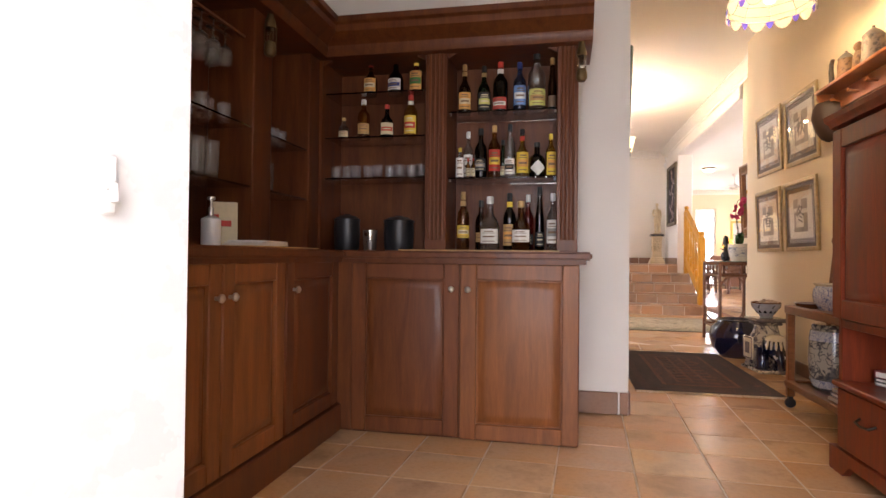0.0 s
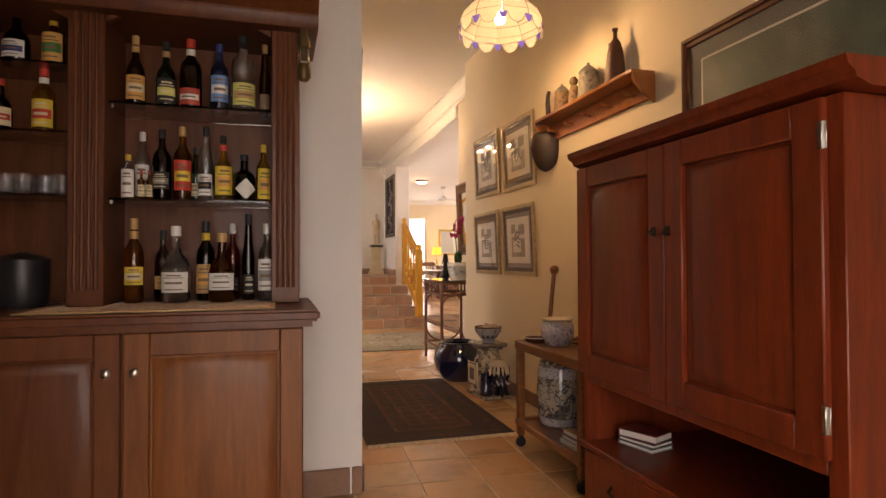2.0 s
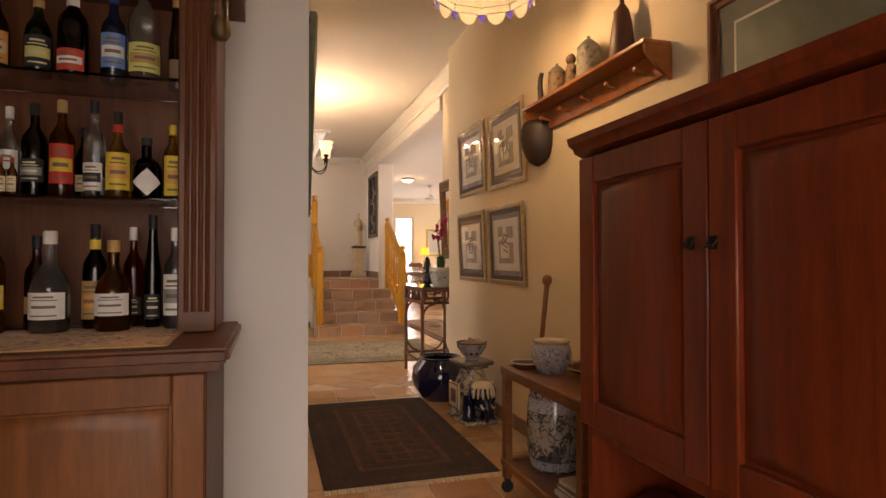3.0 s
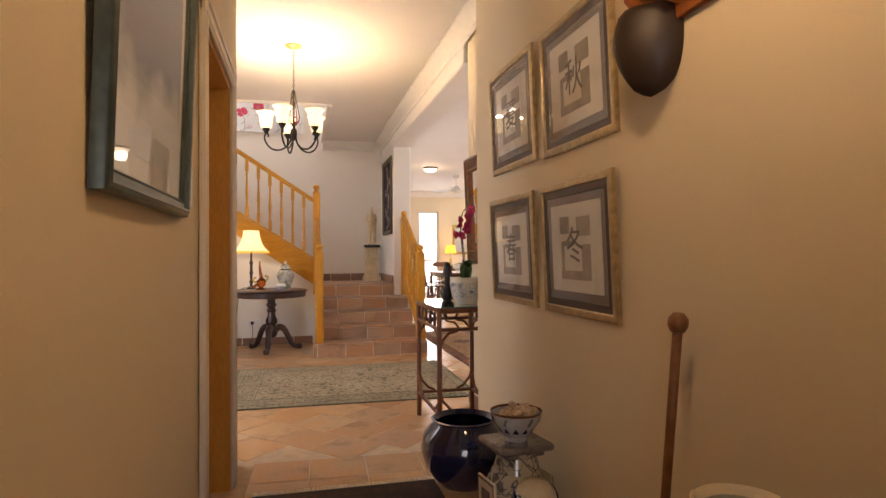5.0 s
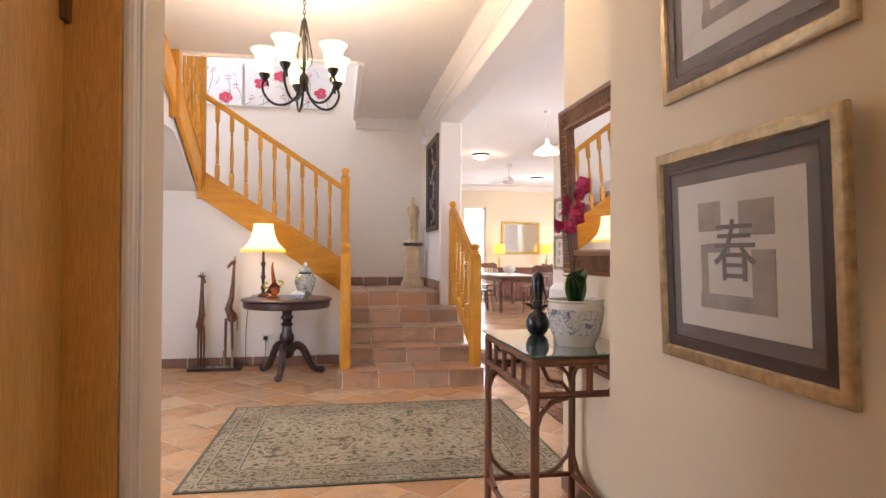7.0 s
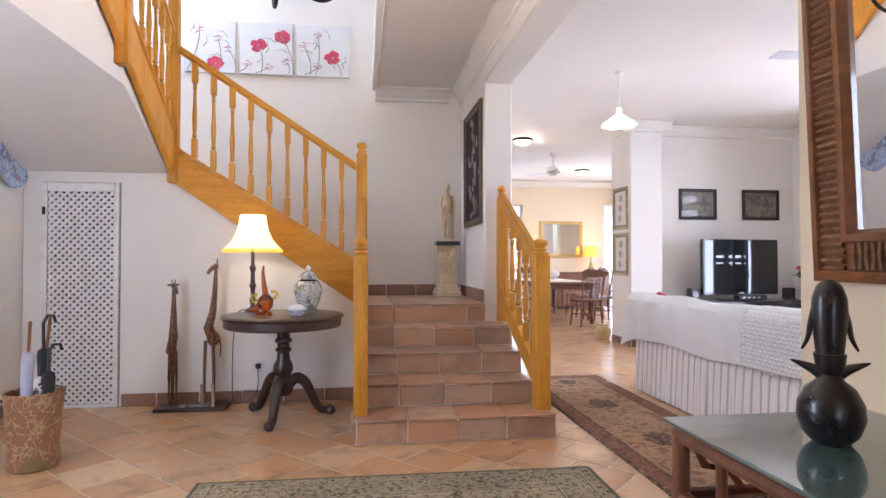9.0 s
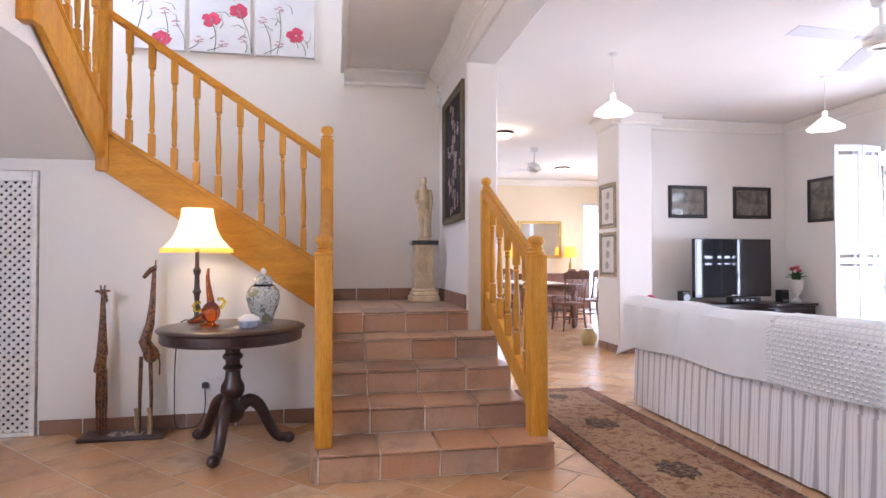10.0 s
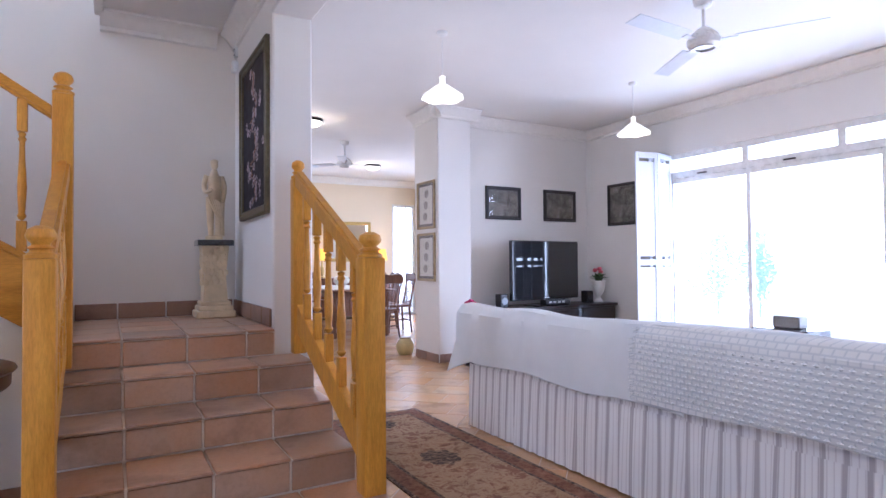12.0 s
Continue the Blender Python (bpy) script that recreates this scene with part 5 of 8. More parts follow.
for z0, z1 in ((0.555, 0.605), (0.125, 0.165)):
    part("shelf_frame", boxes((-0.004, TW + 0.004, -0.006, 0.035, z0, z1), (-0.004, TW + 0.004, TD - 0.035, TD + 0.006, z0, z1), (-0.006, 0.035, 0.035, TD - 0.035, z0, z1), (TW - 0.035, TW + 0.006, 0.035, TD - 0.035, z0, z1), bevel=0.006), M["cart"], tr)
    part("shelf_board", boxes((0.034, TW - 0.034, 0.034, TD - 0.034, z0 + 0.008, z1 - 0.014)), M["cart"], tr)
M["bluewhite"] = scroll("blue_and_white_china", (0.62, 0.62, 0.62), (0.07, 0.11, 0.30), 60, 0.014)
M["bluewhite_big"] = scroll("blue_painted_china", (0.62, 0.61, 0.56), (0.08, 0.12, 0.24), 26, 0.010, patch=0.60)
M["landscape_china"] = scroll("landscape_painted_china", (0.42, 0.40, 0.34), (0.045, 0.05, 0.07), 11, 0.016, patch=0.54)
M["bluedark"] = plain("cobalt_glaze", (0.008, 0.012, 0.05), 0.08, vary=0.3, coat=0.8, bump=0.0)
M["leather_dish"] = plain("brown_glaze", (0.16, 0.06, 0.025), 0.2, vary=0.2, coat=0.5)
T0 = 0.592
M["slate_glaze"] = plain("slate_glaze", (0.15, 0.125, 0.12), 0.2, vary=0.4, scale=18, coat=0.5)
M["cream_glaze"] = plain("cream_glaze", (0.58, 0.50, 0.36), 0.25, vary=0.1, coat=0.4)
t = thing("mortar_pot", "blue and white china pot on the tea trolley", "pot", TR @ pose(0.175, 0.175, T0) @ Matrix.Diagonal((0.96, 0.96, 0.90, 1)))
part("pot", lathe(B(), [(0, 0), (0.062, 0), (0.066, 0.01), (0.090, 0.05), (0.098, 0.09), (0.092, 0.13), (0.078, 0.150), (0.070, 0.150), (0.08, 0.09), (0, 0.02)], 24), M["bluewhite"], t)
part("rim", lathe(B(), [(0.079, 0.149), (0.088, 0.156), (0.091, 0.163), (0.085, 0.166), (0.069, 0.149)], 24), M["cream_glaze"], t, "plain cream rim")
part("lining", lathe(B(), [(0.0695, 0.148), (0.0790, 0.09), (0.055, 0.03), (0, 0.024)], 24), M["cream_glaze"], t, "cream glazed inside")
t = thing("walking_stick", "brown wooden knobbed stick leaning against the wall", "stick", pose(2.465, 4.62, 0.004, -3, 7.6))
part("shaft", tube(B(), [(0, 0, 0.0), (0, 0, 0.98)], 0.011, 10, 0.014), M["cart"], t)
part("knob", lathe(B(), [(0, 0.975), (0.018, 0.977), (0.028, 0.995), (0.027, 1.015), (0.015, 1.03), (0, 1.033)], 14), M["cart"], t)
t = thing("shell_bowl", "brown dish with a pale rim full of shells on the trolley", "bowl", TR @ pose(0.29, 0.32, T0))
part("dish", lathe(B(), [(0, 0), (0.05, 0), (0.11, 0.022), (0.125, 0.034), (0.12, 0.035), (0.10, 0.026), (0, 0.008)], 24), M["leather_dish"], t)
part("rim", lathe(B(), [(0.1195, 0.0345), (0.126, 0.0335), (0.127, 0.038), (0.119, 0.0385)], 24), M["cream_glaze"], t, "pale rim")
M["shell"] = plain("brown_shell", (0.38, 0.20, 0.13), 0.35, vary=0.4, scale=30)
for k in range(7):
    part("shell", blob(B(), (0, 0, 0), (0.034, 0.026, 0.013), k, 0.45), M["shell"], t, at=pose(0.06 * math.cos(k * 0.9), 0.06 * math.sin(k * 0.9), 0.036 + 0.006 * (k % 2), 10 * k, 0, 50 * k))
t = thing("ash_dish", "shallow brown glazed dish with a pale rim on the trolley", "dish", TR @ pose(0.055, 0.10, T0) @ Matrix.Diagonal((1.25, 1.25, 1.0, 1)))
part("dish", lathe(B(), [(0, 0), (0.04, 0), (0.055, 0.03), (0.05, 0.03), (0.038, 0.008), (0, 0.008)], 20), M["leather_dish"], t)
part("rim", lathe(B(), [(0.0505, 0.029), (0.056, 0.029), (0.057, 0.033), (0.051, 0.033)], 20), M["whiteplastic"], t, "pale rim")
# ceramic barrel stool on the lower shelf
t = thing("garden_stool", "blue and white ceramic barrel jar on the trolley shelf", "stool", TR @ pose(0.16, 0.20, 0.152))
part("barrel", lathe(B(), [(0, 0), (0.105, 0), (0.11, 0.01), (0.128, 0.09), (0.132, 0.18), (0.125, 0.28), (0.112, 0.335), (0.116, 0.345), (0.108, 0.36), (0, 0.365)], 28), M["landscape_china"], t)
part("band", lathe(B(), [(0.1125, 0.325), (0.121, 0.325), (0.129, 0.27), (0.1265, 0.27)], 28), M["bluewhite"], t, "blue patterned band")
part("band", lathe(B(), [(0.113, 0.012), (0.1265, 0.055), (0.1235, 0.055)], 28), M["bluewhite"], t, "blue patterned band")
for k in range(3):
    book((0.44, 0.05 + 0.01 * k, 0.152 + 0.021 * k), 0.24, 0.30, 0.019, ("white", "grey", "cream")[k], 2 * k, "pale magazine lying on the trolley shelf", TR, "trolley magazines")

# elephant stool and shell bowl
EL = pose(2.475, 5.56, 0, 0, 0, 8) @ Matrix.Diagonal((0.82, 0.82, 0.89, 1))
M["eleph"] = scroll("painted_elephant_glaze", (0.40, 0.345, 0.26), (0.035, 0.035, 0.055), 8, 0.011, 0.14, 0.6, (0.20, 0.17, 0.16), 0.60)
t = thing("elephant_stool", "glazed ceramic elephant stool in cream and cobalt blue", "stool", EL)
bm = B()
for k in range(1):
    lathe(bm, [(0, 0.10), (0.125, 0.11), (0.155, 0.16), (0.160, 0.22), (0.150, 0.28), (0.120, 0.335), (0.095, 0.36), (0, 0.36)], 28, (0, 0.03, 0))
part("body", bm, M["eleph"], t)
for x in (-0.085, 0.085):
    for y in (-0.09, 0.13):
        part("leg", lathe(B(), [(0, 0.031), (0.062, 0.031), (0.064, 0.045), (0.054, 0.06), (0.052, 0.16), (0.05, 0.22), (0, 0.22)], 14, (x, y, 0)), M["bluedark" if y < 0 else "eleph"], t)
bm = blob(B(), (0, -0.17, 0.22), (0.085, 0.075, 0.10), 4, 0.05, 3)
head = part("head", bm, M["bluedark"], t)
for k in range(7):
    a = math.radians(-90 + 24 * (k - 3))
    bm = B()
    blob(bm, (0, 0, -0.045), (0.013, 0.006, 0.050), k, 0.0)
    part("painted_petal", bm, M["cream_glaze"], head, "cream glazed petal", pose(0.083 * math.cos(a), -0.165 + 0.083 * math.sin(a), 0.30, -14 * math.sin(a) * -1, 14 * math.cos(a) * -1))
part("head_cloth", lathe(B(), [(0.092, 0.285), (0.088, 0.305), (0.060, 0.330), (0, 0.338)], 18, (0, -0.165, 0)), M["cream_glaze"], head, "cream glazed cap")
part("trunk", tube(B(), [(0, -0.22, 0.20), (0, -0.255, 0.14), (0, -0.26, 0.07), (0, -0.25, 0.055), (0.01, -0.21, 0.048)], 0.038, 12, 0.020), M["bluedark"], head)
for s in (-1, 1):
    part("ear", blob(B(), (0, 0, 0), (0.014, 0.06, 0.085), 3, 0.1), M["bluedark"], head, at=pose(s * 0.095, -0.13, 0.22, 0, 0, s * 28))
    part("tusk", tube(B(), [(s * 0.04, -0.22, 0.16), (s * 0.05, -0.27, 0.14), (s * 0.05, -0.30, 0.16)], 0.010, 8, 0.004), M["whiteplastic"], head)
part("saddle", lathe(B(), [(0, 0.33), (0.12, 0.33), (0.10, 0.40), (0.115, 0.43), (0, 0.43)], 20, (0, 0.02, 0)), M["eleph"], t)
for s in (-1, 1):
    part("blanket", boxes((min(s * 0.150, s * 0.168), max(s * 0.150, s * 0.168), -0.06, 0.13, 0.10, 0.30), bevel=0.006), M["cream_glaze"], t, "cream glazed saddle blanket")
    for y0, y1, z0, z1 in ((-0.055, 0.125, 0.105, 0.115), (-0.055, 0.125, 0.285, 0.295), (-0.055, -0.045, 0.115, 0.285), (0.115, 0.125, 0.115, 0.285), (-0.01, 0.08, 0.15, 0.25)):
        part("blanket_line", boxes((min(s * 0.167, s * 0.1695), max(s * 0.167, s * 0.1695), y0, y1, z0, z1)), M["slate_glaze"], t)
part("foot_slab", boxes((-0.155, 0.155, -0.20, 0.21, 0.0, 0.030), bevel=0.010), M["eleph"], t)
part("seat_slab", boxes((-0.11, 0.11, -0.08, 0.13, 0.405, 0.429), bevel=0.008), M["slate_glaze"], t, "grey-brown glazed step")
bm = boxes((-0.15, 0.15, -0.11, 0.17, 0.43, 0.465), bevel=0.012)
part("seat_slab", bm, M["slate_glaze"], t, "square grey-brown glazed seat")
M["bowl_glaze"] = plain("pale_blue_glaze", (0.40, 0.41, 0.44), 0.2, vary=0.18, scale=20, coat=0.5)
BW = EL @ pose(0, 0.02, 0.466)
t = thing("china_bowl", "blue and white china bowl filled with shells", "bowl", BW)
part("bowl", lathe(B(), [(0, 0), (0.055, 0), (0.058, 0.02), (0.075, 0.035), (0.115, 0.085), (0.13, 0.128), (0.124, 0.128), (0.108, 0.088), (0.06, 0.045), (0, 0.04)], 28), M["bowl_glaze"], t)
part("rim", lathe(B(), [(0.1305, 0.128), (0.133, 0.137), (0.127, 0.138), (0.124, 0.128)], 28), M["leather_dish"], t, "brown glazed rim")
for k in range(12):
    a = k * math.pi / 6
    q = [Vector((r_ * math.cos(a + da), r_ * math.sin(a + da), z)) for da, r_, z in ((-0.20, 0.0850, 0.045), (0.20, 0.0850, 0.045), (0.0, 0.1045, 0.072))]
    bm = B()
    bm.faces.new([bm.verts.new(v) for v in q])
    part("painted_petal", bm, M["bluedark"], t, "cobalt painted petal")
    bm = B()
    for j in range(2 if k % 2 else 0):
        tube(bm, [((0.1165 + 0.0006) * math.cos(a + 0.07 * j), 0.1171 * math.sin(a + 0.07 * j), 0.085), (0.1285 * math.cos(a + 0.12 + 0.07 * j), 0.1285 * math.sin(a + 0.12 + 0.07 * j), 0.120)], 0.002, 4)
    if k % 2:
        part("painted_stripe", bm, M["bluedark"], t, "dark painted stripes")
M["shell_pale"] = plain("pale_shells", (0.52, 0.38, 0.25), 0.45, vary=0.45, scale=35)
for k in range(14):
    a, rr = k * 2.4, 0.022 * math.sqrt(k)
    part("shell", blob(B(), (0, 0, 0), (0.032, 0.022, 0.018), k, 0.4), M["shell_pale"], t, at=pose(rr * math.cos(a), rr * math.sin(a), 0.128 - rr * 0.1 + 0.01 * (k % 3), 25 * (k % 4), 15, 67 * k))
# large dark blue jar
single("glazed_jar", lathe(B(), [(0, 0), (0.13, 0), (0.14, 0.012), (0.205, 0.10), (0.228, 0.20), (0.212, 0.29), (0.165, 0.345), (0.160, 0.36), (0.172, 0.372), (0.162, 0.377), (0.145, 0.35), (0.19, 0.28), (0.20, 0.18), (0.12, 0.03), (0, 0.03)], 36), M["bluedark"], "large glossy midnight-blue glazed jar on the floor", "jar", pose(2.43, 6.22, 0) @ Matrix.Diagonal((1, 1, 0.90, 1)))


# ---- rugs ----
def carpet(name, cols, scale, weave=220):
    """Woven wool with a worn floral scatter."""
    n = Nodes(name)
    v = n.coord()
    w = n.add("ShaderNodeTexVoronoi", Scale=scale)
    n.link(v, w.inputs["Vector"])
    f = n.math("ADD", n.math("MULTIPLY", n.noise(v, scale * 1.6, 4, 0.65, 1.6), 0.75), n.math("MULTIPLY", w.outputs["Distance"], 0.3))
    col = n.ramp(f, [(0.34 + 0.32 * k / (len(cols) - 1), c) for k, c in enumerate(cols)])
    worn = n.ramp(n.noise(v, 2.6, 4), [(0.35, (0.70, 0.68, 0.64)), (0.65, (1, 1, 1))])
    n.bump(n.noise(v, weave, 2), 0.5, 0.003)
    return n.set(n.mix(0.8, col, worn, "MULTIPLY"), 0.95, sheen=0.03)


def rug(label, x0, x1, y0, y1, bands, field, fringe=None, rz=0.0, medallions=(), skew=0.0):
    """Bands: (width, material) from the edge inwards; then the field."""
    cx, cy = (x0 + x1) / 2, (y0 + y1) / 2
    t = thing("rug", label, "rug", pose(cx, cy, 0.0005, 0, 0, rz))
    a, b, z = (x1 - x0) / 2, (y1 - y0) / 2, 0.007
    for w, mat in bands:
        bm = boxes((-a, a, -b, -b + w, 0, z), (-a, a, b - w, b, 0, z), (-a, -a + w, -b + w, b - w, 0, z), (a - w, a, -b + w, b - w, 0, z))
        part("border", bm, mat, t)
        a, b, z = a - w, b - w, z + 0.0006
    part("field", boxes((-a, a, -b, b, 0, z)), field, t)
    for mx, my, r, mat in medallions:
        n = 20
        pts = [(mx - cx + r * (1 + 0.16 * math.cos(8 * i * 2 * math.pi / n)) * math.cos(2 * math.pi * i / n) * 0.9, my - cy + r * (1 + 0.16 * math.cos(8 * i * 2 * math.pi / n)) * math.sin(2 * math.pi * i / n) * 1.1) for i in range(n)]
        part("medallion", prism(B(), pts, z - 0.001, z + 0.0008, "z"), mat, t)
    if fringe:
        for s in (-1, 1):
            bm = B()
            k = -(x1 - x0) / 2
            while k < (x1 - x0) / 2:
                q = 0.045 + 0.015 * random.random()
                dx = random.uniform(-0.006, 0.006)
                yy = s * (y1 - y0) / 2
                vs = [bm.verts.new(p) for p in ((k, yy, 0.006), (k + 0.005, yy, 0.006), (k + 0.005 + dx, yy + s * q, 0.003), (k + dx, yy + s * q, 0.003))]
                bm.faces.new(vs)
                k += 0.0055
            part("fringe", bm, fringe, t, "pale cotton fringe")
    return t


M["wool_cream"] = plain("cream_fringe", (0.66, 0.56, 0.40), 0.9)
M["dk_rug"] = carpet("dark_brown_wool", [(0.040, 0.016, 0.011), (0.075, 0.030, 0.018), (0.025, 0.014, 0.012), (0.11, 0.042, 0.022)], 14)
M["dk_rug_field"] = carpet("rust_brown_wool", [(0.055, 0.019, 0.011), (0.14, 0.050, 0.022), (0.075, 0.027, 0.015), (0.19, 0.080, 0.036)], 20)
M["dk_edge"] = carpet("near_black_wool", [(0.02, 0.012, 0.01), (0.05, 0.024, 0.016)], 20)
r = rug("dark brown woven rug with pale fringe on the tiles", 1.37, 2.28, 4.58, 6.28, [(0.05, M["dk_edge"]), (0.05, M["dk_rug"]), (0.10, M["dk_edge"]), (0.03, M["dk_rug_field"]), (0.08, M["dk_rug"])], M["dk_rug_field"], M["wool_cream"])
for j in range(9):
    for i in range(3):
        bm = B()
        solid(bm, -0.12 + 0.095 * i, -0.05 + 0.095 * i, -0.52 + 0.12 * j, -0.44 + 0.12 * j, 0.002, 0.0112)
        part("woven_motif", bm, M["dk_rug"], r)
M["gr_field"] = carpet("sage_green_wool", [(0.05, 0.037, 0.02), (0.20, 0.16, 0.09), (0.48, 0.40, 0.27), (0.34, 0.28, 0.175), (0.10, 0.08, 0.045)], 14)
M["gr_edge"] = carpet("moss_green_wool", [(0.035, 0.026, 0.014), (0.15, 0.12, 0.065), (0.42, 0.35, 0.23), (0.09, 0.072, 0.04)], 22)
M["gr_dark"] = carpet("dark_olive_wool", [(0.07, 0.065, 0.04), (0.13, 0.12, 0.07)], 30)
M["gr_line"] = carpet("pale_sage_wool", [(0.30, 0.28, 0.19), (0.40, 0.36, 0.25)], 30)
rug("sage green oriental rug with patterned border on terracotta tiles", 0.97, 3.08, 7.98, 9.62, [(0.02, M["gr_dark"]), (0.06, M["gr_edge"]), (0.010, M["gr_line"]), (0.008, M["gr_dark"]), (0.16, M["gr_edge"]), (0.010, M["gr_line"]), (0.008, M["gr_dark"])], M["gr_field"], rz=-1.0)
M["bn_field"] = carpet("rust_beige_wool", [(0.17, 0.06, 0.025), (0.33, 0.18, 0.09), (0.44, 0.29, 0.16), (0.24, 0.10, 0.05)], 9)
M["bn_edge"] = carpet("brown_border_wool", [(0.10, 0.03, 0.014), (0.21, 0.075, 0.035), (0.28, 0.14, 0.07)], 26)
M["bn_dark"] = carpet("dark_medallion_wool", [(0.03, 0.018, 0.014), (0.07, 0.035, 0.022), (0.34, 0.22, 0.13)], 38)
rug("rust and beige oriental runner rug with dark medallions", 3.34, 4.16, 8.1, 12.06, [(0.025, M["bn_dark"]), (0.09, M["bn_edge"]), (0.02, M["bn_dark"])], M["bn_field"], medallions=[(3.75, 10.0 + 0.93 * k, 0.125, M["bn_dark"]) for k in (-1, 0, 1)] + [(3.75, 11.75, 0.09, M["bn_dark"])])

# ---- hall things ----
# chandelier
CH = pose(1.55, 8.5, 0)


def rounded(pts, n=4):
    """Points along a smooth curve through pts."""
    p = [Vector(q) for q in pts]
    p = [p[0] * 2 - p[1]] + p + [p[-1] * 2 - p[-2]]
    out = []
    for a, b, c, d in zip(p, p[1:], p[2:], p[3:]):
        for k in range(n):
            t_ = k / n
            out.append(0.5 * (2 * b + (c - a) * t_ + (2 * a - 5 * b + 4 * c - d) * t_ ** 2 + (3 * b - a - 3 * c + d) * t_ ** 3))
    return out + [p[-2]]


ch = thing("chandelier", "bronzed iron chandelier with five glowing frosted glass shades", "chandelier", CH)
part("ceiling_rose", lathe(B(), [(0, 3.018), (0.072, 3.018), (0.070, 3.008), (0.03, 2.995), (0.01, 2.985), (0, 2.985)], 24), M["brass"], ch)
bm = B()
for k in range(13):
    z = 2.985 - 0.027 * k
    pts = [(0.008 * math.cos(a) * (k % 2), 0.008 * math.cos(a) * (1 - k % 2), z - 0.014 + 0.018 * math.sin(a)) for a in [2 * math.pi * i / 10 for i in range(11)]]
    tube(bm, pts, 0.0025, 5)
part("chain", bm, M["iron"], ch)
bm = lathe(B(), [(0, 2.63), (0.010, 2.63), (0.008, 2.55), (0.014, 2.50), (0.008, 2.45), (0.012, 2.30), (0.028, 2.28), (0.030, 2.25), (0.02, 2.22), (0.012, 2.19), (0, 2.185)], 14)
for k in range(5):
    a = 2 * math.pi * k / 5 + 0.2
    tube(bm, [(0.012 * math.cos(a), 0.012 * math.sin(a), 2.32), (0.045 * math.cos(a), 0.045 * math.sin(a), 2.36), (0.05 * math.cos(a), 0.05 * math.sin(a), 2.40), (0.012 * math.cos(a + 0.5), 0.012 * math.sin(a + 0.5), 2.62)], 0.004, 6)
part("stem", bm, M["iron"], ch)
M["frost"] = glow("frosted_lamp_glass", (1.0, 0.80, 0.42), 1.7, (0.8, 0.72, 0.52))
for k in range(5):
    a = 2 * math.pi * k / 5 + 0.55
    u = Vector((math.cos(a), math.sin(a), 0))
    path = [(0.02, 2.24), (0.035, 2.17), (0.09, 2.115), (0.16, 2.105), (0.215, 2.14), (0.245, 2.20), (0.235, 2.245), (0.215, 2.24), (0.215, 2.215)]
    arm = part("arm", tube(B(), rounded([(u.x * r_, u.y * r_, z) for r_, z in path]), 0.0075, 8), M["iron"], ch)
    c = u * 0.232
    part("cup", lathe(B(), [(0, 2.245), (0.012, 2.245), (0.030, 2.275), (0.034, 2.29), (0, 2.29)], 16, (c.x, c.y, 0)), M["iron"], arm)
    sh_ = part("shade", lathe(B(), [(0.028, 2.285), (0.046, 2.30), (0.052, 2.35), (0.058, 2.40), (0.082, 2.43), (0.078, 2.432), (0.054, 2.402), (0.048, 2.35), (0.042, 2.304), (0.026, 2.289)], 20, (c.x, c.y, 0)), M["frost"], arm, "glowing frosted glass bell shade")
    bulb("chandelier_light", (1.55 + c.x, 8.5 + c.y, 2.442), 15.6, (1.0, 0.74, 0.42), 0.028)

# rattan console table
M["rattan_dark"] = M["rattan"]
CT = pose(0, 0, 0)
ct = thing("console_table", "dark rattan console table with a glass top", "table", CT)
X0, X1, Y0, Y1, TZ = 2.435, 2.885, 6.85, 7.545, 0.856
for x in (X0 + 0.02, X1 - 0.02):
    for y in (Y0 + 0.02, Y1 - 0.02):
        bm = lathe(B(), [(0, 0), (0.017, 0), (0.017, 0.2), (0.0185, 0.205), (0.017, 0.21), (0.017, TZ - 0.02), (0, TZ - 0.02)], 10, (x, y, 0))
        part("leg", bm, M["rattan"], ct)


def cane_rail(z, r=0.013):
    for a, b in (((X0 + .02, Y0 + .02), (X1 - .02, Y0 + .02)), ((X0 + .02, Y1 - .02), (X1 - .02, Y1 - .02)), ((X0 + .02, Y0 + .02), (X0 + .02, Y1 - .02)), ((X1 - .02, Y0 + .02), (X1 - .02, Y1 - .02))):
        part("rail", tube(B(), [(*a, z), (*b, z)], r, 8), M["rattan"], ct)


cane_rail(TZ - 0.028, 0.016)
cane_rail(TZ - 0.145, 0.013)
cane_rail(0.17, 0.012)
for x in (X0 + 0.02, X1 - 0.02):
    for k in range(1, 5):
        y = Y0 + 0.02 + (Y1 - Y0 - 0.04) * k / 5
        part("spindle", tube(B(), [(x, y, TZ - 0.145), (x, y, TZ - 0.03)], 0.010, 7), M["rattan"], ct)
    for s, y in ((1, Y0 + 0.02), (-1, Y1 - 0.02)):
        part("bracket", tube(B(), [(x, y, TZ - 0.28), (x, y + s * 0.02, TZ - 0.215), (x, y + s * 0.06, TZ - 0.17), (x, y + s * 0.12, TZ - 0.155)], 0.010, 7), M["rattan"], ct)
        part("bracket", tube(B(), [(x, y, 0.33), (x, y + s * 0.02, 0.26), (x, y + s * 0.07, 0.205), (x, y + s * 0.14, 0.182)], 0.010, 7), M["rattan"], ct)
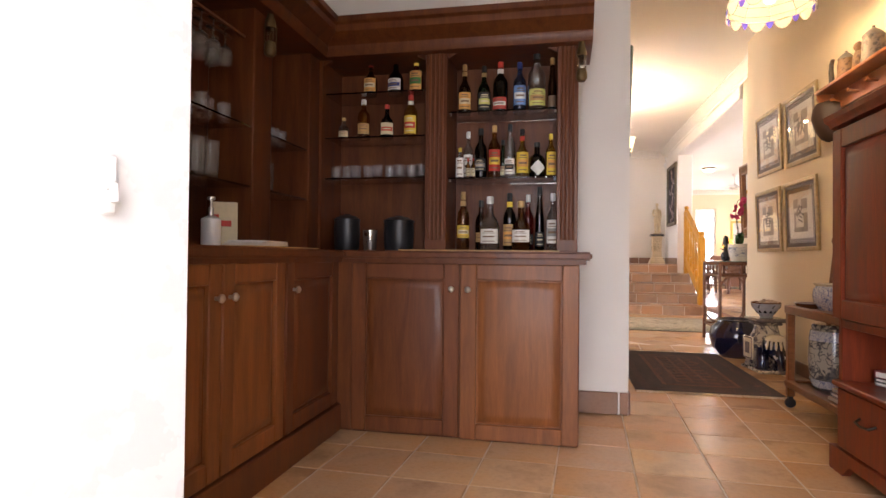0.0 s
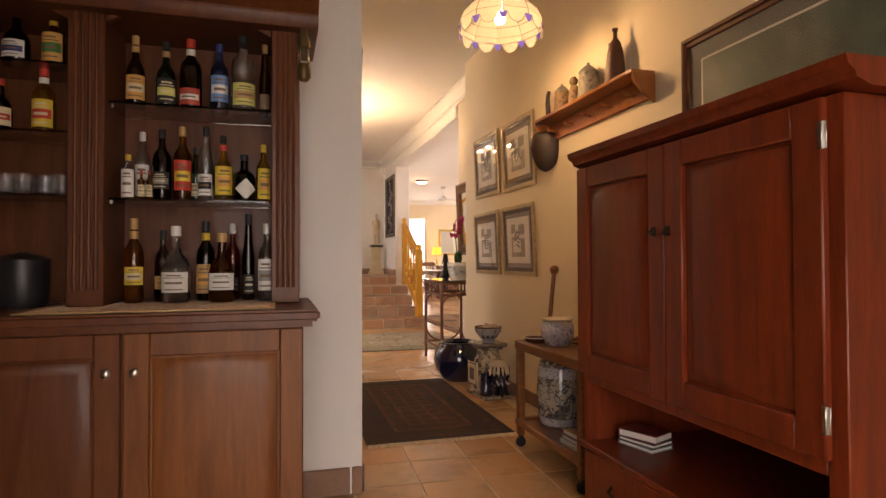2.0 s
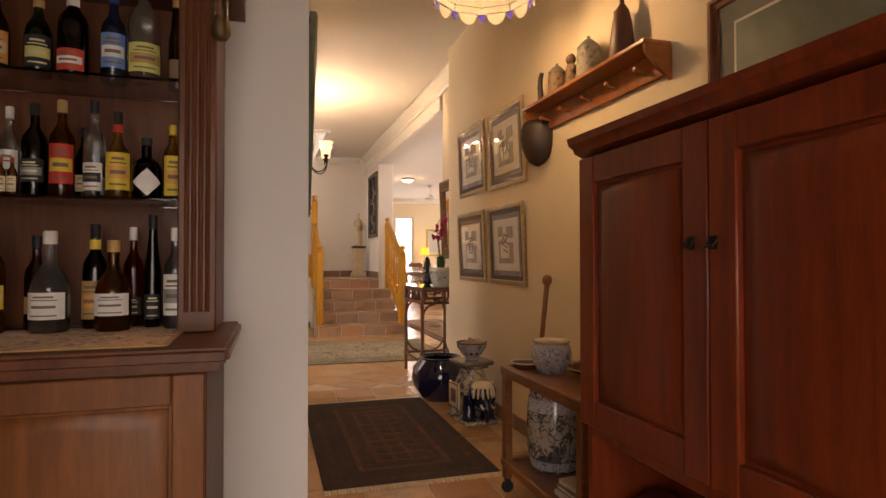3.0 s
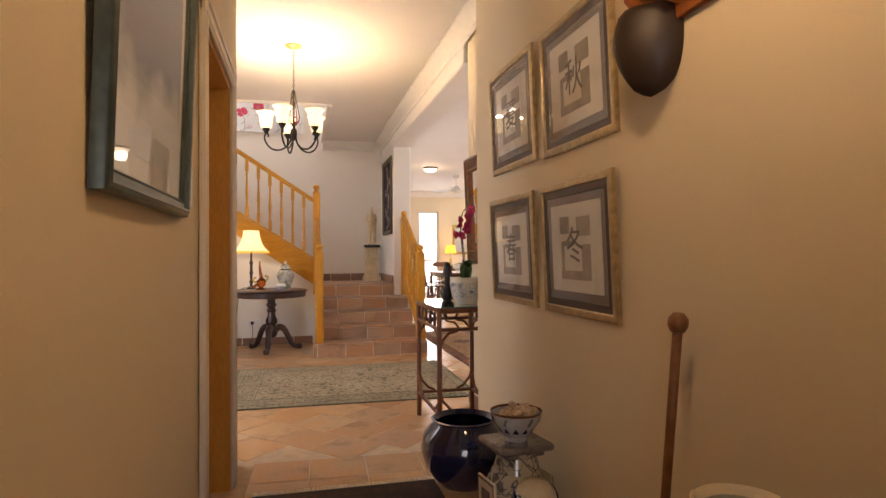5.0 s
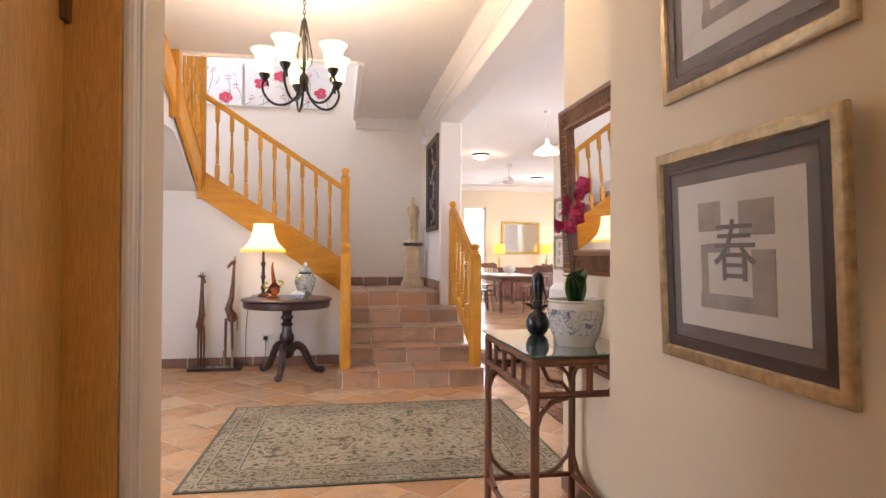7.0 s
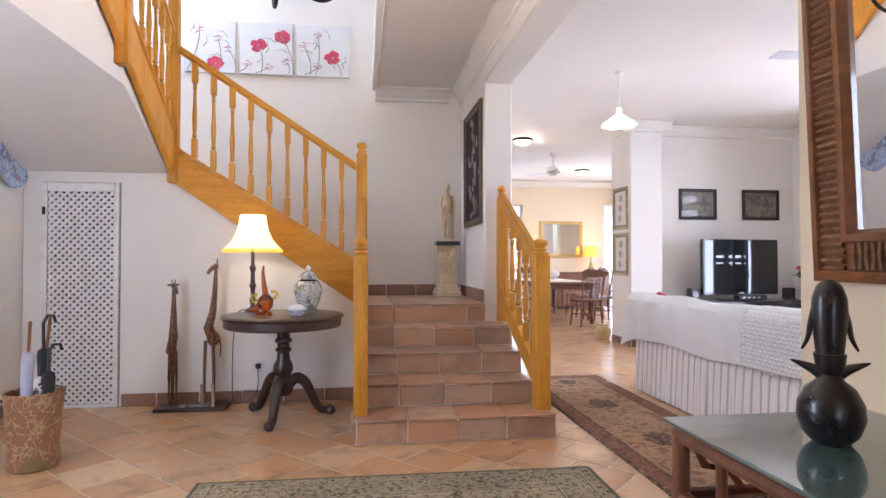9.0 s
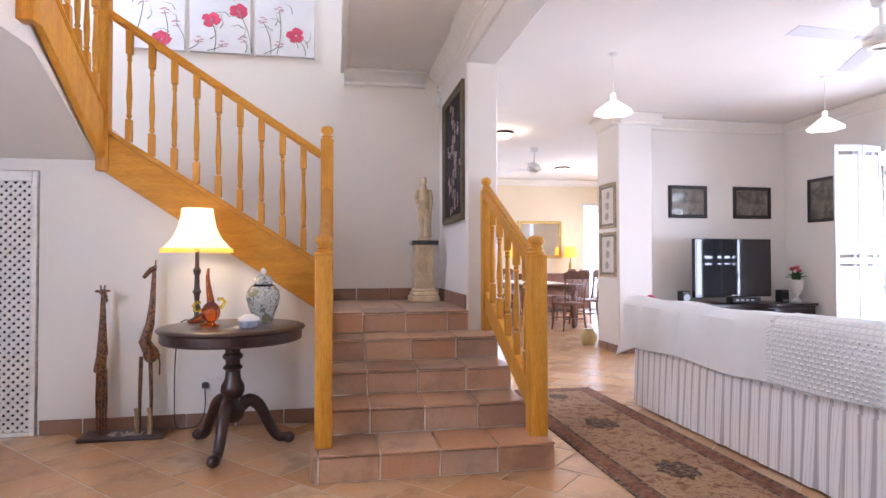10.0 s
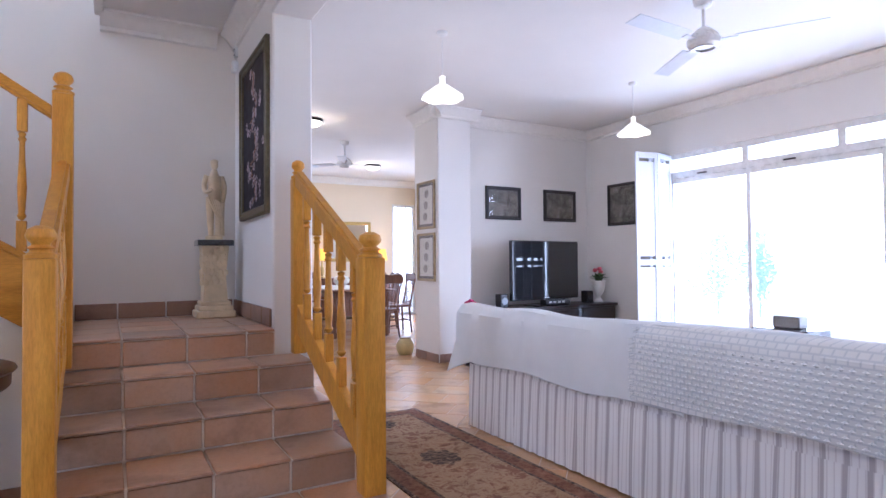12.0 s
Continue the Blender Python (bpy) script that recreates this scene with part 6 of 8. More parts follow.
for y in (Y0 + 0.02, Y1 - 0.02):
    for s, x in ((1, X0 + 0.02), (-1, X1 - 0.02)):
        part("bracket", tube(B(), [(x, y, TZ - 0.28), (x + s * 0.02, y, TZ - 0.215), (x + s * 0.06, y, TZ - 0.17), (x + s * 0.12, y, TZ - 0.155)], 0.010, 7), M["rattan"], ct)
        part("bracket", tube(B(), [(x, y, 0.33), (x + s * 0.02, y, 0.26), (x + s * 0.07, y, 0.205), (x + s * 0.12, y, 0.182)], 0.010, 7), M["rattan"], ct)
        part("scroll", tube(B(), [(x + s * 0.02, y, TZ - 0.03), (x + s * 0.05, y, TZ - 0.09), (x + s * 0.10, y, TZ - 0.10), (x + s * 0.13, y, TZ - 0.14)], 0.008, 7), M["rattan"], ct)
    part("spindle", tube(B(), [((X0 + X1) / 2, y, TZ - 0.145), ((X0 + X1) / 2, y, TZ - 0.03)], 0.013, 7), M["rattan"], ct)
part("panel", boxes((X0 + 0.01, X1 - 0.01, Y0 + 0.01, Y1 - 0.01, TZ - 0.018, TZ - 0.008), bevel=0.003), M["rattan"], ct)
M["greenglass"] = plain("green_glass_sheet", (0.10, 0.16, 0.15), 0.03, vary=0.0, bump=0.0, coat=1.0)
part("glass_top", boxes((X0 - 0.005, X1, Y0 - 0.005, Y1 + 0.005, TZ - 0.0075, TZ), bevel=0.002), M["greenglass"], ct, "thick glass sheet")
# black bird sculpture
M["ebony"] = plain("black_ebony", (0.014, 0.013, 0.014), 0.30, vary=0.3, coat=0.15)
SB = pose(2.635, 7.36, TZ + 0.0005, 0, 0, 62) @ Matrix.Diagonal((0.70, 0.70, 0.82, 1))
bm = lathe(B(), [(0, 0), (0.040, 0), (0.062, 0.020), (0.074, 0.052), (0.072, 0.082), (0.055, 0.112), (0.030, 0.130), (0.024, 0.142), (0.032, 0.162), (0.036, 0.185), (0, 0.187)], 24)
for sgn in (-1, 1):
    tube(bm, rounded([(0, 0, 0.128), (0, sgn * 0.030, 0.148), (0, sgn * 0.060, 0.160), (0, sgn * 0.084, 0.168)]), 0.017, 8, 0.002)
    tube(bm, rounded([(0.0, sgn * 0.030, 0.275), (0.0, sgn * 0.040, 0.245), (0.0, sgn * 0.047, 0.215), (0.0, sgn * 0.060, 0.192)]), 0.010, 8, 0.003)
lathe(bm, [(0, 0.180), (0.030, 0.182), (0.034, 0.215), (0.040, 0.265), (0.038, 0.300), (0.028, 0.326), (0.014, 0.338), (0, 0.341)], 20)
single("black_sculpture", bm, M["ebony"], "glossy black carved sculpture on the glass table top", "sculpture", SB)
# orchid in a china pot
M["crackle"] = plain("off_white_glaze", (0.66, 0.63, 0.55), 0.2, vary=0.12, scale=9, coat=0.5)
OP = pose(2.69, 7.07, TZ + 0.0005)
op = thing("orchid", "magenta orchid in a blue and white china pot", "plant", OP @ Matrix.Diagonal((0.98, 0.98, 0.94, 1)))
part("pot", lathe(B(), [(0, 0), (0.075, 0), (0.078, 0.01), (0.095, 0.05), (0.108, 0.12), (0.112, 0.16), (0.108, 0.178), (0.115, 0.185), (0.112, 0.19), (0.10, 0.185), (0.095, 0.15), (0, 0.15)], 28), M["crackle"], op)
part("painted_frieze", lathe(B(), [(0.1128, 0.152), (0.1095, 0.12), (0.0975, 0.050), (0.0970, 0.050), (0.1085, 0.12), (0.1118, 0.152)], 28), M["bluewhite_big"], op, "blue painted frieze")
M["leaf"] = plain("green_leaf", (0.045, 0.11, 0.025), 0.35, vary=0.3)
M["petal"] = plain("magenta_petal", (0.50, 0.015, 0.10), 0.5, vary=0.25, scale=40)
M["stem"] = plain("brown_green_stem", (0.07, 0.05, 0.025), 0.5)


def leaf_strip(length, width, bend, n=6):
    bm = B()
    rows = []
    for i in range(n + 1):
        t_ = i / n
        w_ = width * math.sin(math.pi * min(1, 0.12 + t_ * 0.88)) ** 0.45 * 0.5
        x_, z_ = length * t_, bend * math.sin(t_ * 2.2)
        rows.append([bm.verts.new((x_, s * w_, z_ + abs(s) * w_ * 0.25)) for s in (-1, 0, 1)])
    for a, b in zip(rows, rows[1:]):
        for i in range(2):
            bm.faces.new((a[i], a[i + 1], b[i + 1], b[i]))
    g = bmesh.ops.extrude_face_region(bm, geom=bm.faces[:])
    bmesh.ops.translate(bm, verts=[v for v in g["geom"] if isinstance(v, bmesh.types.BMVert)], vec=(0, 0, 0.002))
    return bm


for k, (ln, az) in enumerate(((0.15, 30), (0.13, 85), (0.15, -45), (0.13, 175), (0.12, 250), (0.14, 125))):
    part("leaf", leaf_strip(ln, 0.085, 0.05), M["leaf"], op, at=pose(0, 0, 0.17, 0, -48 - 6 * (k % 3), az))
stem = [(0, 0.0, 0.15), (-0.015, 0.01, 0.32), (-0.03, 0.02, 0.50), (-0.025, 0.035, 0.60), (-0.005, 0.05, 0.665), (0.02, 0.06, 0.69)]
part("flower_stem", tube(B(), stem, 0.004, 7), M["stem"], op)
part("flower_stem", tube(B(), [(0.01, -0.005, 0.15), (-0.005, 0.0, 0.30), (-0.02, 0.01, 0.46)], 0.0035, 7), M["stem"], op)


def bloom(at):
    f = B()
    for k in range(5):
        m = pose(0, 0, 0, 0, 0, 72 * k) @ pose(0, 0, 0, 0, -20)
        q = leaf_strip(0.044, 0.046, 0.012, 3)
        q.transform(m)
        me = bpy.data.meshes.new("petal_tmp")
        q.to_mesh(me)
        q.free()
        f.from_mesh(me)
        bpy.data.meshes.remove(me)
    blob(f, (0, 0, 0.006), (0.008, 0.008, 0.010), 1, 0.1)
    part("bloom", f, M["petal"], op, "magenta orchid bloom", at)


random.seed(4)
for k in range(9):
    t_ = k / 8
    bloom(pose(-0.025 + 0.05 * t_ + random.uniform(-0.03, 0.03), 0.03 + random.uniform(-0.035, 0.035), 0.48 + 0.20 * t_, random.uniform(40, 110), 0, random.uniform(100, 260)))
# mirror with a woven cane frame
MR = pose(2.9185, 7.26, 1.12, 0, 0, -90) @ pose(0, 0, 0, 2.2) @ pose(0, 0, 0.405)
mr = thing("wall_mirror", "wall mirror in a broad woven rattan frame", "mirror", MR)
mw, mh, fw_ = 0.87, 0.81, 0.115
M["weave"] = wood("woven_cane", (0.12, 0.05, 0.02), (0.30, 0.15, 0.06), (9, 9, 9), 0.5, 0.15)
part("frame", frame_ring(mw, mh, fw_, 0.035, [(0, 0), (0, 0.8), (0.08, 1.0), (0.2, 1.0), (0.24, 0.6), (0.74, 0.6), (0.78, 1.0), (0.92, 1.0), (1.0, 0.4)]), M["cart"], mr)
bm = B()
n = 44
for k in range(n):
    z = -mh / 2 + 0.03 + (mh - 0.06) * k / (n - 1)
    for s in (-1, 1):
        x_ = s * (mw / 2 - fw_ * 0.5)
        tube(bm, [(x_ - 0.030, -0.022 - 0.004 * (k % 2), z), (x_, -0.026 + 0.004 * (k % 2), z), (x_ + 0.030, -0.022 - 0.004 * (k % 2), z)], 0.007, 5)
n = 40
for k in range(n):
    x_ = -mw / 2 + fw_ + (mw - 2 * fw_) * k / (n - 1)
    for s in (-1, 1):
        z = s * (mh / 2 - fw_ * 0.5)
        tube(bm, [(x_, -0.022 - 0.004 * (k % 2), z - 0.03), (x_, -0.026 + 0.004 * (k % 2), z), (x_, -0.022 - 0.004 * (k % 2), z + 0.03)], 0.007, 5)
part("weave", bm, M["weave"], mr, "woven cane strips")
part("mirror_glass", boxes((-mw / 2 + fw_ - 0.004, mw / 2 - fw_ + 0.004, -0.014, -0.010, -mh / 2 + fw_ - 0.004, mh / 2 - fw_ + 0.004)), M["mirror"], mr)

# round pedestal table
RT = pose(1.255, 10.865, 0) @ Matrix.Diagonal((0.975, 0.975, 1.03, 1))
rt = thing("pedestal_table", "dark mahogany round table on a turned tripod pedestal", "table", RT)
part("tabletop", lathe(B(), [(0, 0.745), (0.425, 0.745), (0.445, 0.738), (0.452, 0.728), (0.442, 0.718), (0.430, 0.714), (0.430, 0.665), (0.420, 0.655), (0, 0.655)], 56), M["mahog"], rt)
part("pedestal", lathe(B(), [(0, 0.66), (0.085, 0.66), (0.080, 0.64), (0.050, 0.62), (0.046, 0.58), (0.062, 0.565), (0.064, 0.55), (0.046, 0.535), (0.044, 0.51), (0.060, 0.495), (0.060, 0.485), (0.044, 0.47), (0.050, 0.42), (0.072, 0.38), (0.074, 0.345), (0.055, 0.31), (0.068, 0.29), (0.080, 0.24), (0.070, 0.19), (0.045, 0.165), (0, 0.16)], 22), M["mahog"], rt)
for az in (262, 10, 138):
    a = math.radians(az)
    pts = [(0.045, 0.25), (0.10, 0.285), (0.16, 0.25), (0.21, 0.16), (0.25, 0.085), (0.29, 0.045), (0.335, 0.040)]
    bm = tube(B(), rounded([(r_ * math.cos(a), r_ * math.sin(a), z) for r_, z in pts]), 0.042, 12, 0.028)
    blob(bm, (0.350 * math.cos(a), 0.350 * math.sin(a), 0.036), (0.040, 0.040, 0.036), 1, 0.0)
    part("leg", bm, M["mahog"], rt)
RZ = 0.7455
# table lamp
LP = pose(1.00, 11.05, RZ * 1.03 + 0.0005)
lp = thing("table_lamp", "lit table lamp with a cream fringed bell shade", "lamp", LP)
part("base", lathe(B(), [(0, 0), (0.055, 0), (0.058, 0.012), (0.045, 0.025), (0.020, 0.035), (0.016, 0.06), (0.024, 0.08), (0.024, 0.10), (0.014, 0.12), (0.018, 0.18), (0.028, 0.20), (0.018, 0.22), (0.015, 0.30), (0.022, 0.32), (0.026, 0.34), (0.014, 0.36), (0.012, 0.48), (0, 0.48)], 18), M["mahog"], lp)
sp = [(0.215, 0.475), (0.190, 0.50), (0.147, 0.55), (0.116, 0.62), (0.100, 0.70), (0.096, 0.74)]


def lampshade(c, e, name):
    n = Nodes(name)
    tl_ = n.add("ShaderNodeBsdfTranslucent", Color=(*c, 1))
    df = n.add("ShaderNodeBsdfDiffuse", Color=(*c, 1))
    em = n.add("ShaderNodeEmission", Color=(*e, 1), Strength=0.5)
    mx, ad = n.t.nodes.new("ShaderNodeMixShader"), n.t.nodes.new("ShaderNodeAddShader")
    n.link(tl_.outputs[0], mx.inputs[1])
    n.link(df.outputs[0], mx.inputs[2])
    n.link(mx.outputs[0], ad.inputs[0])
    n.link(em.outputs[0], ad.inputs[1])
    n.link(ad.outputs[0], n.out.inputs["Surface"])
    return n.mat


M["shade_lit"] = lampshade((0.82, 0.76, 0.60), (1.0, 0.86, 0.55), "lit_cream_shade")
M["shade_yellow"] = lampshade((0.85, 0.62, 0.18), (1.0, 0.62, 0.08), "lit_yellow_shade")
part("shade", lathe(B(), sp + [(r_ - 0.004, z) for r_, z in sp[::-1]], 32), M["shade_lit"], lp, "cream fabric bell shade")
bm = B()
for k in range(150):
    a = 2 * math.pi * k / 150
    tube(bm, [(0.216 * math.cos(a), 0.216 * math.sin(a), 0.48), (0.217 * math.cos(a), 0.217 * math.sin(a), 0.452 + 0.004 * (k % 3))], 0.0035, 4)
part("fringe", bm, M["shade_yellow"], lp, "yellow fringe")
bulb("table_lamp_light", (1.00, 11.05, RZ + 0.62), 3.6, (1.0, 0.74, 0.38), 0.04)
# amber glass bird, ginger jar, lidded box
AG = glass("amber_glass", (0.48, 0.11, 0.01), 0.02)
t = thing("glass_bird", "amber blown glass bird with yellow wings on the table", "ornament", RT @ pose(-0.13, -0.07, RZ))
part("base", lathe(B(), [(0, 0), (0.062, 0), (0.062, 0.012), (0.03, 0.026), (0, 0.03)], 20), AG, t)
bm = blob(B(), (0.01, 0, 0.085), (0.056, 0.050, 0.062), 2, 0.03, 3)
tube(bm, [(0.01, 0, 0.12), (0.004, 0, 0.17), (-0.006, 0, 0.235), (-0.012, 0, 0.30), (-0.006, 0, 0.345)], 0.026, 12, 0.007)
tube(bm, [(-0.02, 0, 0.075), (-0.07, 0, 0.045), (-0.115, 0, 0.03)], 0.028, 10, 0.006)
part("body", bm, AG, t)
YG = glass("yellow_glass", (0.85, 0.65, 0.05), 0.02)
for s_, dz in ((-1, -0.01), (1, 0.01)):
    part("wing", tube(B(), [(s_ * 0.04, -0.01, 0.10), (s_ * 0.075, -0.01, 0.105 + dz), (s_ * 0.095, -0.01, 0.135 + dz), (s_ * 0.075, -0.01, 0.155 + dz), (s_ * 0.05, -0.01, 0.15 + dz)], 0.010, 8), YG, t, "yellow glass wing")
M["imari"] = scroll("painted_porcelain", (0.56, 0.55, 0.48), (0.06, 0.085, 0.13), 26, 0.012, 0.12, 0.6, (0.22, 0.20, 0.07), 0.56)
t = thing("ginger_jar", "painted porcelain ginger jar with a domed lid", "jar", RT @ pose(0.17, 0.12, RZ))
part("jar", lathe(B(), [(0, 0), (0.060, 0), (0.062, 0.008), (0.070, 0.04), (0.095, 0.10), (0.110, 0.155), (0.104, 0.20), (0.074, 0.232), (0.058, 0.240), (0.056, 0.258), (0, 0.258)], 32), M["imari"], t)
part("collar", lathe(B(), [(0.0745, 0.2325), (0.080, 0.229), (0.0605, 0.241)], 28), M["bluedark"], t, "dark blue collar")
lid_ = part("lid", lathe(B(), [(0, 0.258), (0.072, 0.258), (0.071, 0.268), (0.052, 0.288), (0.024, 0.302), (0, 0.304)], 24), M["imari"], t)
part("finial", lathe(B(), [(0, 0.303), (0.010, 0.303), (0.020, 0.318), (0.016, 0.334), (0, 0.345)], 14), M["whiteplastic"], lid_)
t = thing("porcelain_box", "small round white porcelain lidded box", "box", RT @ pose(0.12, -0.17, RZ))
part("box", lathe(B(), [(0, 0), (0.045, 0), (0.062, 0.02), (0.066, 0.042), (0, 0.042)], 24), M["bluewhite"], t)
part("lid", lathe(B(), [(0, 0.043), (0.067, 0.043), (0.064, 0.055), (0.03, 0.075), (0, 0.078)], 24), M["whiteplastic"], t)

# carved giraffes
M["giraffe"] = pattern("carved_giraffe_wood", (0.19, 0.078, 0.030), (0.045, 0.018, 0.009), 48, 0.4, 0.52, 0.60, 0.2)
M["palecarve"] = plain("pale_carved_wood", (0.38, 0.27, 0.16), 0.5, vary=0.3, scale=40)
GB = pose(0.515, 11.245, 0)
plank = single("display_board", box_of(-0.265, 0.265, -0.105, 0.095, 0.0, 0.03, bevel=0.008), M["mahog"], "dark flat wooden display board with pebbles", "board", GB)


def giraffe(x, y, h, face, lean, label, mat):
    """A slim standing giraffe that looks along -y; lean: how far the neck goes forward (1) or back (-1)."""
    t = thing("wooden_giraffe", label, "giraffe", GB @ pose(x, y, 0.03, 0, 0, face), "carved giraffes")
    b0 = h * 0.44
    for lx, ly in ((-0.017, -0.032), (0.017, -0.028), (-0.017, 0.035), (0.017, 0.040)):
        part("leg", tube(B(), [(lx * 1.1, ly, 0), (lx, ly, b0 * 0.35), (lx * 1.1, ly, b0 * 0.5), (lx * 0.9, ly * 0.8, b0)], 0.007, 8, 0.012), mat, t)
    bm = tube(B(), [(0, 0.050, b0 - 0.02), (0, 0.020, b0 + 0.05), (0, -0.010, b0 + 0.115)], 0.048, 12, 0.036)
    for v in bm.verts:
        v.co.x *= 0.8
    blob(bm, (0, 0.035, b0 + 0.015), (0.036, 0.052, 0.062), 2, 0.05)
    part("torso", bm, mat, t)
    nk = -0.056 * lean
    part("neck", tube(B(), [(0, -0.006, b0 + 0.09), (0, -0.030 * lean, b0 + h * 0.19), (0, -0.046 * lean, b0 + h * 0.32), (0, nk, h * 0.945)], 0.036, 10, 0.013), mat, t)
    bm = tube(B(), [(0, nk + 0.011, h * 0.965), (0, nk - 0.019, h * 0.955), (0, nk - 0.049, h * 0.925), (0, nk - 0.066, h * 0.905)], 0.022, 10, 0.012)
    head_ = part("head", bm, mat, t)
    part("tail", tube(B(), [(0, 0.075, b0 + 0.03), (0, 0.088, b0 - 0.05), (0, 0.085, b0 - 0.13)], 0.005, 6), mat, t)
    for s in (-1, 1):
        part("horn", tube(B(), [(s * 0.010, nk + 0.006, h * 0.975), (s * 0.013, nk + 0.010, h * 1.012)], 0.005, 6), mat, head_)
        part("ear", blob(B(), (s * 0.030, nk + 0.012, h * 0.972), (0.018, 0.006, 0.009), 1), mat, head_)


giraffe(-0.155, 0.02, 0.965, 35, 0.2, "smaller dark carved wooden giraffe standing on a base", M["giraffe"])
giraffe(0.115, 0.01, 1.13, -75, -0.9, "taller spotted carved wooden giraffe standing on a base", M["giraffe"])
for x in (0.085, 0.165):
    t = single("small_carving", blob(tube(B(), [(0, 0, 0), (0.004, 0, 0.06), (0, 0, 0.13), (0.0, -0.01, 0.16)], 0.016, 8, 0.011), (0, -0.015, 0.165), (0.012, 0.02, 0.012), 1), M["palecarve"], "small pale carved wooden animal on the base", "carving", GB @ pose(x, -0.06, 0.03), "small carvings")
bm = B()
random.seed(9)
for k in range(46):
    blob(bm, (random.uniform(-0.10, 0.12), random.uniform(-0.085, -0.01), 0.036), (random.uniform(0.006, 0.013),) * 2 + (0.007,), k, 0.3, 1)
t = single("pebbles", bm, plain("mixed_pebbles", (0.45, 0.42, 0.38), 0.6, vary=0.5, scale=60), "small mixed pebbles scattered on the base", "pebbles", GB)
tagged(t, kind="stuff")

# latticed cupboard door
gd = thing("lattice_door", "white painted lattice cupboard door under the stairs", "door", pose(-0.375, 11.385, 0))
GX, GH = 0.285, 1.775
part("frame", boxes((-GX, -GX + 0.045, -0.012, 0.03, 0.0, GH), (GX - 0.03, GX, -0.012, 0.03, 0.0, GH), (-GX + 0.045, GX - 0.03, -0.012, 0.03, GH - 0.07, GH), (-GX + 0.045, GX - 0.03, -0.012, 0.03, 0.0, 0.03), bevel=0.004), M["gloss_white"], gd)
# black sheet added so the lattice holes look as dark as a shaded cupboard
part("backing", boxes((-GX + 0.04, GX - 0.02, 0.075, 0.085, 0.02, GH - 0.05)), M["dull_black"], gd, "black sheet standing for the shade inside the cupboard")
for sgn in (-1, 1):
    k = -0.72
    step = 0.0555
    while k < GH + 0.7:
        x0, x1 = -GX + 0.045, GX - 0.03
        za, zb = k, k + (x1 - x0) if sgn > 0 else k - (x1 - x0)
        # clip the strip to the opening
        lo, hi = 0.03, GH - 0.07
        t0, t1 = 0.0, 1.0
        dz = zb - za
        for lim, up in ((lo, True), (hi, False)):
            t_ = (lim - za) / dz
            if (dz > 0) == up:
                t0 = max(t0, t_)
            else:
                t1 = min(t1, t_)
        if t1 - t0 > 0.02:
            p0, p1 = (x0 + (x1 - x0) * t0, za + dz * t0), (x0 + (x1 - x0) * t1, za + dz * t1)
            nx, nz = -(p1[1] - p0[1]), p1[0] - p0[0]
            ln = math.hypot(nx, nz)
            nx, nz = nx / ln * 0.0108, nz / ln * 0.0108
            yy = -0.002 if sgn > 0 else 0.004
            bm = prism(B(), [(p0[0] + nx, p0[1] + nz), (p1[0] + nx, p1[1] + nz), (p1[0] - nx, p1[1] - nz), (p0[0] - nx, p0[1] - nz)], yy, yy + 0.0055, "y")
            part("lattice_strip", bm, M["gloss_white"], gd)
        k += step
part("latch", boxes((-GX + 0.012, -GX + 0.03, -0.03, -0.0125, 1.52, 1.58), bevel=0.003), M["iron"], gd)

# umbrella basket
UB = pose(0.0, 10.03, 0)
ub = thing("umbrella_stand", "tan mottled leather umbrella stand full of umbrellas", "umbrella stand", UB)
M["mottle"] = scroll("mottled_hide", (0.26, 0.115, 0.06), (0.40, 0.30, 0.15), 8, 0.012, 0.5, 0.1, (0.19, 0.14, 0.05), 0.66)
part("body", lathe(B(), [(0, 0), (0.115, 0), (0.125, 0.01), (0.128, 0.05), (0.122, 0.12), (0.138, 0.30), (0.146, 0.40), (0.150, 0.415), (0.148, 0.43), (0.138, 0.425), (0.130, 0.30), (0.11, 0.03), (0, 0.03)], 30), M["mottle"], ub)
part("handle", tube(B(), [(-0.145, 0, 0.38), (-0.185, 0, 0.37), (-0.19, 0, 0.33), (-0.14, 0, 0.31)], 0.010, 8), M["dull_black"], ub)
FAB = {"black": plain("black_umbrella", (0.015, 0.015, 0.018), 0.6), "lilac": plain("lilac_umbrella", (0.50, 0.48, 0.58), 0.6), "stripe": pattern("striped_umbrella", (0.60, 0.58, 0.54), (0.04, 0.04, 0.05), 22, 0.6, 0.52, 0.56)}
for k, (x, y, h, c, lean, az, crook) in enumerate(((0.05, 0.02, 0.82, "black", 7, -80, True), (-0.06, 0.0, 0.78, "lilac", 12, 100, False), (0.03, -0.05, 0.62, "stripe", 5, 10, False), (-0.03, 0.06, 0.80, "stripe", 10, 60, False), (0.08, -0.02, 0.66, "black", 8, -60, True))):
    t = thing("umbrella", "%s furled umbrella standing in the holder" % {"black": "black", "lilac": "pale lilac", "stripe": "black and white striped"}[c], "umbrella", UB @ pose(x, y, 0.035, 0, lean * 0.6, az), "umbrellas")
    part("canopy", lathe(B(), [(0, 0), (0.010, 0.05), (0.022, 0.18), (0.034, h * 0.72), (0.030, h * 0.76), (0.007, h * 0.78), (0, h * 0.78)], 10), FAB[c], t)
    pts = [(0, 0, h * 0.7), (0, 0, h * 0.95)] + ([(0, 0.02, h), (0, 0.05, h * 1.0), (0, 0.06, h * 0.95)] if crook else [(0, 0, h)])
    part("handle", tube(B(), pts, 0.009, 8), M["cart"] if k % 2 else M["dull_black"], t)

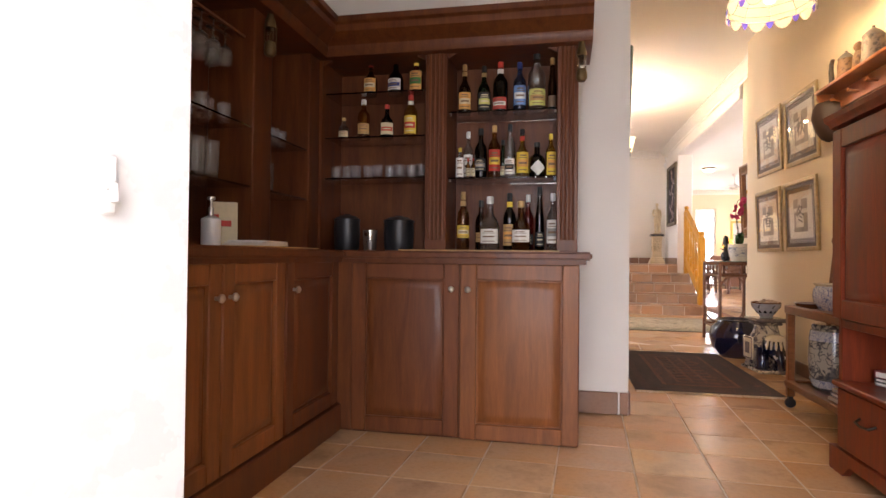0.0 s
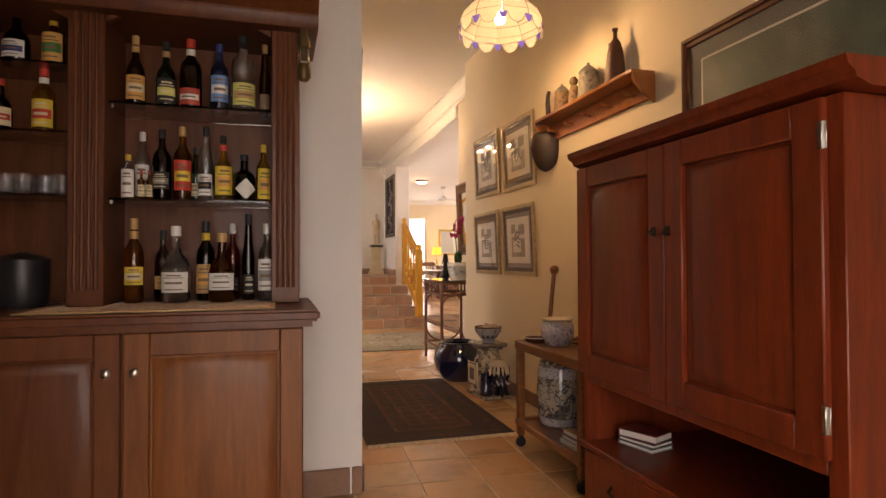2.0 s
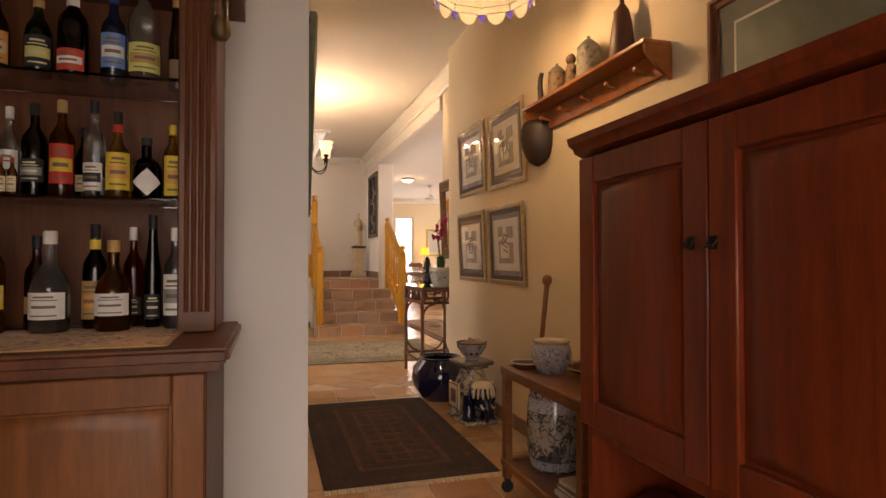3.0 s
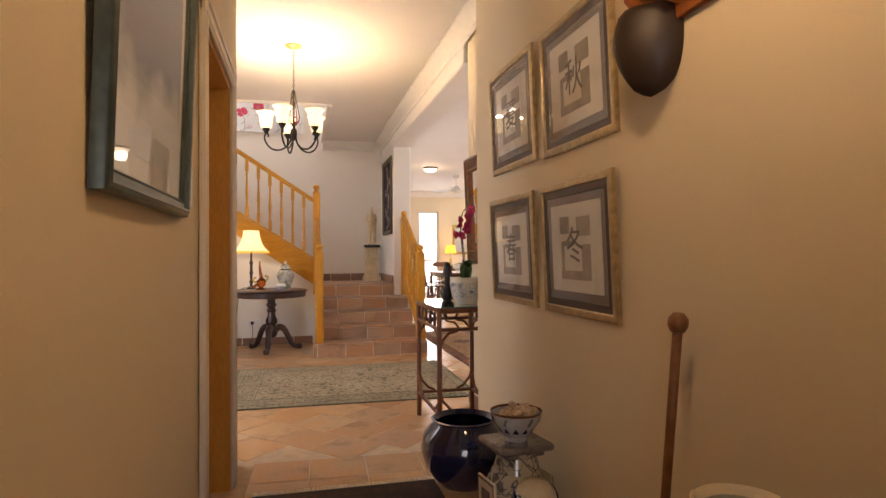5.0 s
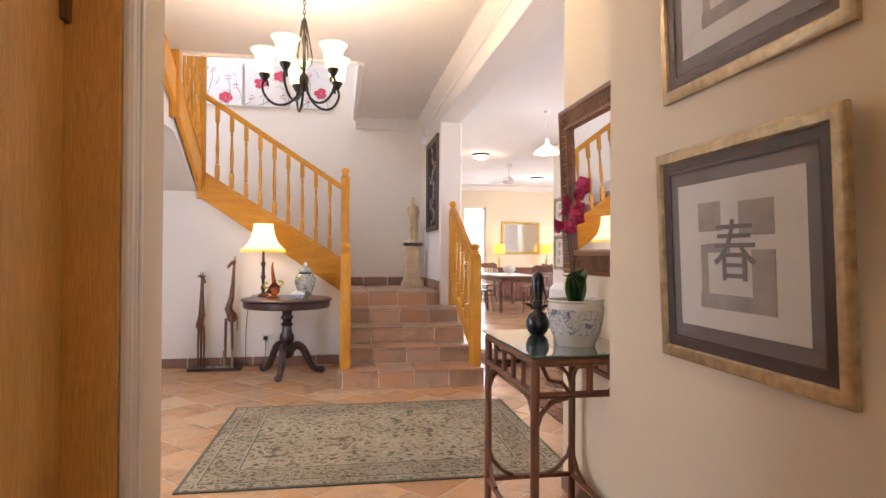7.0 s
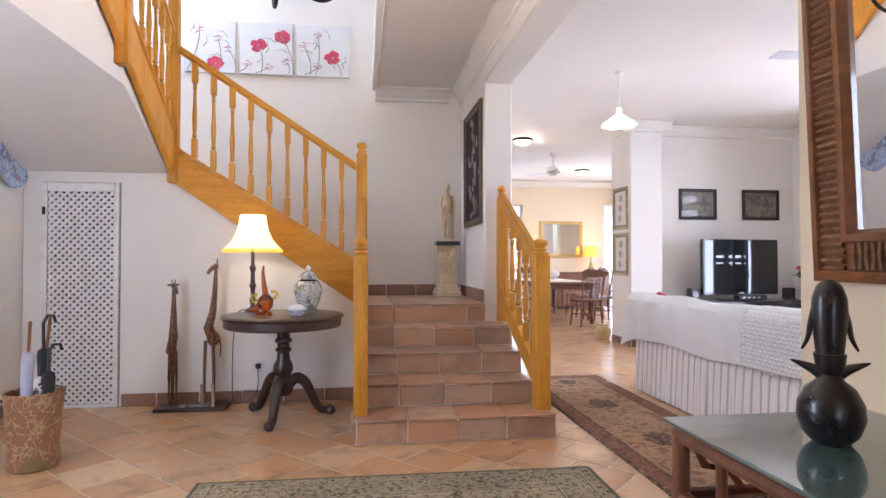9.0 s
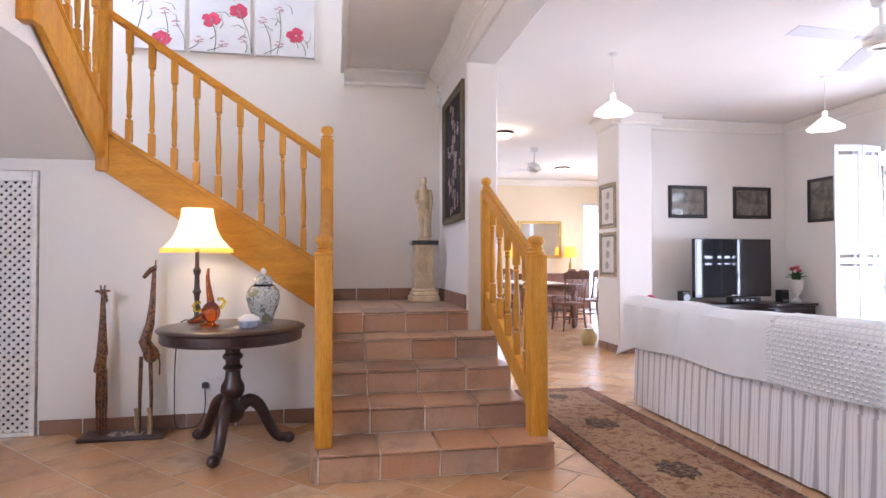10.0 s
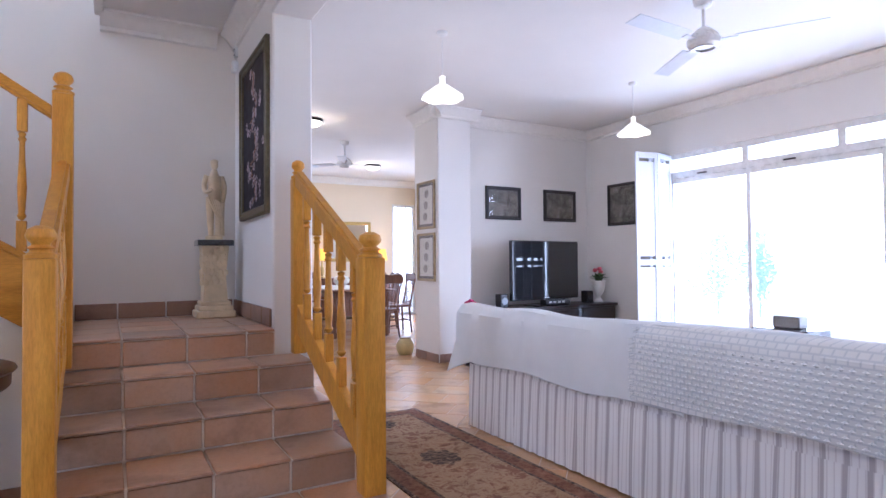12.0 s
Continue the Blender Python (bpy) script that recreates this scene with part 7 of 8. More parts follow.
# wall plate
M["plate"] = scroll("blue_plate_glaze", (0.50, 0.58, 0.70), (0.06, 0.12, 0.34), 26, 0.014, 0.12, 0.6, (0.30, 0.24, 0.30), 0.56)
single("wall_plate", lathe(B(), [(0, 0.012), (0.11, 0.012), (0.13, 0.018), (0.20, 0.034), (0.205, 0.030), (0.135, 0.008), (0.10, 0.0), (0, 0.0)], 40, m=pose(0, 0, 0, 0, 90)), M["plate"], "large blue painted ceramic plate hung on the wall", "plate", pose(-0.799, 11.22, 1.91))

# sockets, lamp cable, sensor
t = thing("wall_socket", "white double wall socket with a black plug", "socket", pose(1.02, 11.388, 0.30))
part("plate", box_of(-0.07, 0.07, -0.012, 0, -0.045, 0.045, bevel=0.004), M["whiteplastic"], t)
part("plug", box_of(-0.052, -0.012, -0.045, -0.0125, -0.02, 0.02, bevel=0.006), M["dull_black"], t, "black plug")
single("lamp_cable", tube(B(), rounded([(0.99, 11.345, 0.28), (0.992, 11.342, 0.14), (0.95, 11.345, 0.03), (0.87, 11.35, 0.012), (0.80, 11.352, 0.03), (0.79, 11.35, 0.25), (0.80, 11.33, 0.50), (0.845, 11.235, 0.72), (0.90, 11.165, 0.774), (0.955, 11.10, 0.774)]), 0.004, 6), M["dull_black"], "thin dark lamp cable running down to the socket", "cable")
t = thing("alarm_sensor", "small white motion sensor and box near the ceiling", "sensor", pose(2.898, 12.62, 2.72, 0, 0, -90))
part("body", box_of(-0.03, 0.03, -0.045, 0, -0.04, 0.05, bevel=0.010, seg=2), M["whiteplastic"], t)
part("box", box_of(-0.03, 0.03, -0.025, 0, 0.08, 0.17, bevel=0.004), M["whiteplastic"], t)
for z in (0.10, 0.145):
    part("screw", lathe(B(), [(0, 0), (0.008, 0), (0.007, 0.004), (0, 0.005)], 8, m=pose(0, -0.025, z, 90)), M["iron"], t)

# three flower canvases
M["canvas"] = plain("white_canvas", (0.72, 0.71, 0.70), 0.85, vary=0.06, scale=6)
PET = plain("pink_paint", (0.62, 0.06, 0.12), 0.7, vary=0.35, scale=50)
GRN = plain("grey_green_paint", (0.25, 0.30, 0.22), 0.7, vary=0.3, scale=30)
PAL = plain("pale_pink_paint", (0.60, 0.32, 0.36), 0.7, vary=0.3, scale=40)
random.seed(21)


def flower_canvas(x0, x1, z0, z1, heads):
    t = thing("flower_canvas", "white canvas painted with pink flowers and green stems", "painting", pose((x0 + x1) / 2, 12.748, (z0 + z1) / 2), "flower canvases")
    a, b = (x1 - x0) / 2, (z1 - z0) / 2
    part("canvas", boxes((-a, a, -0.032, 0, -b, b), bevel=0.004), M["canvas"], t)
    bm, fl, pl = B(), B(), B()
    for hx, hz, big in heads:
        x_, z_ = hx * a, hz * b
        root = (x_ + random.uniform(-0.15, 0.15), -b * 0.95)
        pts = [(x_ + (root[0] - x_) * s + 0.03 * math.sin(3 * s), -0.034, z_ + (root[1] - z_) * s) for s in (0, 0.25, 0.5, 0.75, 1)]
        tube(bm, pts, 0.004, 4)
        if big:
            for k in range(6):
                ang_ = k * math.pi / 3 + random.random()
                blob(fl, (x_ + 0.046 * math.cos(ang_), -0.033, z_ + 0.043 * math.sin(ang_)), (0.044, 0.0025, 0.038), k, 0.5, 1)
        else:
            for k in range(5):
                ang_ = k * math.pi / 2.5 + random.random()
                blob(pl, (x_ + 0.028 * math.cos(ang_), -0.033, z_ + 0.028 * math.sin(ang_)), (0.024, 0.002, 0.007), k, 0.4, 1)
    for k in range(7):
        x_, z_ = random.uniform(-a, a) * 0.85, random.uniform(-b, b) * 0.7
        ang_ = random.uniform(0.5, 2.6)
        tube(bm, [(x_, -0.0335, z_), (x_ + 0.06 * math.cos(ang_), -0.034, z_ + 0.06 * math.sin(ang_)), (x_ + 0.13 * math.cos(ang_ + 0.5), -0.0335, z_ + 0.13 * math.sin(ang_ + 0.5))], 0.005, 4, 0.001)
    part("stem_paint", bm, GRN, t, "painted green stems")
    part("bloom_paint", fl, PET, t, "painted pink blooms")
    part("bud_paint", pl, PAL, t, "painted pale buds")


flower_canvas(0.0, 0.51, 3.11, 3.66, ((0.2, -0.65, True), (0.3, 0.3, False), (-0.4, 0.6, False), (0.7, -0.1, False)))
flower_canvas(0.55, 1.09, 3.11, 3.66, ((-0.3, 0.1, True), (0.6, 0.45, True), (0.1, -0.7, False), (0.75, -0.5, False), (-0.7, -0.6, False)))
flower_canvas(1.13, 1.68, 3.11, 3.66, ((0.35, -0.25, True), (-0.2, 0.6, False), (-0.75, 0.2, False), (-0.2, -0.6, False)))


# statue on a plinth
M["marble"] = plain("cream_resin_marble", (0.70, 0.56, 0.35), 0.4, vary=0.18, scale=9)
ST = pose(2.705, 12.50, LZ + 0.0005) @ Matrix.Diagonal((1, 1, 1.06, 1))
t = thing("plinth", "cream moulded plinth with a black slab top", "plinth", ST)
bm = boxes((-0.135, 0.135, -0.135, 0.135, 0, 0.05), (-0.12, 0.12, -0.12, 0.12, 0.05, 0.085), (-0.105, 0.105, -0.105, 0.105, 0.085, 0.115), bevel=0.008)
part("foot", bm, M["marble"], t)
bm = prism(B(), [(-0.085, 0.115), (0.085, 0.115), (0.072, 0.30), (0.095, 0.50), (-0.095, 0.50), (-0.072, 0.30)], -0.08, 0.08, "y")
for k in range(26):
    a_ = random.uniform(-0.075, 0.075)
    z = random.uniform(0.24, 0.48)
    blob(bm, (a_, -0.082, z), (0.022, 0.014, 0.028), k, 0.4, 1)
    blob(bm, (-0.082, a_, z), (0.014, 0.022, 0.028), k, 0.4, 1)
part("shaft", bm, M["marble"], t)
part("slab", box_of(-0.125, 0.125, -0.11, 0.11, 0.50, 0.54, bevel=0.004), M["black"], t, "black slab")
bm = lathe(B(), [(0, 0), (0.062, 0), (0.064, 0.025), (0.050, 0.032), (0, 0.034)], 18)
for pts, r0, r1 in (
        (((-0.020, 0, 0.03), (-0.024, 0.002, 0.10), (-0.026, 0.0, 0.17), (-0.026, 0.0, 0.25), (-0.022, 0, 0.30)), 0.017, 0.036),
        (((0.030, -0.012, 0.03), (0.028, -0.010, 0.10), (0.030, -0.016, 0.16), (0.020, -0.006, 0.24), (0.014, 0, 0.30)), 0.016, 0.036),
        (((0.0, 0, 0.28), (0.003, 0.002, 0.34), (0.004, 0.0, 0.40), (0.002, 0.002, 0.45)), 0.044, 0.050),
        (((0.0, 0.0, 0.44), (0.002, -0.002, 0.475), (0.002, -0.004, 0.50)), 0.040, 0.017),
        (((-0.050, 0.0, 0.452), (-0.070, -0.006, 0.39), (-0.062, -0.040, 0.335), (-0.020, -0.060, 0.352)), 0.021, 0.012),
        (((0.052, 0.0, 0.450), (0.074, 0.0, 0.385), (0.070, -0.014, 0.320), (0.058, -0.030, 0.265)), 0.021, 0.012),
        (((0.056, 0.02, 0.46), (0.058, 0.036, 0.32), (0.050, 0.040, 0.16), (0.046, 0.036, 0.03)), 0.020, 0.036)):
    tube(bm, rounded(pts), r0, 12, r1)
blob(bm, (0.002, -0.006, 0.532), (0.028, 0.032, 0.038), 3, 0.04)
blob(bm, (0.002, 0.004, 0.550), (0.030, 0.030, 0.024), 5, 0.25)
for k in range(5):
    tube(bm, rounded([(-0.045 + 0.018 * k, -0.040, 0.295 - 0.006 * k), (-0.020 + 0.014 * k, -0.046, 0.24), (0.010 + 0.010 * k, -0.040, 0.17 - 0.012 * k)]), 0.010, 7, 0.006)
single("statuette", bm, M["marble"], "cream classical draped statuette on a plinth", "statue", ST @ pose(0, 0, 0.5405))

# embroidered panel
M["darkcloth"] = plain("aubergine_cloth", (0.020, 0.013, 0.017), 0.9, vary=0.2)
M["blossom"] = plain("blossom_thread", (0.40, 0.31, 0.31), 0.8, vary=0.6, scale=14)


def embroidery(t, a, b, y):
    part("cloth", boxes((-a, a, y - 0.001, y, -b, b)), M["darkcloth"], t)
    bm, st_ = B(), B()
    random.seed(31)
    pts = []
    for k in range(56):
        z = -b * 0.92 + 1.84 * b * k / 55
        x_ = a * 0.40 * math.sin(k * 0.34) + random.uniform(-0.13, 0.13)
        pts.append((x_ * 0.5, y - 0.002, z))
        for j in range(5):
            an = j * 1.257 + k
            blob(bm, (x_ + 0.021 * math.cos(an), y - 0.002, z + 0.021 * math.sin(an)), (0.015, 0.0015, 0.012), k, 0.4, 1)
    tube(st_, pts, 0.005, 4)
    part("stitched_blossoms", bm, M["blossom"], t, "pale stitched blossoms")
    part("stitched_stem", st_, M["cart"], t)


M["bronze"] = plain("bronze_green_frame", (0.13, 0.105, 0.06), 0.45, 0.3, vary=0.3, scale=30)
picture("embroidered_panel", "tall dark embroidered floral panel in a bronze-green frame", 0.84, 1.13, pose(2.8985, 11.985, 2.06, 0, 0, -90), M["bronze"], 0.06, 0.035, None, 0, embroidery, False)

# hall skirting tiles
hs = thing("hall_skirting", "brown tile skirting along the hall and corridor walls", "skirting")
for a, b in spans(-0.07, 1.77, 0.20, 0.33):
    slab("skirting_tile", hs, a, b, 11.376, 11.388, 0.002, 0.10, "skirt")
for a, b in spans(6.85, 11.37, 7.1, 0.33):
    slab("skirting_tile", hs, -0.798, -0.786, a, b, 0.002, 0.10, "skirt")
for a, b in spans(0.42, 6.72, 0.6, 0.33):
    slab("skirting_tile", hs, 2.652, 2.6635, a, b, 0.002, 0.10, "skirt")
for a, b in spans(6.75, 7.77, 7.0, 0.33):
    slab("skirting_tile", hs, 2.907, 2.9185, a, b, 0.002, 0.10, "skirt")
for a, b in spans(0.97, 1.255, 1.2, 0.33):
    slab("skirting_tile", hs, a, b, 3.917, 3.9285, 0.002, 0.125, "skirt")
for a, b in spans(3.93, 5.46, 4.2, 0.33):
    slab("skirting_tile", hs, 1.2535, 1.264, a, b, 0.002, 0.125, "skirt")
for a, b in spans(5.37, 5.82, 5.6, 0.33):
    slab("skirting_tile", hs, a, b, 13.786, 13.798, 0.002, 0.10, "skirt")
for a, b in spans(13.80, 14.38, 14.1, 0.33):
    slab("skirting_tile", hs, 5.356, 5.368, a, b, 0.002, 0.10, "skirt")


# ---- living room ----
# slip-covered sofa
M["stripe"] = None
n = Nodes("striped_linen")
c_ = n.t.nodes.new("ShaderNodeTexCoord")
s_ = n.t.nodes.new("ShaderNodeSeparateXYZ")
n.link(c_.outputs["Object"], s_.inputs[0])
along = n.math("ADD", s_.outputs["Y"], s_.outputs["X"])
w1 = n.math("PINGPONG", along, 0.040)
w2 = n.math("PINGPONG", along, 0.0125)
col = n.mix(n.ramp(w1, [(0.029, (0, 0, 0)), (0.031, (1, 1, 1))]), (0.84, 0.82, 0.80), (0.48, 0.44, 0.44))
col = n.mix(n.ramp(w2, [(0.0008, (1, 1, 1)), (0.0016, (0, 0, 0))]), col, (0.66, 0.62, 0.61))
n.bump(n.noise(n.coord(), 300, 2), 0.2, 0.001)
M["stripe"] = n.set(col, 0.9, sheen=0.3)
M["throw"] = plain("white_cotton_throw", (0.74, 0.75, 0.75), 0.9, vary=0.05, scale=5)
n = Nodes("white_knitted_wool")
c_ = n.t.nodes.new("ShaderNodeTexCoord")
s_, q_ = n.t.nodes.new("ShaderNodeSeparateXYZ"), n.t.nodes.new("ShaderNodeCombineXYZ")
n.link(c_.outputs["Object"], s_.inputs[0])
n.link(n.math("SUBTRACT", s_.outputs["Y"], 8.21), q_.inputs[0])
n.link(n.math("SUBTRACT", s_.outputs["Z"], 0.52225), q_.inputs[1])
b_ = n.add("ShaderNodeTexBrick", Scale=1.0)
for key, v in (("Color1", (0.84, 0.84, 0.82, 1)), ("Color2", (0.80, 0.80, 0.78, 1)), ("Mortar", (0.64, 0.66, 0.67, 1)), ("Mortar Size", 0.0062), ("Mortar Smooth", 1.0), ("Brick Width", 0.040), ("Row Height", 0.0255)):
    b_.inputs[key].default_value = v
n.link(q_.outputs[0], b_.inputs["Vector"])
n.bump(n.noise(n.coord(), 240, 2), 0.4, 0.002)
M["knit"] = n.set(b_.outputs["Color"], 0.95, sheen=0.2)
SX, SY0, SY1 = 4.28, 8.25, 11.42
so = thing("sofa", "striped slip-covered sofa with its back to the hall", "sofa")


def skirt_wave(bm, x, y0, y1, z0, z1, amp, seed):
    """A gathered cloth sheet hanging at x."""
    n_ = int((y1 - y0) / 0.03)
    rows = []
    for j in range(7):
        f = j / 6
        rows.append([bm.verts.new((x - amp * (1 - f) * (0.5 + noise.noise((i * 0.55, seed, 0.3 * f))) - 0.004 * math.sin(i * 1.1) * (1 - f), y0 + (y1 - y0) * i / n_, z0 + (z1 - z0) * f)) for i in range(n_ + 1)])
    for a, b in zip(rows, rows[1:]):
        for i in range(n_):
            bm.faces.new((a[i], a[i + 1], b[i + 1], b[i]))
    return bm


part("frame", boxes((SX + 0.03, SX + 0.92, SY0 + 0.03, SY1 - 0.03, 0.04, 0.42), bevel=0.03), M["stripe"], so)
bm = B()
solid(bm, SX, SX + 0.24, SY0, SY1, 0.10, 0.835, bevel=0.07, seg=4)
part("backrest", bm, M["stripe"], so)
part("skirt", skirt_wave(B(), SX - 0.004, SY0, SY1, 0.012, 0.45, 0.022, 2), M["stripe"], so)
for y0, y1 in ((SY0, SY0 + 0.22), (SY1 - 0.22, SY1)):
    part("armrest", box_of(SX + 0.20, SX + 0.90, y0, y1, 0.10, 0.62, bevel=0.06, seg=3), M["stripe"], so)
for k in range(3):
    y0 = SY0 + 0.24 + k * 0.90
    part("seat_cushion", box_of(SX + 0.24, SX + 0.94, y0, y0 + 0.88, 0.42, 0.56, bevel=0.04, seg=3), M["stripe"], so)


def draped(name, label, y0, y1, low, mat, lump, seed, far=0.0):
    """A throw laid over the sofa back: down the rear face, over the top, down in front."""
    bm = B()
    ny = max(8, int((y1 - y0) / 0.035))
    prof = [(SX - 0.028, None), (SX - 0.026, 0.60), (SX - 0.024, 0.72), (SX - 0.012, 0.80), (SX + 0.035, 0.850), (SX + 0.12, 0.862), (SX + 0.21, 0.842), (SX + 0.262, 0.76), (SX + 0.268, 0.60)]
    grid = []
    for i in range(ny + 1):
        f = i / ny
        y = y0 + (y1 - y0) * f
        row = []
        for j, (x, z) in enumerate(prof):
            zz = low(f) if z is None else z
            wob = noise.noise((y * 3.1, j * 0.35, seed)) * lump
            row.append(bm.verts.new((x - abs(wob) * (1.2 if j < 4 else 0.4), y + (far * f if j == 0 else 0.0), zz + (wob * 0.6 if j > 3 else 0.0) + (0.03 * noise.noise((y * 1.3, 0, seed)) if j in (4, 5, 6) else 0))))
        grid.append(row)
    for a, b in zip(grid, grid[1:]):
        for j in range(len(prof) - 1):
            bm.faces.new((a[j], b[j], b[j + 1], a[j + 1]))
    bmesh.ops.subdivide_edges(bm, edges=bm.edges[:], cuts=1, use_grid_fill=True, smooth=0.4)
    bmesh.ops.recalc_face_normals(bm, faces=bm.faces[:])
    g = bmesh.ops.extrude_face_region(bm, geom=bm.faces[:])
    for v in g["geom"]:
        if isinstance(v, bmesh.types.BMVert):
            v.co += Vector((-0.006, 0, 0.006))
    return bm


t = thing("throw", "plain white cotton throw draped over the sofa back", "throw")
part("cloth", draped("cloth", "", 9.60, 11.56, lambda f: 0.475 + 0.012 * math.sin(f * 14) - 0.13 * max(0, f - 0.85) / 0.15, M["throw"], 0.022, 1.0, 0.12), M["throw"], t)
t = thing("throw", "white knitted openwork throw draped over the sofa back", "throw")
bm = draped("cloth", "", 8.20, 9.86, lambda f: 0.505 - 0.012 * math.sin(f * 9), M["knit"], 0.016, 5.0)
for v in bm.verts:
    v.co += Vector((-0.012 if v.co.x < SX + 0.1 else 0.010, 0, 0.014 if v.co.z > 0.8 else 0))
part("cloth", bm, M["knit"], t)
bm = B()
for j in range(11):
    for i in range(41):
        y = 8.23 + 0.040 * i + (0.020 if j % 2 else 0)
        z = 0.535 + 0.0255 * j
        if y > 9.84:
            continue
        q = [bm.verts.new((SX - 0.062 - 0.004 * (i % 2) + (0.010 if z > 0.72 else 0.0) + 0.02 * max(0, z - 0.74) * 10 * 0.4, y + a_, z + b_)) for a_, b_ in ((-0.014, 0), (0, -0.0080), (0.014, 0), (0, 0.0080))]
        bm.faces.new(q)
        tip = bm.verts.new((q[0].co.x - 0.011, y, z))
        for a_, b_ in zip(q, q[1:] + q[:1]):
            bm.faces.new((a_, b_, tip))
ob = part("knit_relief", bm, M["knit"], t, "raised knitted knots")
tagged(ob, kind="stuff")
bm = B()
random.seed(3)
for i in range(46):
    z = 0.52 + 0.33 * i / 45
    tube(bm, [(SX - 0.05 + (0.03 if z > 0.8 else 0), 9.86, z), (SX - 0.056 + (0.03 if z > 0.8 else 0), 9.885 + random.uniform(0, 0.015), z - random.uniform(0.0, 0.02))], 0.003, 4)
part("fringe", bm, M["knit"], t)

# television, console and things on it
M["darkwood"] = wood("near_black_wood", (0.014, 0.009, 0.008), (0.035, 0.02, 0.017), (1, 5, 5), 0.3, 0.4)
tc = thing("tv_console", "low near-black wooden television console", "console", pose(6.09, 13.47, 0))
part("top", box_of(-0.02, 1.82, -0.03, 0.50, 0.585, 0.62, bevel=0.006), M["darkwood"], tc)
part("body", boxes((0.0, 1.80, 0.0, 0.48, 0.06, 0.584), bevel=0.004), M["darkwood"], tc)
for k in range(3):
    d_ = part("door", box_of(0.02 + 0.59 * k, 0.60 + 0.59 * k, -0.018, -0.001, 0.09, 0.56, bevel=0.004), M["darkwood"], tc)
    part("knob", lathe(B(), [(0, 0), (0.008, 0), (0.013, 0.015), (0, 0.022)], 10, m=pose(0.56 + 0.59 * k, -0.018, 0.34, 90)), M["brass"], d_)
part("plinth", boxes((0.03, 1.77, 0.03, 0.47, 0, 0.06)), M["darkwood"], tc)
M["screen"] = plain("black_screen", (0.006, 0.007, 0.010), 0.06, vary=0.0, bump=0.0, coat=1.0)
tv = thing("television", "large black flat-screen television switched off", "television", pose(6.83, 13.60, 0.6205, 0, 0, 6) @ Matrix.Diagonal((1.03, 1, 1.03, 1)))
part("panel", box_of(-0.575, 0.575, 0.0, 0.06, 0.075, 0.79, bevel=0.008), M["black"], tv)
part("screen", boxes((-0.545, 0.545, -0.003, 0.001, 0.115, 0.765)), M["screen"], tv, "glossy dark screen")
part("stand", boxes((-0.06, 0.06, 0.02, 0.06, 0.01, 0.08), (-0.26, 0.26, -0.10, 0.14, 0.0, 0.014), bevel=0.004), M["black"], tv)
part("badge", boxes((-0.04, 0.04, -0.004, -0.001, 0.09, 0.102)), M["steel"], tv)
t = thing("media_player", "slim black media player box under the television", "player", pose(6.93, 13.52, 0.6205))
part("box", box_of(-0.2, 0.2, -0.02, 0.10, 0.015, 0.075, bevel=0.004), M["dull_black"], t)
part("buttons", boxes(*[(-0.15 + 0.07 * k, -0.11 + 0.07 * k, -0.0235, -0.0205, 0.035, 0.055) for k in range(4)]), M["steel"], t)
part("feet", boxes((-0.19, -0.16, 0.0, 0.03, 0.0, 0.015), (0.16, 0.19, 0.0, 0.03, 0.0, 0.015)), M["dull_black"], t)
for x, lab in ((7.57, "small black cube loudspeaker on the console"), (6.17, "small black loudspeaker beside the television")):
    t = thing("loudspeaker", lab, "speaker", pose(x, 13.60, 0.6205), "console speakers")
    part("box", box_of(-0.055, 0.055, 0, 0.12, 0, 0.16, bevel=0.006), M["dull_black"], t)
    part("cone", lathe(B(), [(0, -0.002), (0.02, 0.0), (0.042, -0.008), (0.045, -0.002), (0.045, 0.004), (0, 0.004)], 18, m=pose(0, -0.001, 0.08, 90)), M["black"], t)
vs = thing("flower_urn", "white urn with pink flowers and green leaves", "plant", pose(7.78, 13.66, 0.6205))
part("urn", lathe(B(), [(0, 0), (0.06, 0), (0.06, 0.02), (0.025, 0.05), (0.022, 0.08), (0.05, 0.11), (0.085, 0.19), (0.09, 0.26), (0.105, 0.285), (0.10, 0.29), (0.08, 0.27), (0, 0.25)], 22), PAPER["white"], vs)
random.seed(12)
for k in range(26):
    part("leaf", leaf_strip(0.11, 0.055, 0.02, 4), M["leaf"], vs, at=pose(0.03 * math.cos(k), 0.03 * math.sin(k), 0.28 + 0.03 * random.random(), 0, -random.uniform(5, 60), k * 137.5))
M["pinkpetal"] = plain("pink_petal", (0.70, 0.12, 0.16), 0.5, vary=0.25, scale=40)
for k in range(6):
    part("bloom", blob(B(), (0, 0, 0), (0.032, 0.032, 0.026), k, 0.5), M["pinkpetal"], vs, at=pose(0.045 * math.cos(k * 2.1), 0.045 * math.sin(k * 2.1), 0.41 + 0.02 * (k % 3)))
t = thing("red_flowers", "small bunch of dark red flowers behind the sofa", "plant", pose(5.62, 13.50, 0.0))
part("vase", lathe(B(), [(0, 0), (0.08, 0), (0.09, 0.2), (0.06, 0.5), (0.05, 0.62), (0, 0.62)], 16), M["bluedark"], t)
for k in range(9):
    part("bloom", blob(B(), (0, 0, 0), (0.035, 0.035, 0.03), k, 0.5), M["petal"], t, at=pose(0.07 * math.cos(k * 2.4) * (0.4 + 0.07 * k), 0.05 * math.sin(k * 2.4), 0.66 + 0.02 * (k % 4)))


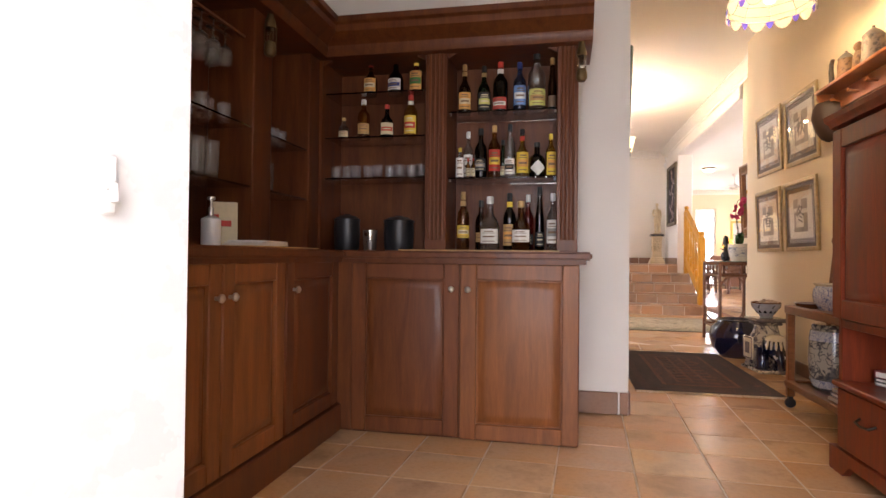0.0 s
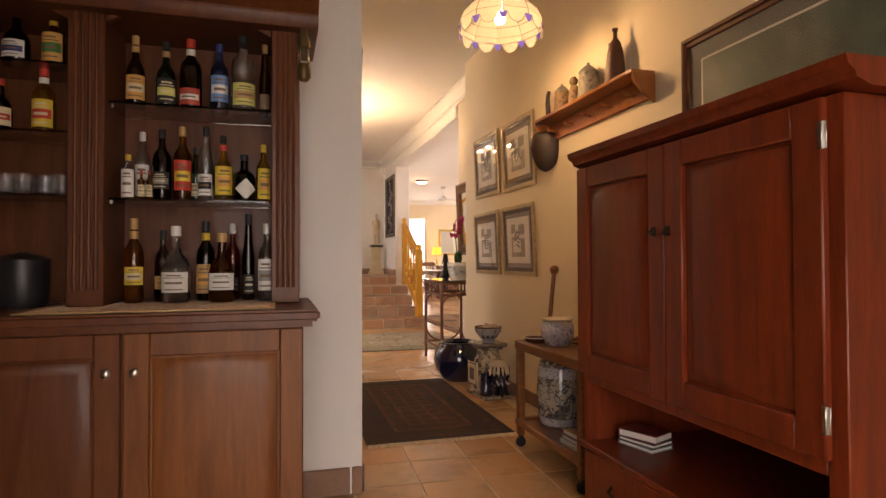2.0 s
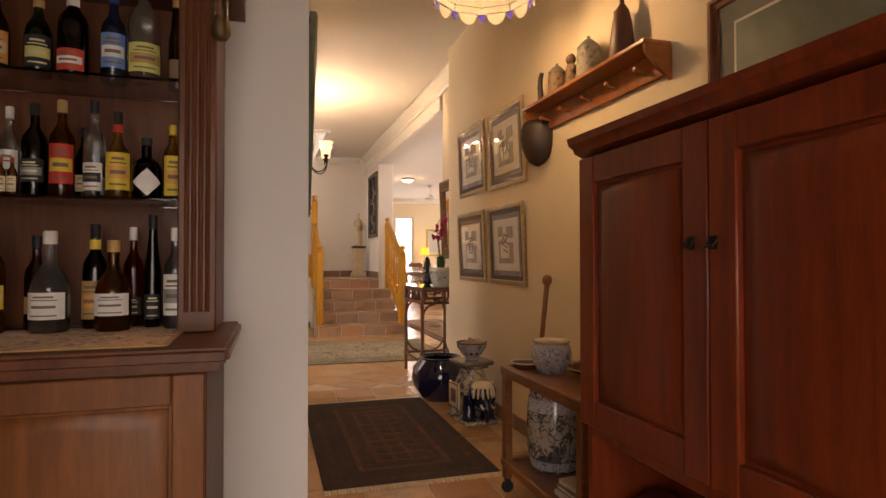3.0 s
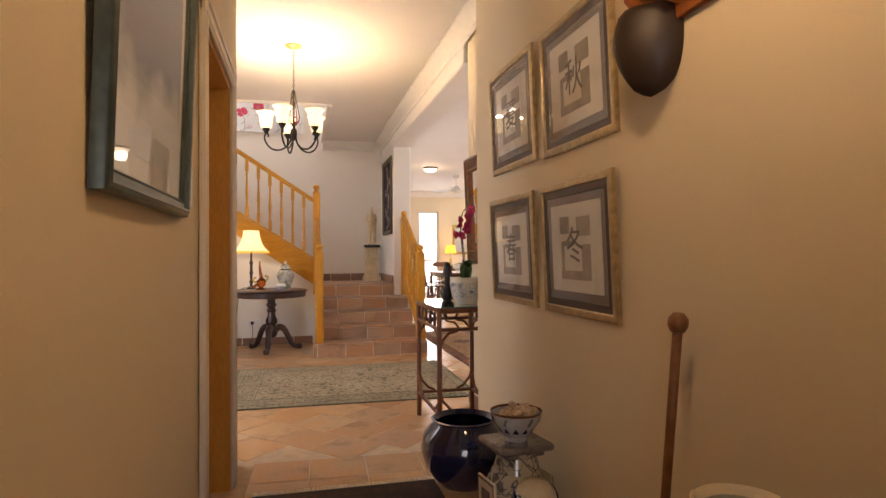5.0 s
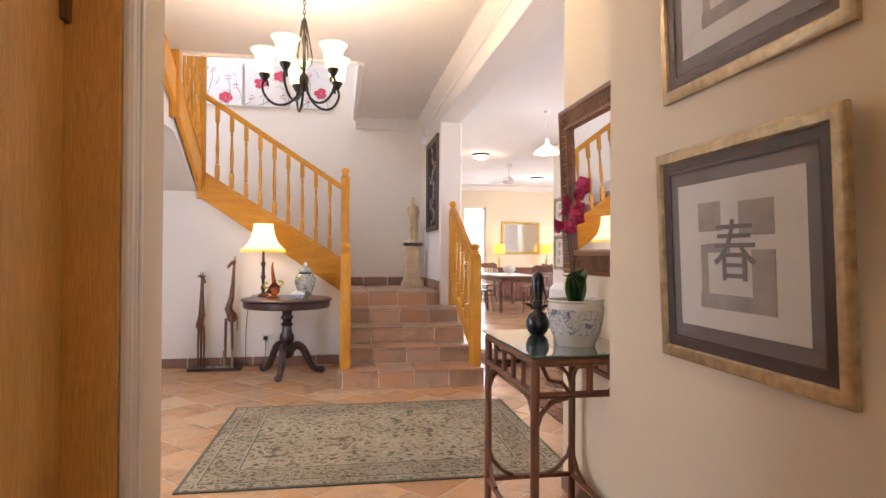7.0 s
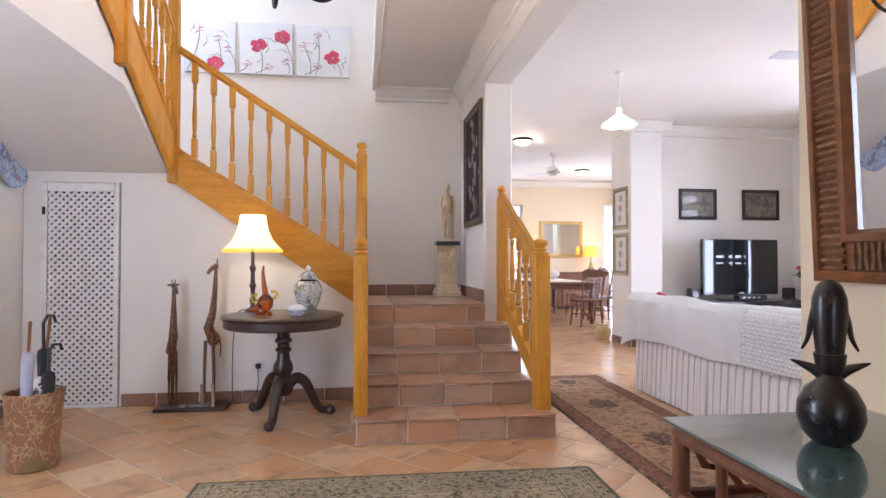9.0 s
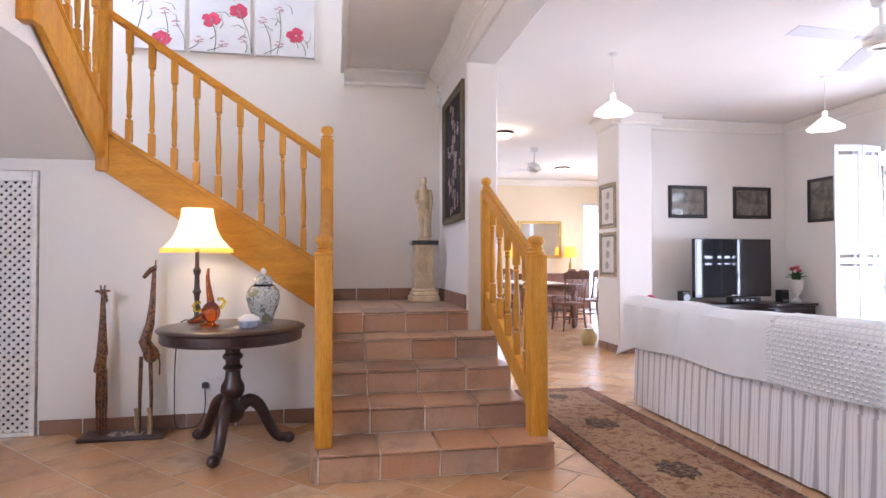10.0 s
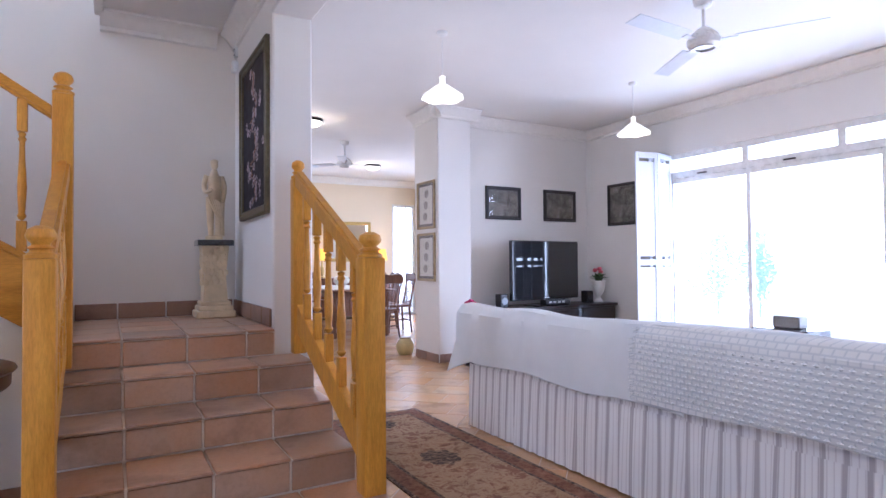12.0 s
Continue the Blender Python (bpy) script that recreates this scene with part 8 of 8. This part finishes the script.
# pictures in the living room
def small_scene(cols, sc):
    def art(t, a, b, y):
        n = Nodes("small_oil_picture")
        v = n.coord()
        n.set(n.ramp(n.noise(v, sc, 5, 0.6, 0.5), [(0.3 + 0.4 * k / (len(cols) - 1), c) for k, c in enumerate(cols)]), 0.5)
        part("print", boxes((-a, a, y - 0.0015, y - 0.0005, -b, b)), n.mat, t)
    return art


DARKSEA = [(0.05, 0.045, 0.04), (0.12, 0.11, 0.09), (0.22, 0.20, 0.16), (0.30, 0.29, 0.26)]
WN = lambda x, z: pose(x, 14.048, z, 0, 0, 0)
for x, w_ in ((6.485, 0.56), (7.445, 0.57)):
    picture("small_picture", "small dark harbour picture in a black frame", w_, 0.43, WN(x, 1.94), M["blackframe"], 0.045, 0.03, None, 0, small_scene(DARKSEA, 6), group="living-room pictures")
picture("small_picture", "small dark harbour picture in a black frame", 0.50, 0.56, pose(7.958, 13.38, 1.93, 0, 0, -90), M["blackframe"], 0.04, 0.03, None, 0, small_scene(DARKSEA, 7), group="living-room pictures")


def shells(t, a, b, y):
    part("paper", boxes((-a, a, y - 0.001, y, -b, b)), M["whitemount"], t)
    for k in range(3):
        part("shell_print", blob(B(), (0.02 * (k - 1), y - 0.002, (k - 1) * b * 0.6), (0.055, 0.0015, 0.05), k, 0.35), M["greywash"], t)


for z in (1.87, 1.24):
    picture("shell_picture", "shell print in a thin silver-gold frame", 0.44, 0.58, pose(5.3665, 14.08, z, 0, 0, -90), M["antique"], 0.03, 0.025, M["greymount"], 0.03, shells, group="shell pictures")

# pendant lamps
M["pendant"] = glow("frosted_pendant_glass", (1.0, 0.88, 0.68), 1.3, (0.8, 0.78, 0.72))
for x, y, wt in ((4.33, 11.87, 7), (6.72, 12.07, 7)):
    t = thing("pendant_lamp", "white frosted glass pendant lamp hung from the ceiling", "lamp", pose(x, y, 0), "pendant lamps")
    part("ceiling_cup", lathe(B(), [(0, 3.018), (0.045, 3.018), (0.04, 2.995), (0.015, 2.985), (0, 2.985)], 16), M["whiteplastic"], t)
    part("cord", tube(B(), [(0, 0, 2.985), (0, 0, 2.66)], 0.004, 6), M["whiteplastic"], t)
    bm = B()
    prof = [(0.022, 2.66), (0.024, 2.60), (0.05, 2.585), (0.165, 2.495), (0.168, 2.482), (0.162, 2.484), (0.05, 2.575), (0.018, 2.59)]
    lathe(bm, prof, 28)
    for v in bm.verts:
        if v.co.z < 2.55:
            v.co.z += 0.006 * math.cos(6 * math.atan2(v.co.y, v.co.x))
    part("shade", bm, M["pendant"], t, "glowing frosted glass shade")
    bulb("pendant_light", (x, y, 2.52), wt, (1.0, 0.82, 0.58), 0.05)


M["fanblade"] = plain("pale_grey_blade", (0.66, 0.68, 0.70), 0.4, vary=0.05)


def ceiling_fan(x, y, zh, r, rot, label):
    t = thing("ceiling_fan", label, "fan", pose(x, y, 0, 0, 0, rot), "ceiling fans")
    part("canopy", lathe(B(), [(0, 3.018), (0.07, 3.018), (0.055, 2.96), (0.015, 2.94), (0, 2.94)], 18), M["whiteplastic"], t)
    part("rod", tube(B(), [(0, 0, 2.95), (0, 0, zh + 0.08)], 0.012, 8), M["whiteplastic"], t)
    part("motor", lathe(B(), [(0, zh + 0.09), (0.03, zh + 0.09), (0.09, zh + 0.04), (0.115, zh), (0.11, zh - 0.035), (0.085, zh - 0.05), (0.06, zh - 0.045), (0, zh - 0.045)], 26), M["gloss_white"], t)
    part("trim_ring", lathe(B(), [(0.066, zh - 0.048), (0.078, zh - 0.048), (0.074, zh - 0.058), (0.068, zh - 0.056)], 26), M["steel"], t, "grey trim ring")
    for k in range(3):
        bm = B()
        for x0, x1, w_ in ((0.10, 0.22, 0.022),):
            solid(bm, x0, x1, -w_, w_, zh - 0.012, zh - 0.006, bevel=0.001)
        solid(bm, 0.20, r, -0.062, 0.062, zh - 0.006, zh + 0.0, bevel=0.002)
        for v in bm.verts:
            v.co.z += 0.14 * v.co.y * (1 if v.co.x > 0.2 else 0)
        part("blade", bm, M["fanblade"], t, at=pose(0, 0, 0, 0, 0, 120 * k))


ceiling_fan(5.65, 10.47, 2.72, 0.74, 62, "white three-bladed ceiling fan over the living room")
ceiling_fan(5.11, 16.2, 2.69, 0.60, 5, "white three-bladed ceiling fan over the dining room")
M["dome"] = glow("lit_ceiling_dome", (1.0, 0.86, 0.62), 3.0)
for x, y in ((4.26, 15.12), (6.33, 18.0)):
    t = thing("ceiling_light", "round flush ceiling light with a dark rim", "lamp", pose(x, y, 0), "flush ceiling lights")
    part("rim", lathe(B(), [(0, 3.018), (0.15, 3.018), (0.155, 3.0), (0.14, 2.985), (0, 2.985)], 26), M["iron"], t)
    part("dome", lathe(B(), [(0.138, 2.985), (0.12, 2.955), (0.07, 2.93), (0, 2.925)], 26), M["dome"], t, "glowing glass dome")
    bulb("flush_light", (x, y, 2.86), 10, (1.0, 0.78, 0.48), 0.1)

# sliding glass doors with top lights
gd2 = thing("window_1", "white framed sliding glass doors with top lights", "window", pose(8.0, 0, 0))
tagged(gd2, kind="structure")
F = 0.045
part("window_frame", boxes((0, 0.08, 8.2, 12.75, 2.40, 2.46), (0, 0.08, 8.2, 12.75, 2.17, 2.25), (0, 0.08, 8.2, 8.26, 0, 2.40), (0, 0.08, 12.69, 12.75, 0, 2.40), (0, 0.08, 8.26, 12.69, 0.0, 0.03)), M["gloss_white"], gd2)
for y in (9.72, 10.72, 11.68):
    part("top_mullion", boxes((0.005, 0.075, y - 0.035, y + 0.035, 2.25, 2.40)), M["gloss_white"], gd2)
for k, (y0, y1) in enumerate(((11.63, 12.69), (10.35, 11.68), (9.3, 10.40), (8.26, 9.35))):
    x0 = 0.01 if k % 2 else 0.042
    s = part("sash", boxes((x0, x0 + 0.03, y0, y0 + 0.05, 0.03, 2.17), (x0, x0 + 0.03, y1 - 0.05, y1, 0.03, 2.17), (x0, x0 + 0.03, y0 + 0.05, y1 - 0.05, 2.11, 2.17), (x0, x0 + 0.03, y0 + 0.05, y1 - 0.05, 0.03, 0.10), bevel=0.003), M["gloss_white"], gd2)
    p = part("pane", boxes((x0 + 0.012, x0 + 0.016, y0 + 0.05, y1 - 0.05, 0.10, 2.11)), M["pane"], s, "clear glass pane")
    p.visible_shadow = False
for y0, y1 in ((8.26, 9.685), (9.755, 10.685), (10.755, 11.645), (11.715, 12.69)):
    p = part("pane", boxes((0.04, 0.044, y0, y1, 2.25, 2.40)), M["pane"], gd2, "clear top light")
    p.visible_shadow = False
    part("stay", boxes((-0.02, 0.0, (y0 + y1) / 2 - 0.06, (y0 + y1) / 2 + 0.06, 2.185, 2.20), bevel=0.003), M["iron"], gd2, "dark window stay")
# folded shutters
M["shutter"] = plain("white_shutter_paint", (0.68, 0.70, 0.75), 0.4, vary=0.04)
for k, rz in enumerate((190, 168, 180)):
    t = thing("shutter", "white louvred folding shutter panel beside the glass doors", "shutter", pose((7.945, 7.640, 7.945)[k], (12.60, 12.545, 12.68)[k], 0.03, 0, 0, rz), "folding shutters")
    w_, h_ = 0.305, 2.42
    part("frame", boxes((0, 0.045, -0.014, 0.014, 0, h_), (w_ - 0.045, w_, -0.014, 0.014, 0, h_), (0.045, w_ - 0.045, -0.014, 0.014, 0, 0.09), (0.045, w_ - 0.045, -0.014, 0.014, h_ - 0.07, h_), (0.045, w_ - 0.045, -0.014, 0.014, h_ * 0.45, h_ * 0.45 + 0.07), bevel=0.003), M["shutter"], t)
    for j in range(50):
        z = 0.12 + 0.046 * j
        if z > h_ - 0.10 or abs(z - h_ * 0.45 - 0.035) < 0.06:
            continue
        part("slat", box_of(0.045, w_ - 0.045, -0.027, 0.027, -0.004, 0.004), M["shutter"], t, at=pose(0, 0, z, 82))
    for z in (0.25, 0.9, 1.5, 2.15):
        part("hinge", boxes((-0.008, 0.012, -0.018, 0.018, z - 0.04, z + 0.04)), M["steel"], t, "steel hinge")

# a small dark case on the sill and the view outside
t = thing("radio", "small grey box standing by the glass doors", "radio", pose(7.4, 10.9, 0))
part("stand", boxes((-0.2, 0.2, -0.25, 0.25, 0, 0.55), bevel=0.01), M["darkwood"], t)
part("body", box_of(-0.07, 0.07, -0.12, 0.12, 0.5505, 0.66, bevel=0.01), PAPER["grey"], t)
bm = B()
solid(bm, 8.12, 30, -10, 34, -0.3, -0.06)
structure("terrace", bm, plain("pale_paving", (0.62, 0.58, 0.52), 0.8), "pale sunlit paving outside", "ground")
structure("garden_ground", boxes((-40, 8.12, 20.05, 60, -0.3, -0.06), (-40, 8.12, -40, 0.2, -0.3, -0.06), (-40, -1.3, 0.2, 20.05, -0.3, -0.06), (30, 60, -40, 60, -0.3, -0.06)), plain("pale_paving_far", (0.55, 0.55, 0.45), 0.9), "pale garden ground around the house", "ground")
M["haze"] = glow("bright_hazy_sky", (0.93, 0.97, 1.0), 3.2, (0.8, 0.8, 0.8))
structure("backdrop_east", boxes((16.0, 16.1, -6, 30, -1, 12)), M["haze"], "bright hazy sky beyond the terrace", "backdrop")
structure("backdrop_north", boxes((-2, 12, 25.0, 25.1, -1, 9)), M["haze"], "bright hazy sky beyond the dining windows", "backdrop")
structure("backdrop_south", boxes((-4, 5, -5.1, -5.0, -1, 8)), M["haze"], "bright hazy sky outside the entrance", "backdrop")
# glare and haze are put into this near-white green, trunk and leaves alike
M["shrub"] = leaded((0.72, 0.84, 0.78), "haze_paled_leaf")


def shrub(x, y, h, r, seed, label):
    """A garden shrub: stem, limbs and a loose crown of leaves down to the ground."""
    random.seed(seed)
    t = thing("shrub", label, "plant", pose(x, y, -0.06), "garden shrubs")
    bm = tube(B(), [(0, 0, 0), (0.03, 0, h * 0.5), (0, 0.04, h * 0.75)], 0.025, 8, 0.010)
    for k in range(7):
        a = k * 2.4
        tube(bm, [(0.02, 0, h * 0.3 + 0.05 * k), (r * 0.6 * math.cos(a), r * 0.6 * math.sin(a), h * 0.5 + 0.06 * k)], 0.010, 6, 0.004)
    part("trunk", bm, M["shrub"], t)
    bm = B()
    for k in range(1100):
        a, b = random.uniform(0, 6.283), random.random() ** 0.6
        c = Vector((r * b * math.cos(a), r * b * math.sin(a), h * 0.55 + random.uniform(-0.45, 0.45) * h * math.sqrt(max(0, 1 - b * b * 0.8))))
        c += Vector((noise.noise(c * 1.6), noise.noise(c * 1.6 + Vector((5, 0, 0))), 0)) * 0.30
        u = Vector((random.uniform(-1, 1), random.uniform(-1, 1), random.uniform(-0.6, 0.6))).normalized() * 0.10
        w = u.orthogonal().normalized() * 0.035
        bm.faces.new([bm.verts.new(c + p) for p in (Vector(), u * 0.5 + w, u, u * 0.5 - w)])
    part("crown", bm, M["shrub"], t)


shrub(14.2, 16.35, 2.0, 0.60, 1, "leafy garden shrub with haze put into its pale colour")
shrub(14.2, 15.35, 2.0, 0.30, 2, "slim garden shrub with haze put into its pale colour")

# ---- dining room ----
picture("dining_mirror", "wide wall mirror in a gilt frame", 1.06, 0.86, pose(6.50, 19.797, 1.64), M["gilt"], 0.07, 0.04, None, 0, lambda t, a, b, y: part("mirror_glass", boxes((-a, a, y - 0.004, y - 0.001, -b, b)), M["mirror"], t), False, "mirror")
sb = thing("sideboard", "dark wooden sideboard under the dining mirror", "sideboard", pose(5.75, 19.30, 0))
part("body", boxes((0, 1.75, 0.0, 0.48, 0.08, 0.84), bevel=0.006), M["chairwood"], sb)
part("top", box_of(-0.03, 1.78, -0.03, 0.49, 0.8405, 0.87, bevel=0.008), M["chairwood"], sb)
for k in range(3):
    part("door", box_of(0.03 + 0.57 * k, 0.58 + 0.57 * k, -0.018, -0.001, 0.12, 0.80, bevel=0.006), M["chairwood"], sb)
for x in (5.83, 7.13):
    t = thing("table_lamp", "lit yellow-shaded lamp on the dining sideboard", "lamp", pose(x, 19.5, 0.8705), "dining lamps")
    part("base", lathe(B(), [(0, 0), (0.07, 0), (0.07, 0.02), (0.03, 0.04), (0.045, 0.12), (0.05, 0.18), (0.02, 0.25), (0.01, 0.40), (0, 0.40)], 16), M["brass"], t)
    part("shade", lathe(B(), [(0.16, 0.36), (0.13, 0.60), (0.127, 0.60), (0.157, 0.36)], 24), M["shade_yellow"], t, "glowing yellow shade")
    bulb("dining_lamp_light", (x, 19.5, 1.40), 5, (1.0, 0.66, 0.22), 0.05)
dt = thing("dining_table", "long dark dining table with turned legs", "table", pose(5.5, 17.6, 0))
part("tabletop", box_of(-0.55, 0.55, -1.2, 1.2, 0.715, 0.755, bevel=0.01), M["chairwood"], dt)
part("apron", boxes((-0.46, 0.46, -1.1, 1.1, 0.63, 0.7145)), M["chairwood"], dt)
for x in (-0.44, 0.44):
    for y in (-1.05, 1.05):
        part("leg", lathe(B(), [(0, 0), (0.035, 0), (0.045, 0.08), (0.03, 0.14), (0.05, 0.30), (0.055, 0.45), (0.035, 0.55), (0.05, 0.60), (0.05, 0.63), (0, 0.63)], 12, (x, y, 0)), M["chairwood"], dt)
t = thing("table_cloth", "white lace runner on the dining table", "cloth", pose(5.5, 17.6, 0.7552))
part("runner", box_of(-0.42, 0.42, -0.9, 0.9, 0, 0.004), PAPER["white"], t)
t = thing("tureen", "white china tureen on the dining table", "tureen", pose(5.45, 17.3, 0.7595))
part("bowl", lathe(B(), [(0, 0), (0.07, 0), (0.05, 0.03), (0.13, 0.09), (0.14, 0.14), (0, 0.14)], 20), PAPER["white"], t)
part("lid", lathe(B(), [(0, 0.141), (0.14, 0.141), (0.10, 0.19), (0.02, 0.21), (0.025, 0.235), (0, 0.24)], 20), PAPER["white"], t)

dc = thing("dining_chair", "brown wooden spindle-back dining chair", "chair", pose(4.72, 16.9, 0, 0, 0, -90), "chairs round the dining table")
part("seat", box_of(-0.22, 0.22, -0.21, 0.21, 0.43, 0.465, bevel=0.014, seg=2), M["chairwood"], dc)
for x in (-0.18, 0.18):
    for y in (-0.17, 0.17):
        part("leg", tube(B(), [(x * 1.15, y * 1.2, 0), (x * 1.05, y * 1.1, 0.2), (x, y, 0.44)], 0.015, 8, 0.02), M["chairwood"], dc)
for y in (-0.17, 0.17):
    part("stretcher", tube(B(), [(-0.195, y * 1.1, 0.2), (0.195, y * 1.1, 0.2)], 0.010, 7), M["chairwood"], dc)
part("stretcher", tube(B(), [(0, -0.185, 0.2), (0, 0.185, 0.2)], 0.010, 7), M["chairwood"], dc)
for k in range(7):
    x = -0.18 + 0.06 * k
    part("spindle", tube(B(), [(x * 0.95, -0.19, 0.46), (x * 1.05, -0.235, 0.70), (x * 1.12, -0.27, 0.90)], 0.008 if 0 < k < 6 else 0.014, 7), M["chairwood"], dc)
bm = prism(B(), [(-0.23, 0.86), (0.23, 0.86), (0.24, 0.95), (0.14, 1.0), (0, 0.985), (-0.14, 1.0), (-0.24, 0.95)], -0.29, -0.262, "y")
part("crest_rail", bm, M["chairwood"], dc)
for x, y, rz in ((4.72, 17.5, -90), (4.72, 18.1, -90), (6.28, 16.9, 90), (6.28, 17.5, 90), (6.28, 18.1, 90), (5.72, 16.25, 0), (5.5, 19.0, 180)):
    copy_thing(dc, pose(x, y, 0, 0, 0, rz + random.uniform(-6, 6)))
for nm, rows, lab in (("window_2", ((4.95, 5.0, 19.84, 19.90, 0, 2.45), (5.50, 5.55, 19.84, 19.90, 0, 2.45), (5.0, 5.5, 19.84, 19.90, 2.40, 2.45), (5.0, 5.5, 19.84, 19.90, 0, 0.05), (5.0, 5.5, 19.845, 19.895, 1.0, 1.05)), "tall white framed dining-room window"), ("window_4", ((7.56, 7.62, 19.84, 19.90, 0, 2.5), (8.10, 8.16, 19.84, 19.90, 0, 2.5), (7.62, 8.10, 19.84, 19.90, 2.44, 2.5), (7.62, 8.10, 19.84, 19.90, 0, 0.05), (7.72, 7.735, 19.85, 19.89, 0.05, 2.44), (7.83, 7.845, 19.85, 19.89, 0.05, 2.44), (7.94, 7.955, 19.85, 19.89, 0.05, 2.44)), "tall white framed window beside the dining lamp"), ("window_3", ((8.40, 8.46, 16.5, 16.56, 0, 2.4), (8.40, 8.46, 18.64, 18.7, 0, 2.4), (8.40, 8.46, 16.56, 18.64, 2.34, 2.4), (8.40, 8.46, 17.57, 17.63, 0, 2.34)), "white framed dining-room glass door")):
    t = thing(nm, lab, "window")
    tagged(t, kind="structure")
    part("window_frame", boxes(*rows), M["gloss_white"], t)
single("stone_jar", lathe(B(), [(0, 0), (0.12, 0), (0.16, 0.08), (0.17, 0.18), (0.12, 0.27), (0.10, 0.29), (0.11, 0.31), (0, 0.31)], 22), plain("yellow_stoneware", (0.55, 0.42, 0.18), 0.4), "pale yellow stoneware jar on the floor", "jar", pose(5.33, 14.62, 0) @ Matrix.Scale(0.7, 4))

# ---- floor tiles ----
def tiled(parent, keep, size, rot, origin, near, mat, bond=0.0):
    """Square tiles over the area that keep() accepts; the near ones as pieces, the rest joined."""
    g = 0.007
    c, s = math.cos(radians(rot)), math.sin(radians(rot))
    key = mesh_of("tile", box_of(-(size - g) / 2, (size - g) / 2, -(size - g) / 2, (size - g) / 2, -0.012, 0.0, bevel=0.0025), M[mat])
    rest = B()
    count = 0
    for i in range(-70, 71):
        for j in range(-70, 71):
            u, v = (i + 0.5 + bond * (j % 2)) * size, (j + 0.5) * size
            x, y = origin[0] + c * u - s * v, origin[1] + s * u + c * v
            if not keep(x, y):
                continue
            if near(x, y) and count < 300:
                ob = new("tile", key)
                ob.parent = parent
                ob.matrix_basis = pose(x, y, random.uniform(-0.0006, 0.0002), 0, 0, rot + 90 * random.randrange(4))
                count += 1
            else:
                h = (size - g) / 2
                vs = [rest.verts.new((x + c * a - s * b, y + s * a + c * b, z)) for z in (-0.012, 0.0) for a, b in ((-h, -h), (h, -h), (h, h), (-h, h))]
                rest.faces.new(vs[4:8])
                for k in range(4):
                    rest.faces.new((vs[k], vs[(k + 1) % 4], vs[4 + (k + 1) % 4], vs[4 + k]))
    ob = part("tiles_beyond", rest, M["tile_far"], parent)
    tagged(ob, kind="stuff")


random.seed(77)
fl1 = thing("floor_bar", "square terracotta floor tiles of bar and corridor", "floor")
tagged(fl1, kind="structure")
tiled(fl1, lambda x, y: -1.05 < x < 2.66 and 0.1 < y < 6.75 and (x > 1.2 or y < 3.93), 0.312, -2.5, (0.868, 3.054), lambda x, y: y > 1.2 and x > -0.5, "tile")
fl2 = thing("floor_hall", "terracotta floor tiles laid diagonally in hall and living room", "floor")
tagged(fl2, kind="structure")
tiled(fl2, lambda x, y: (-0.80 < x < 8.3 and 6.85 < y < 19.9 and not (y > 11.45 and x < 3.05)) or (2.95 < x < 8.1 and 5.1 < y <= 6.85), 0.33, -46.0, (1.234, 10.213), lambda x, y: 6.9 < y < 11.4 and -0.8 < x < 4.2, "tile", 0.5)
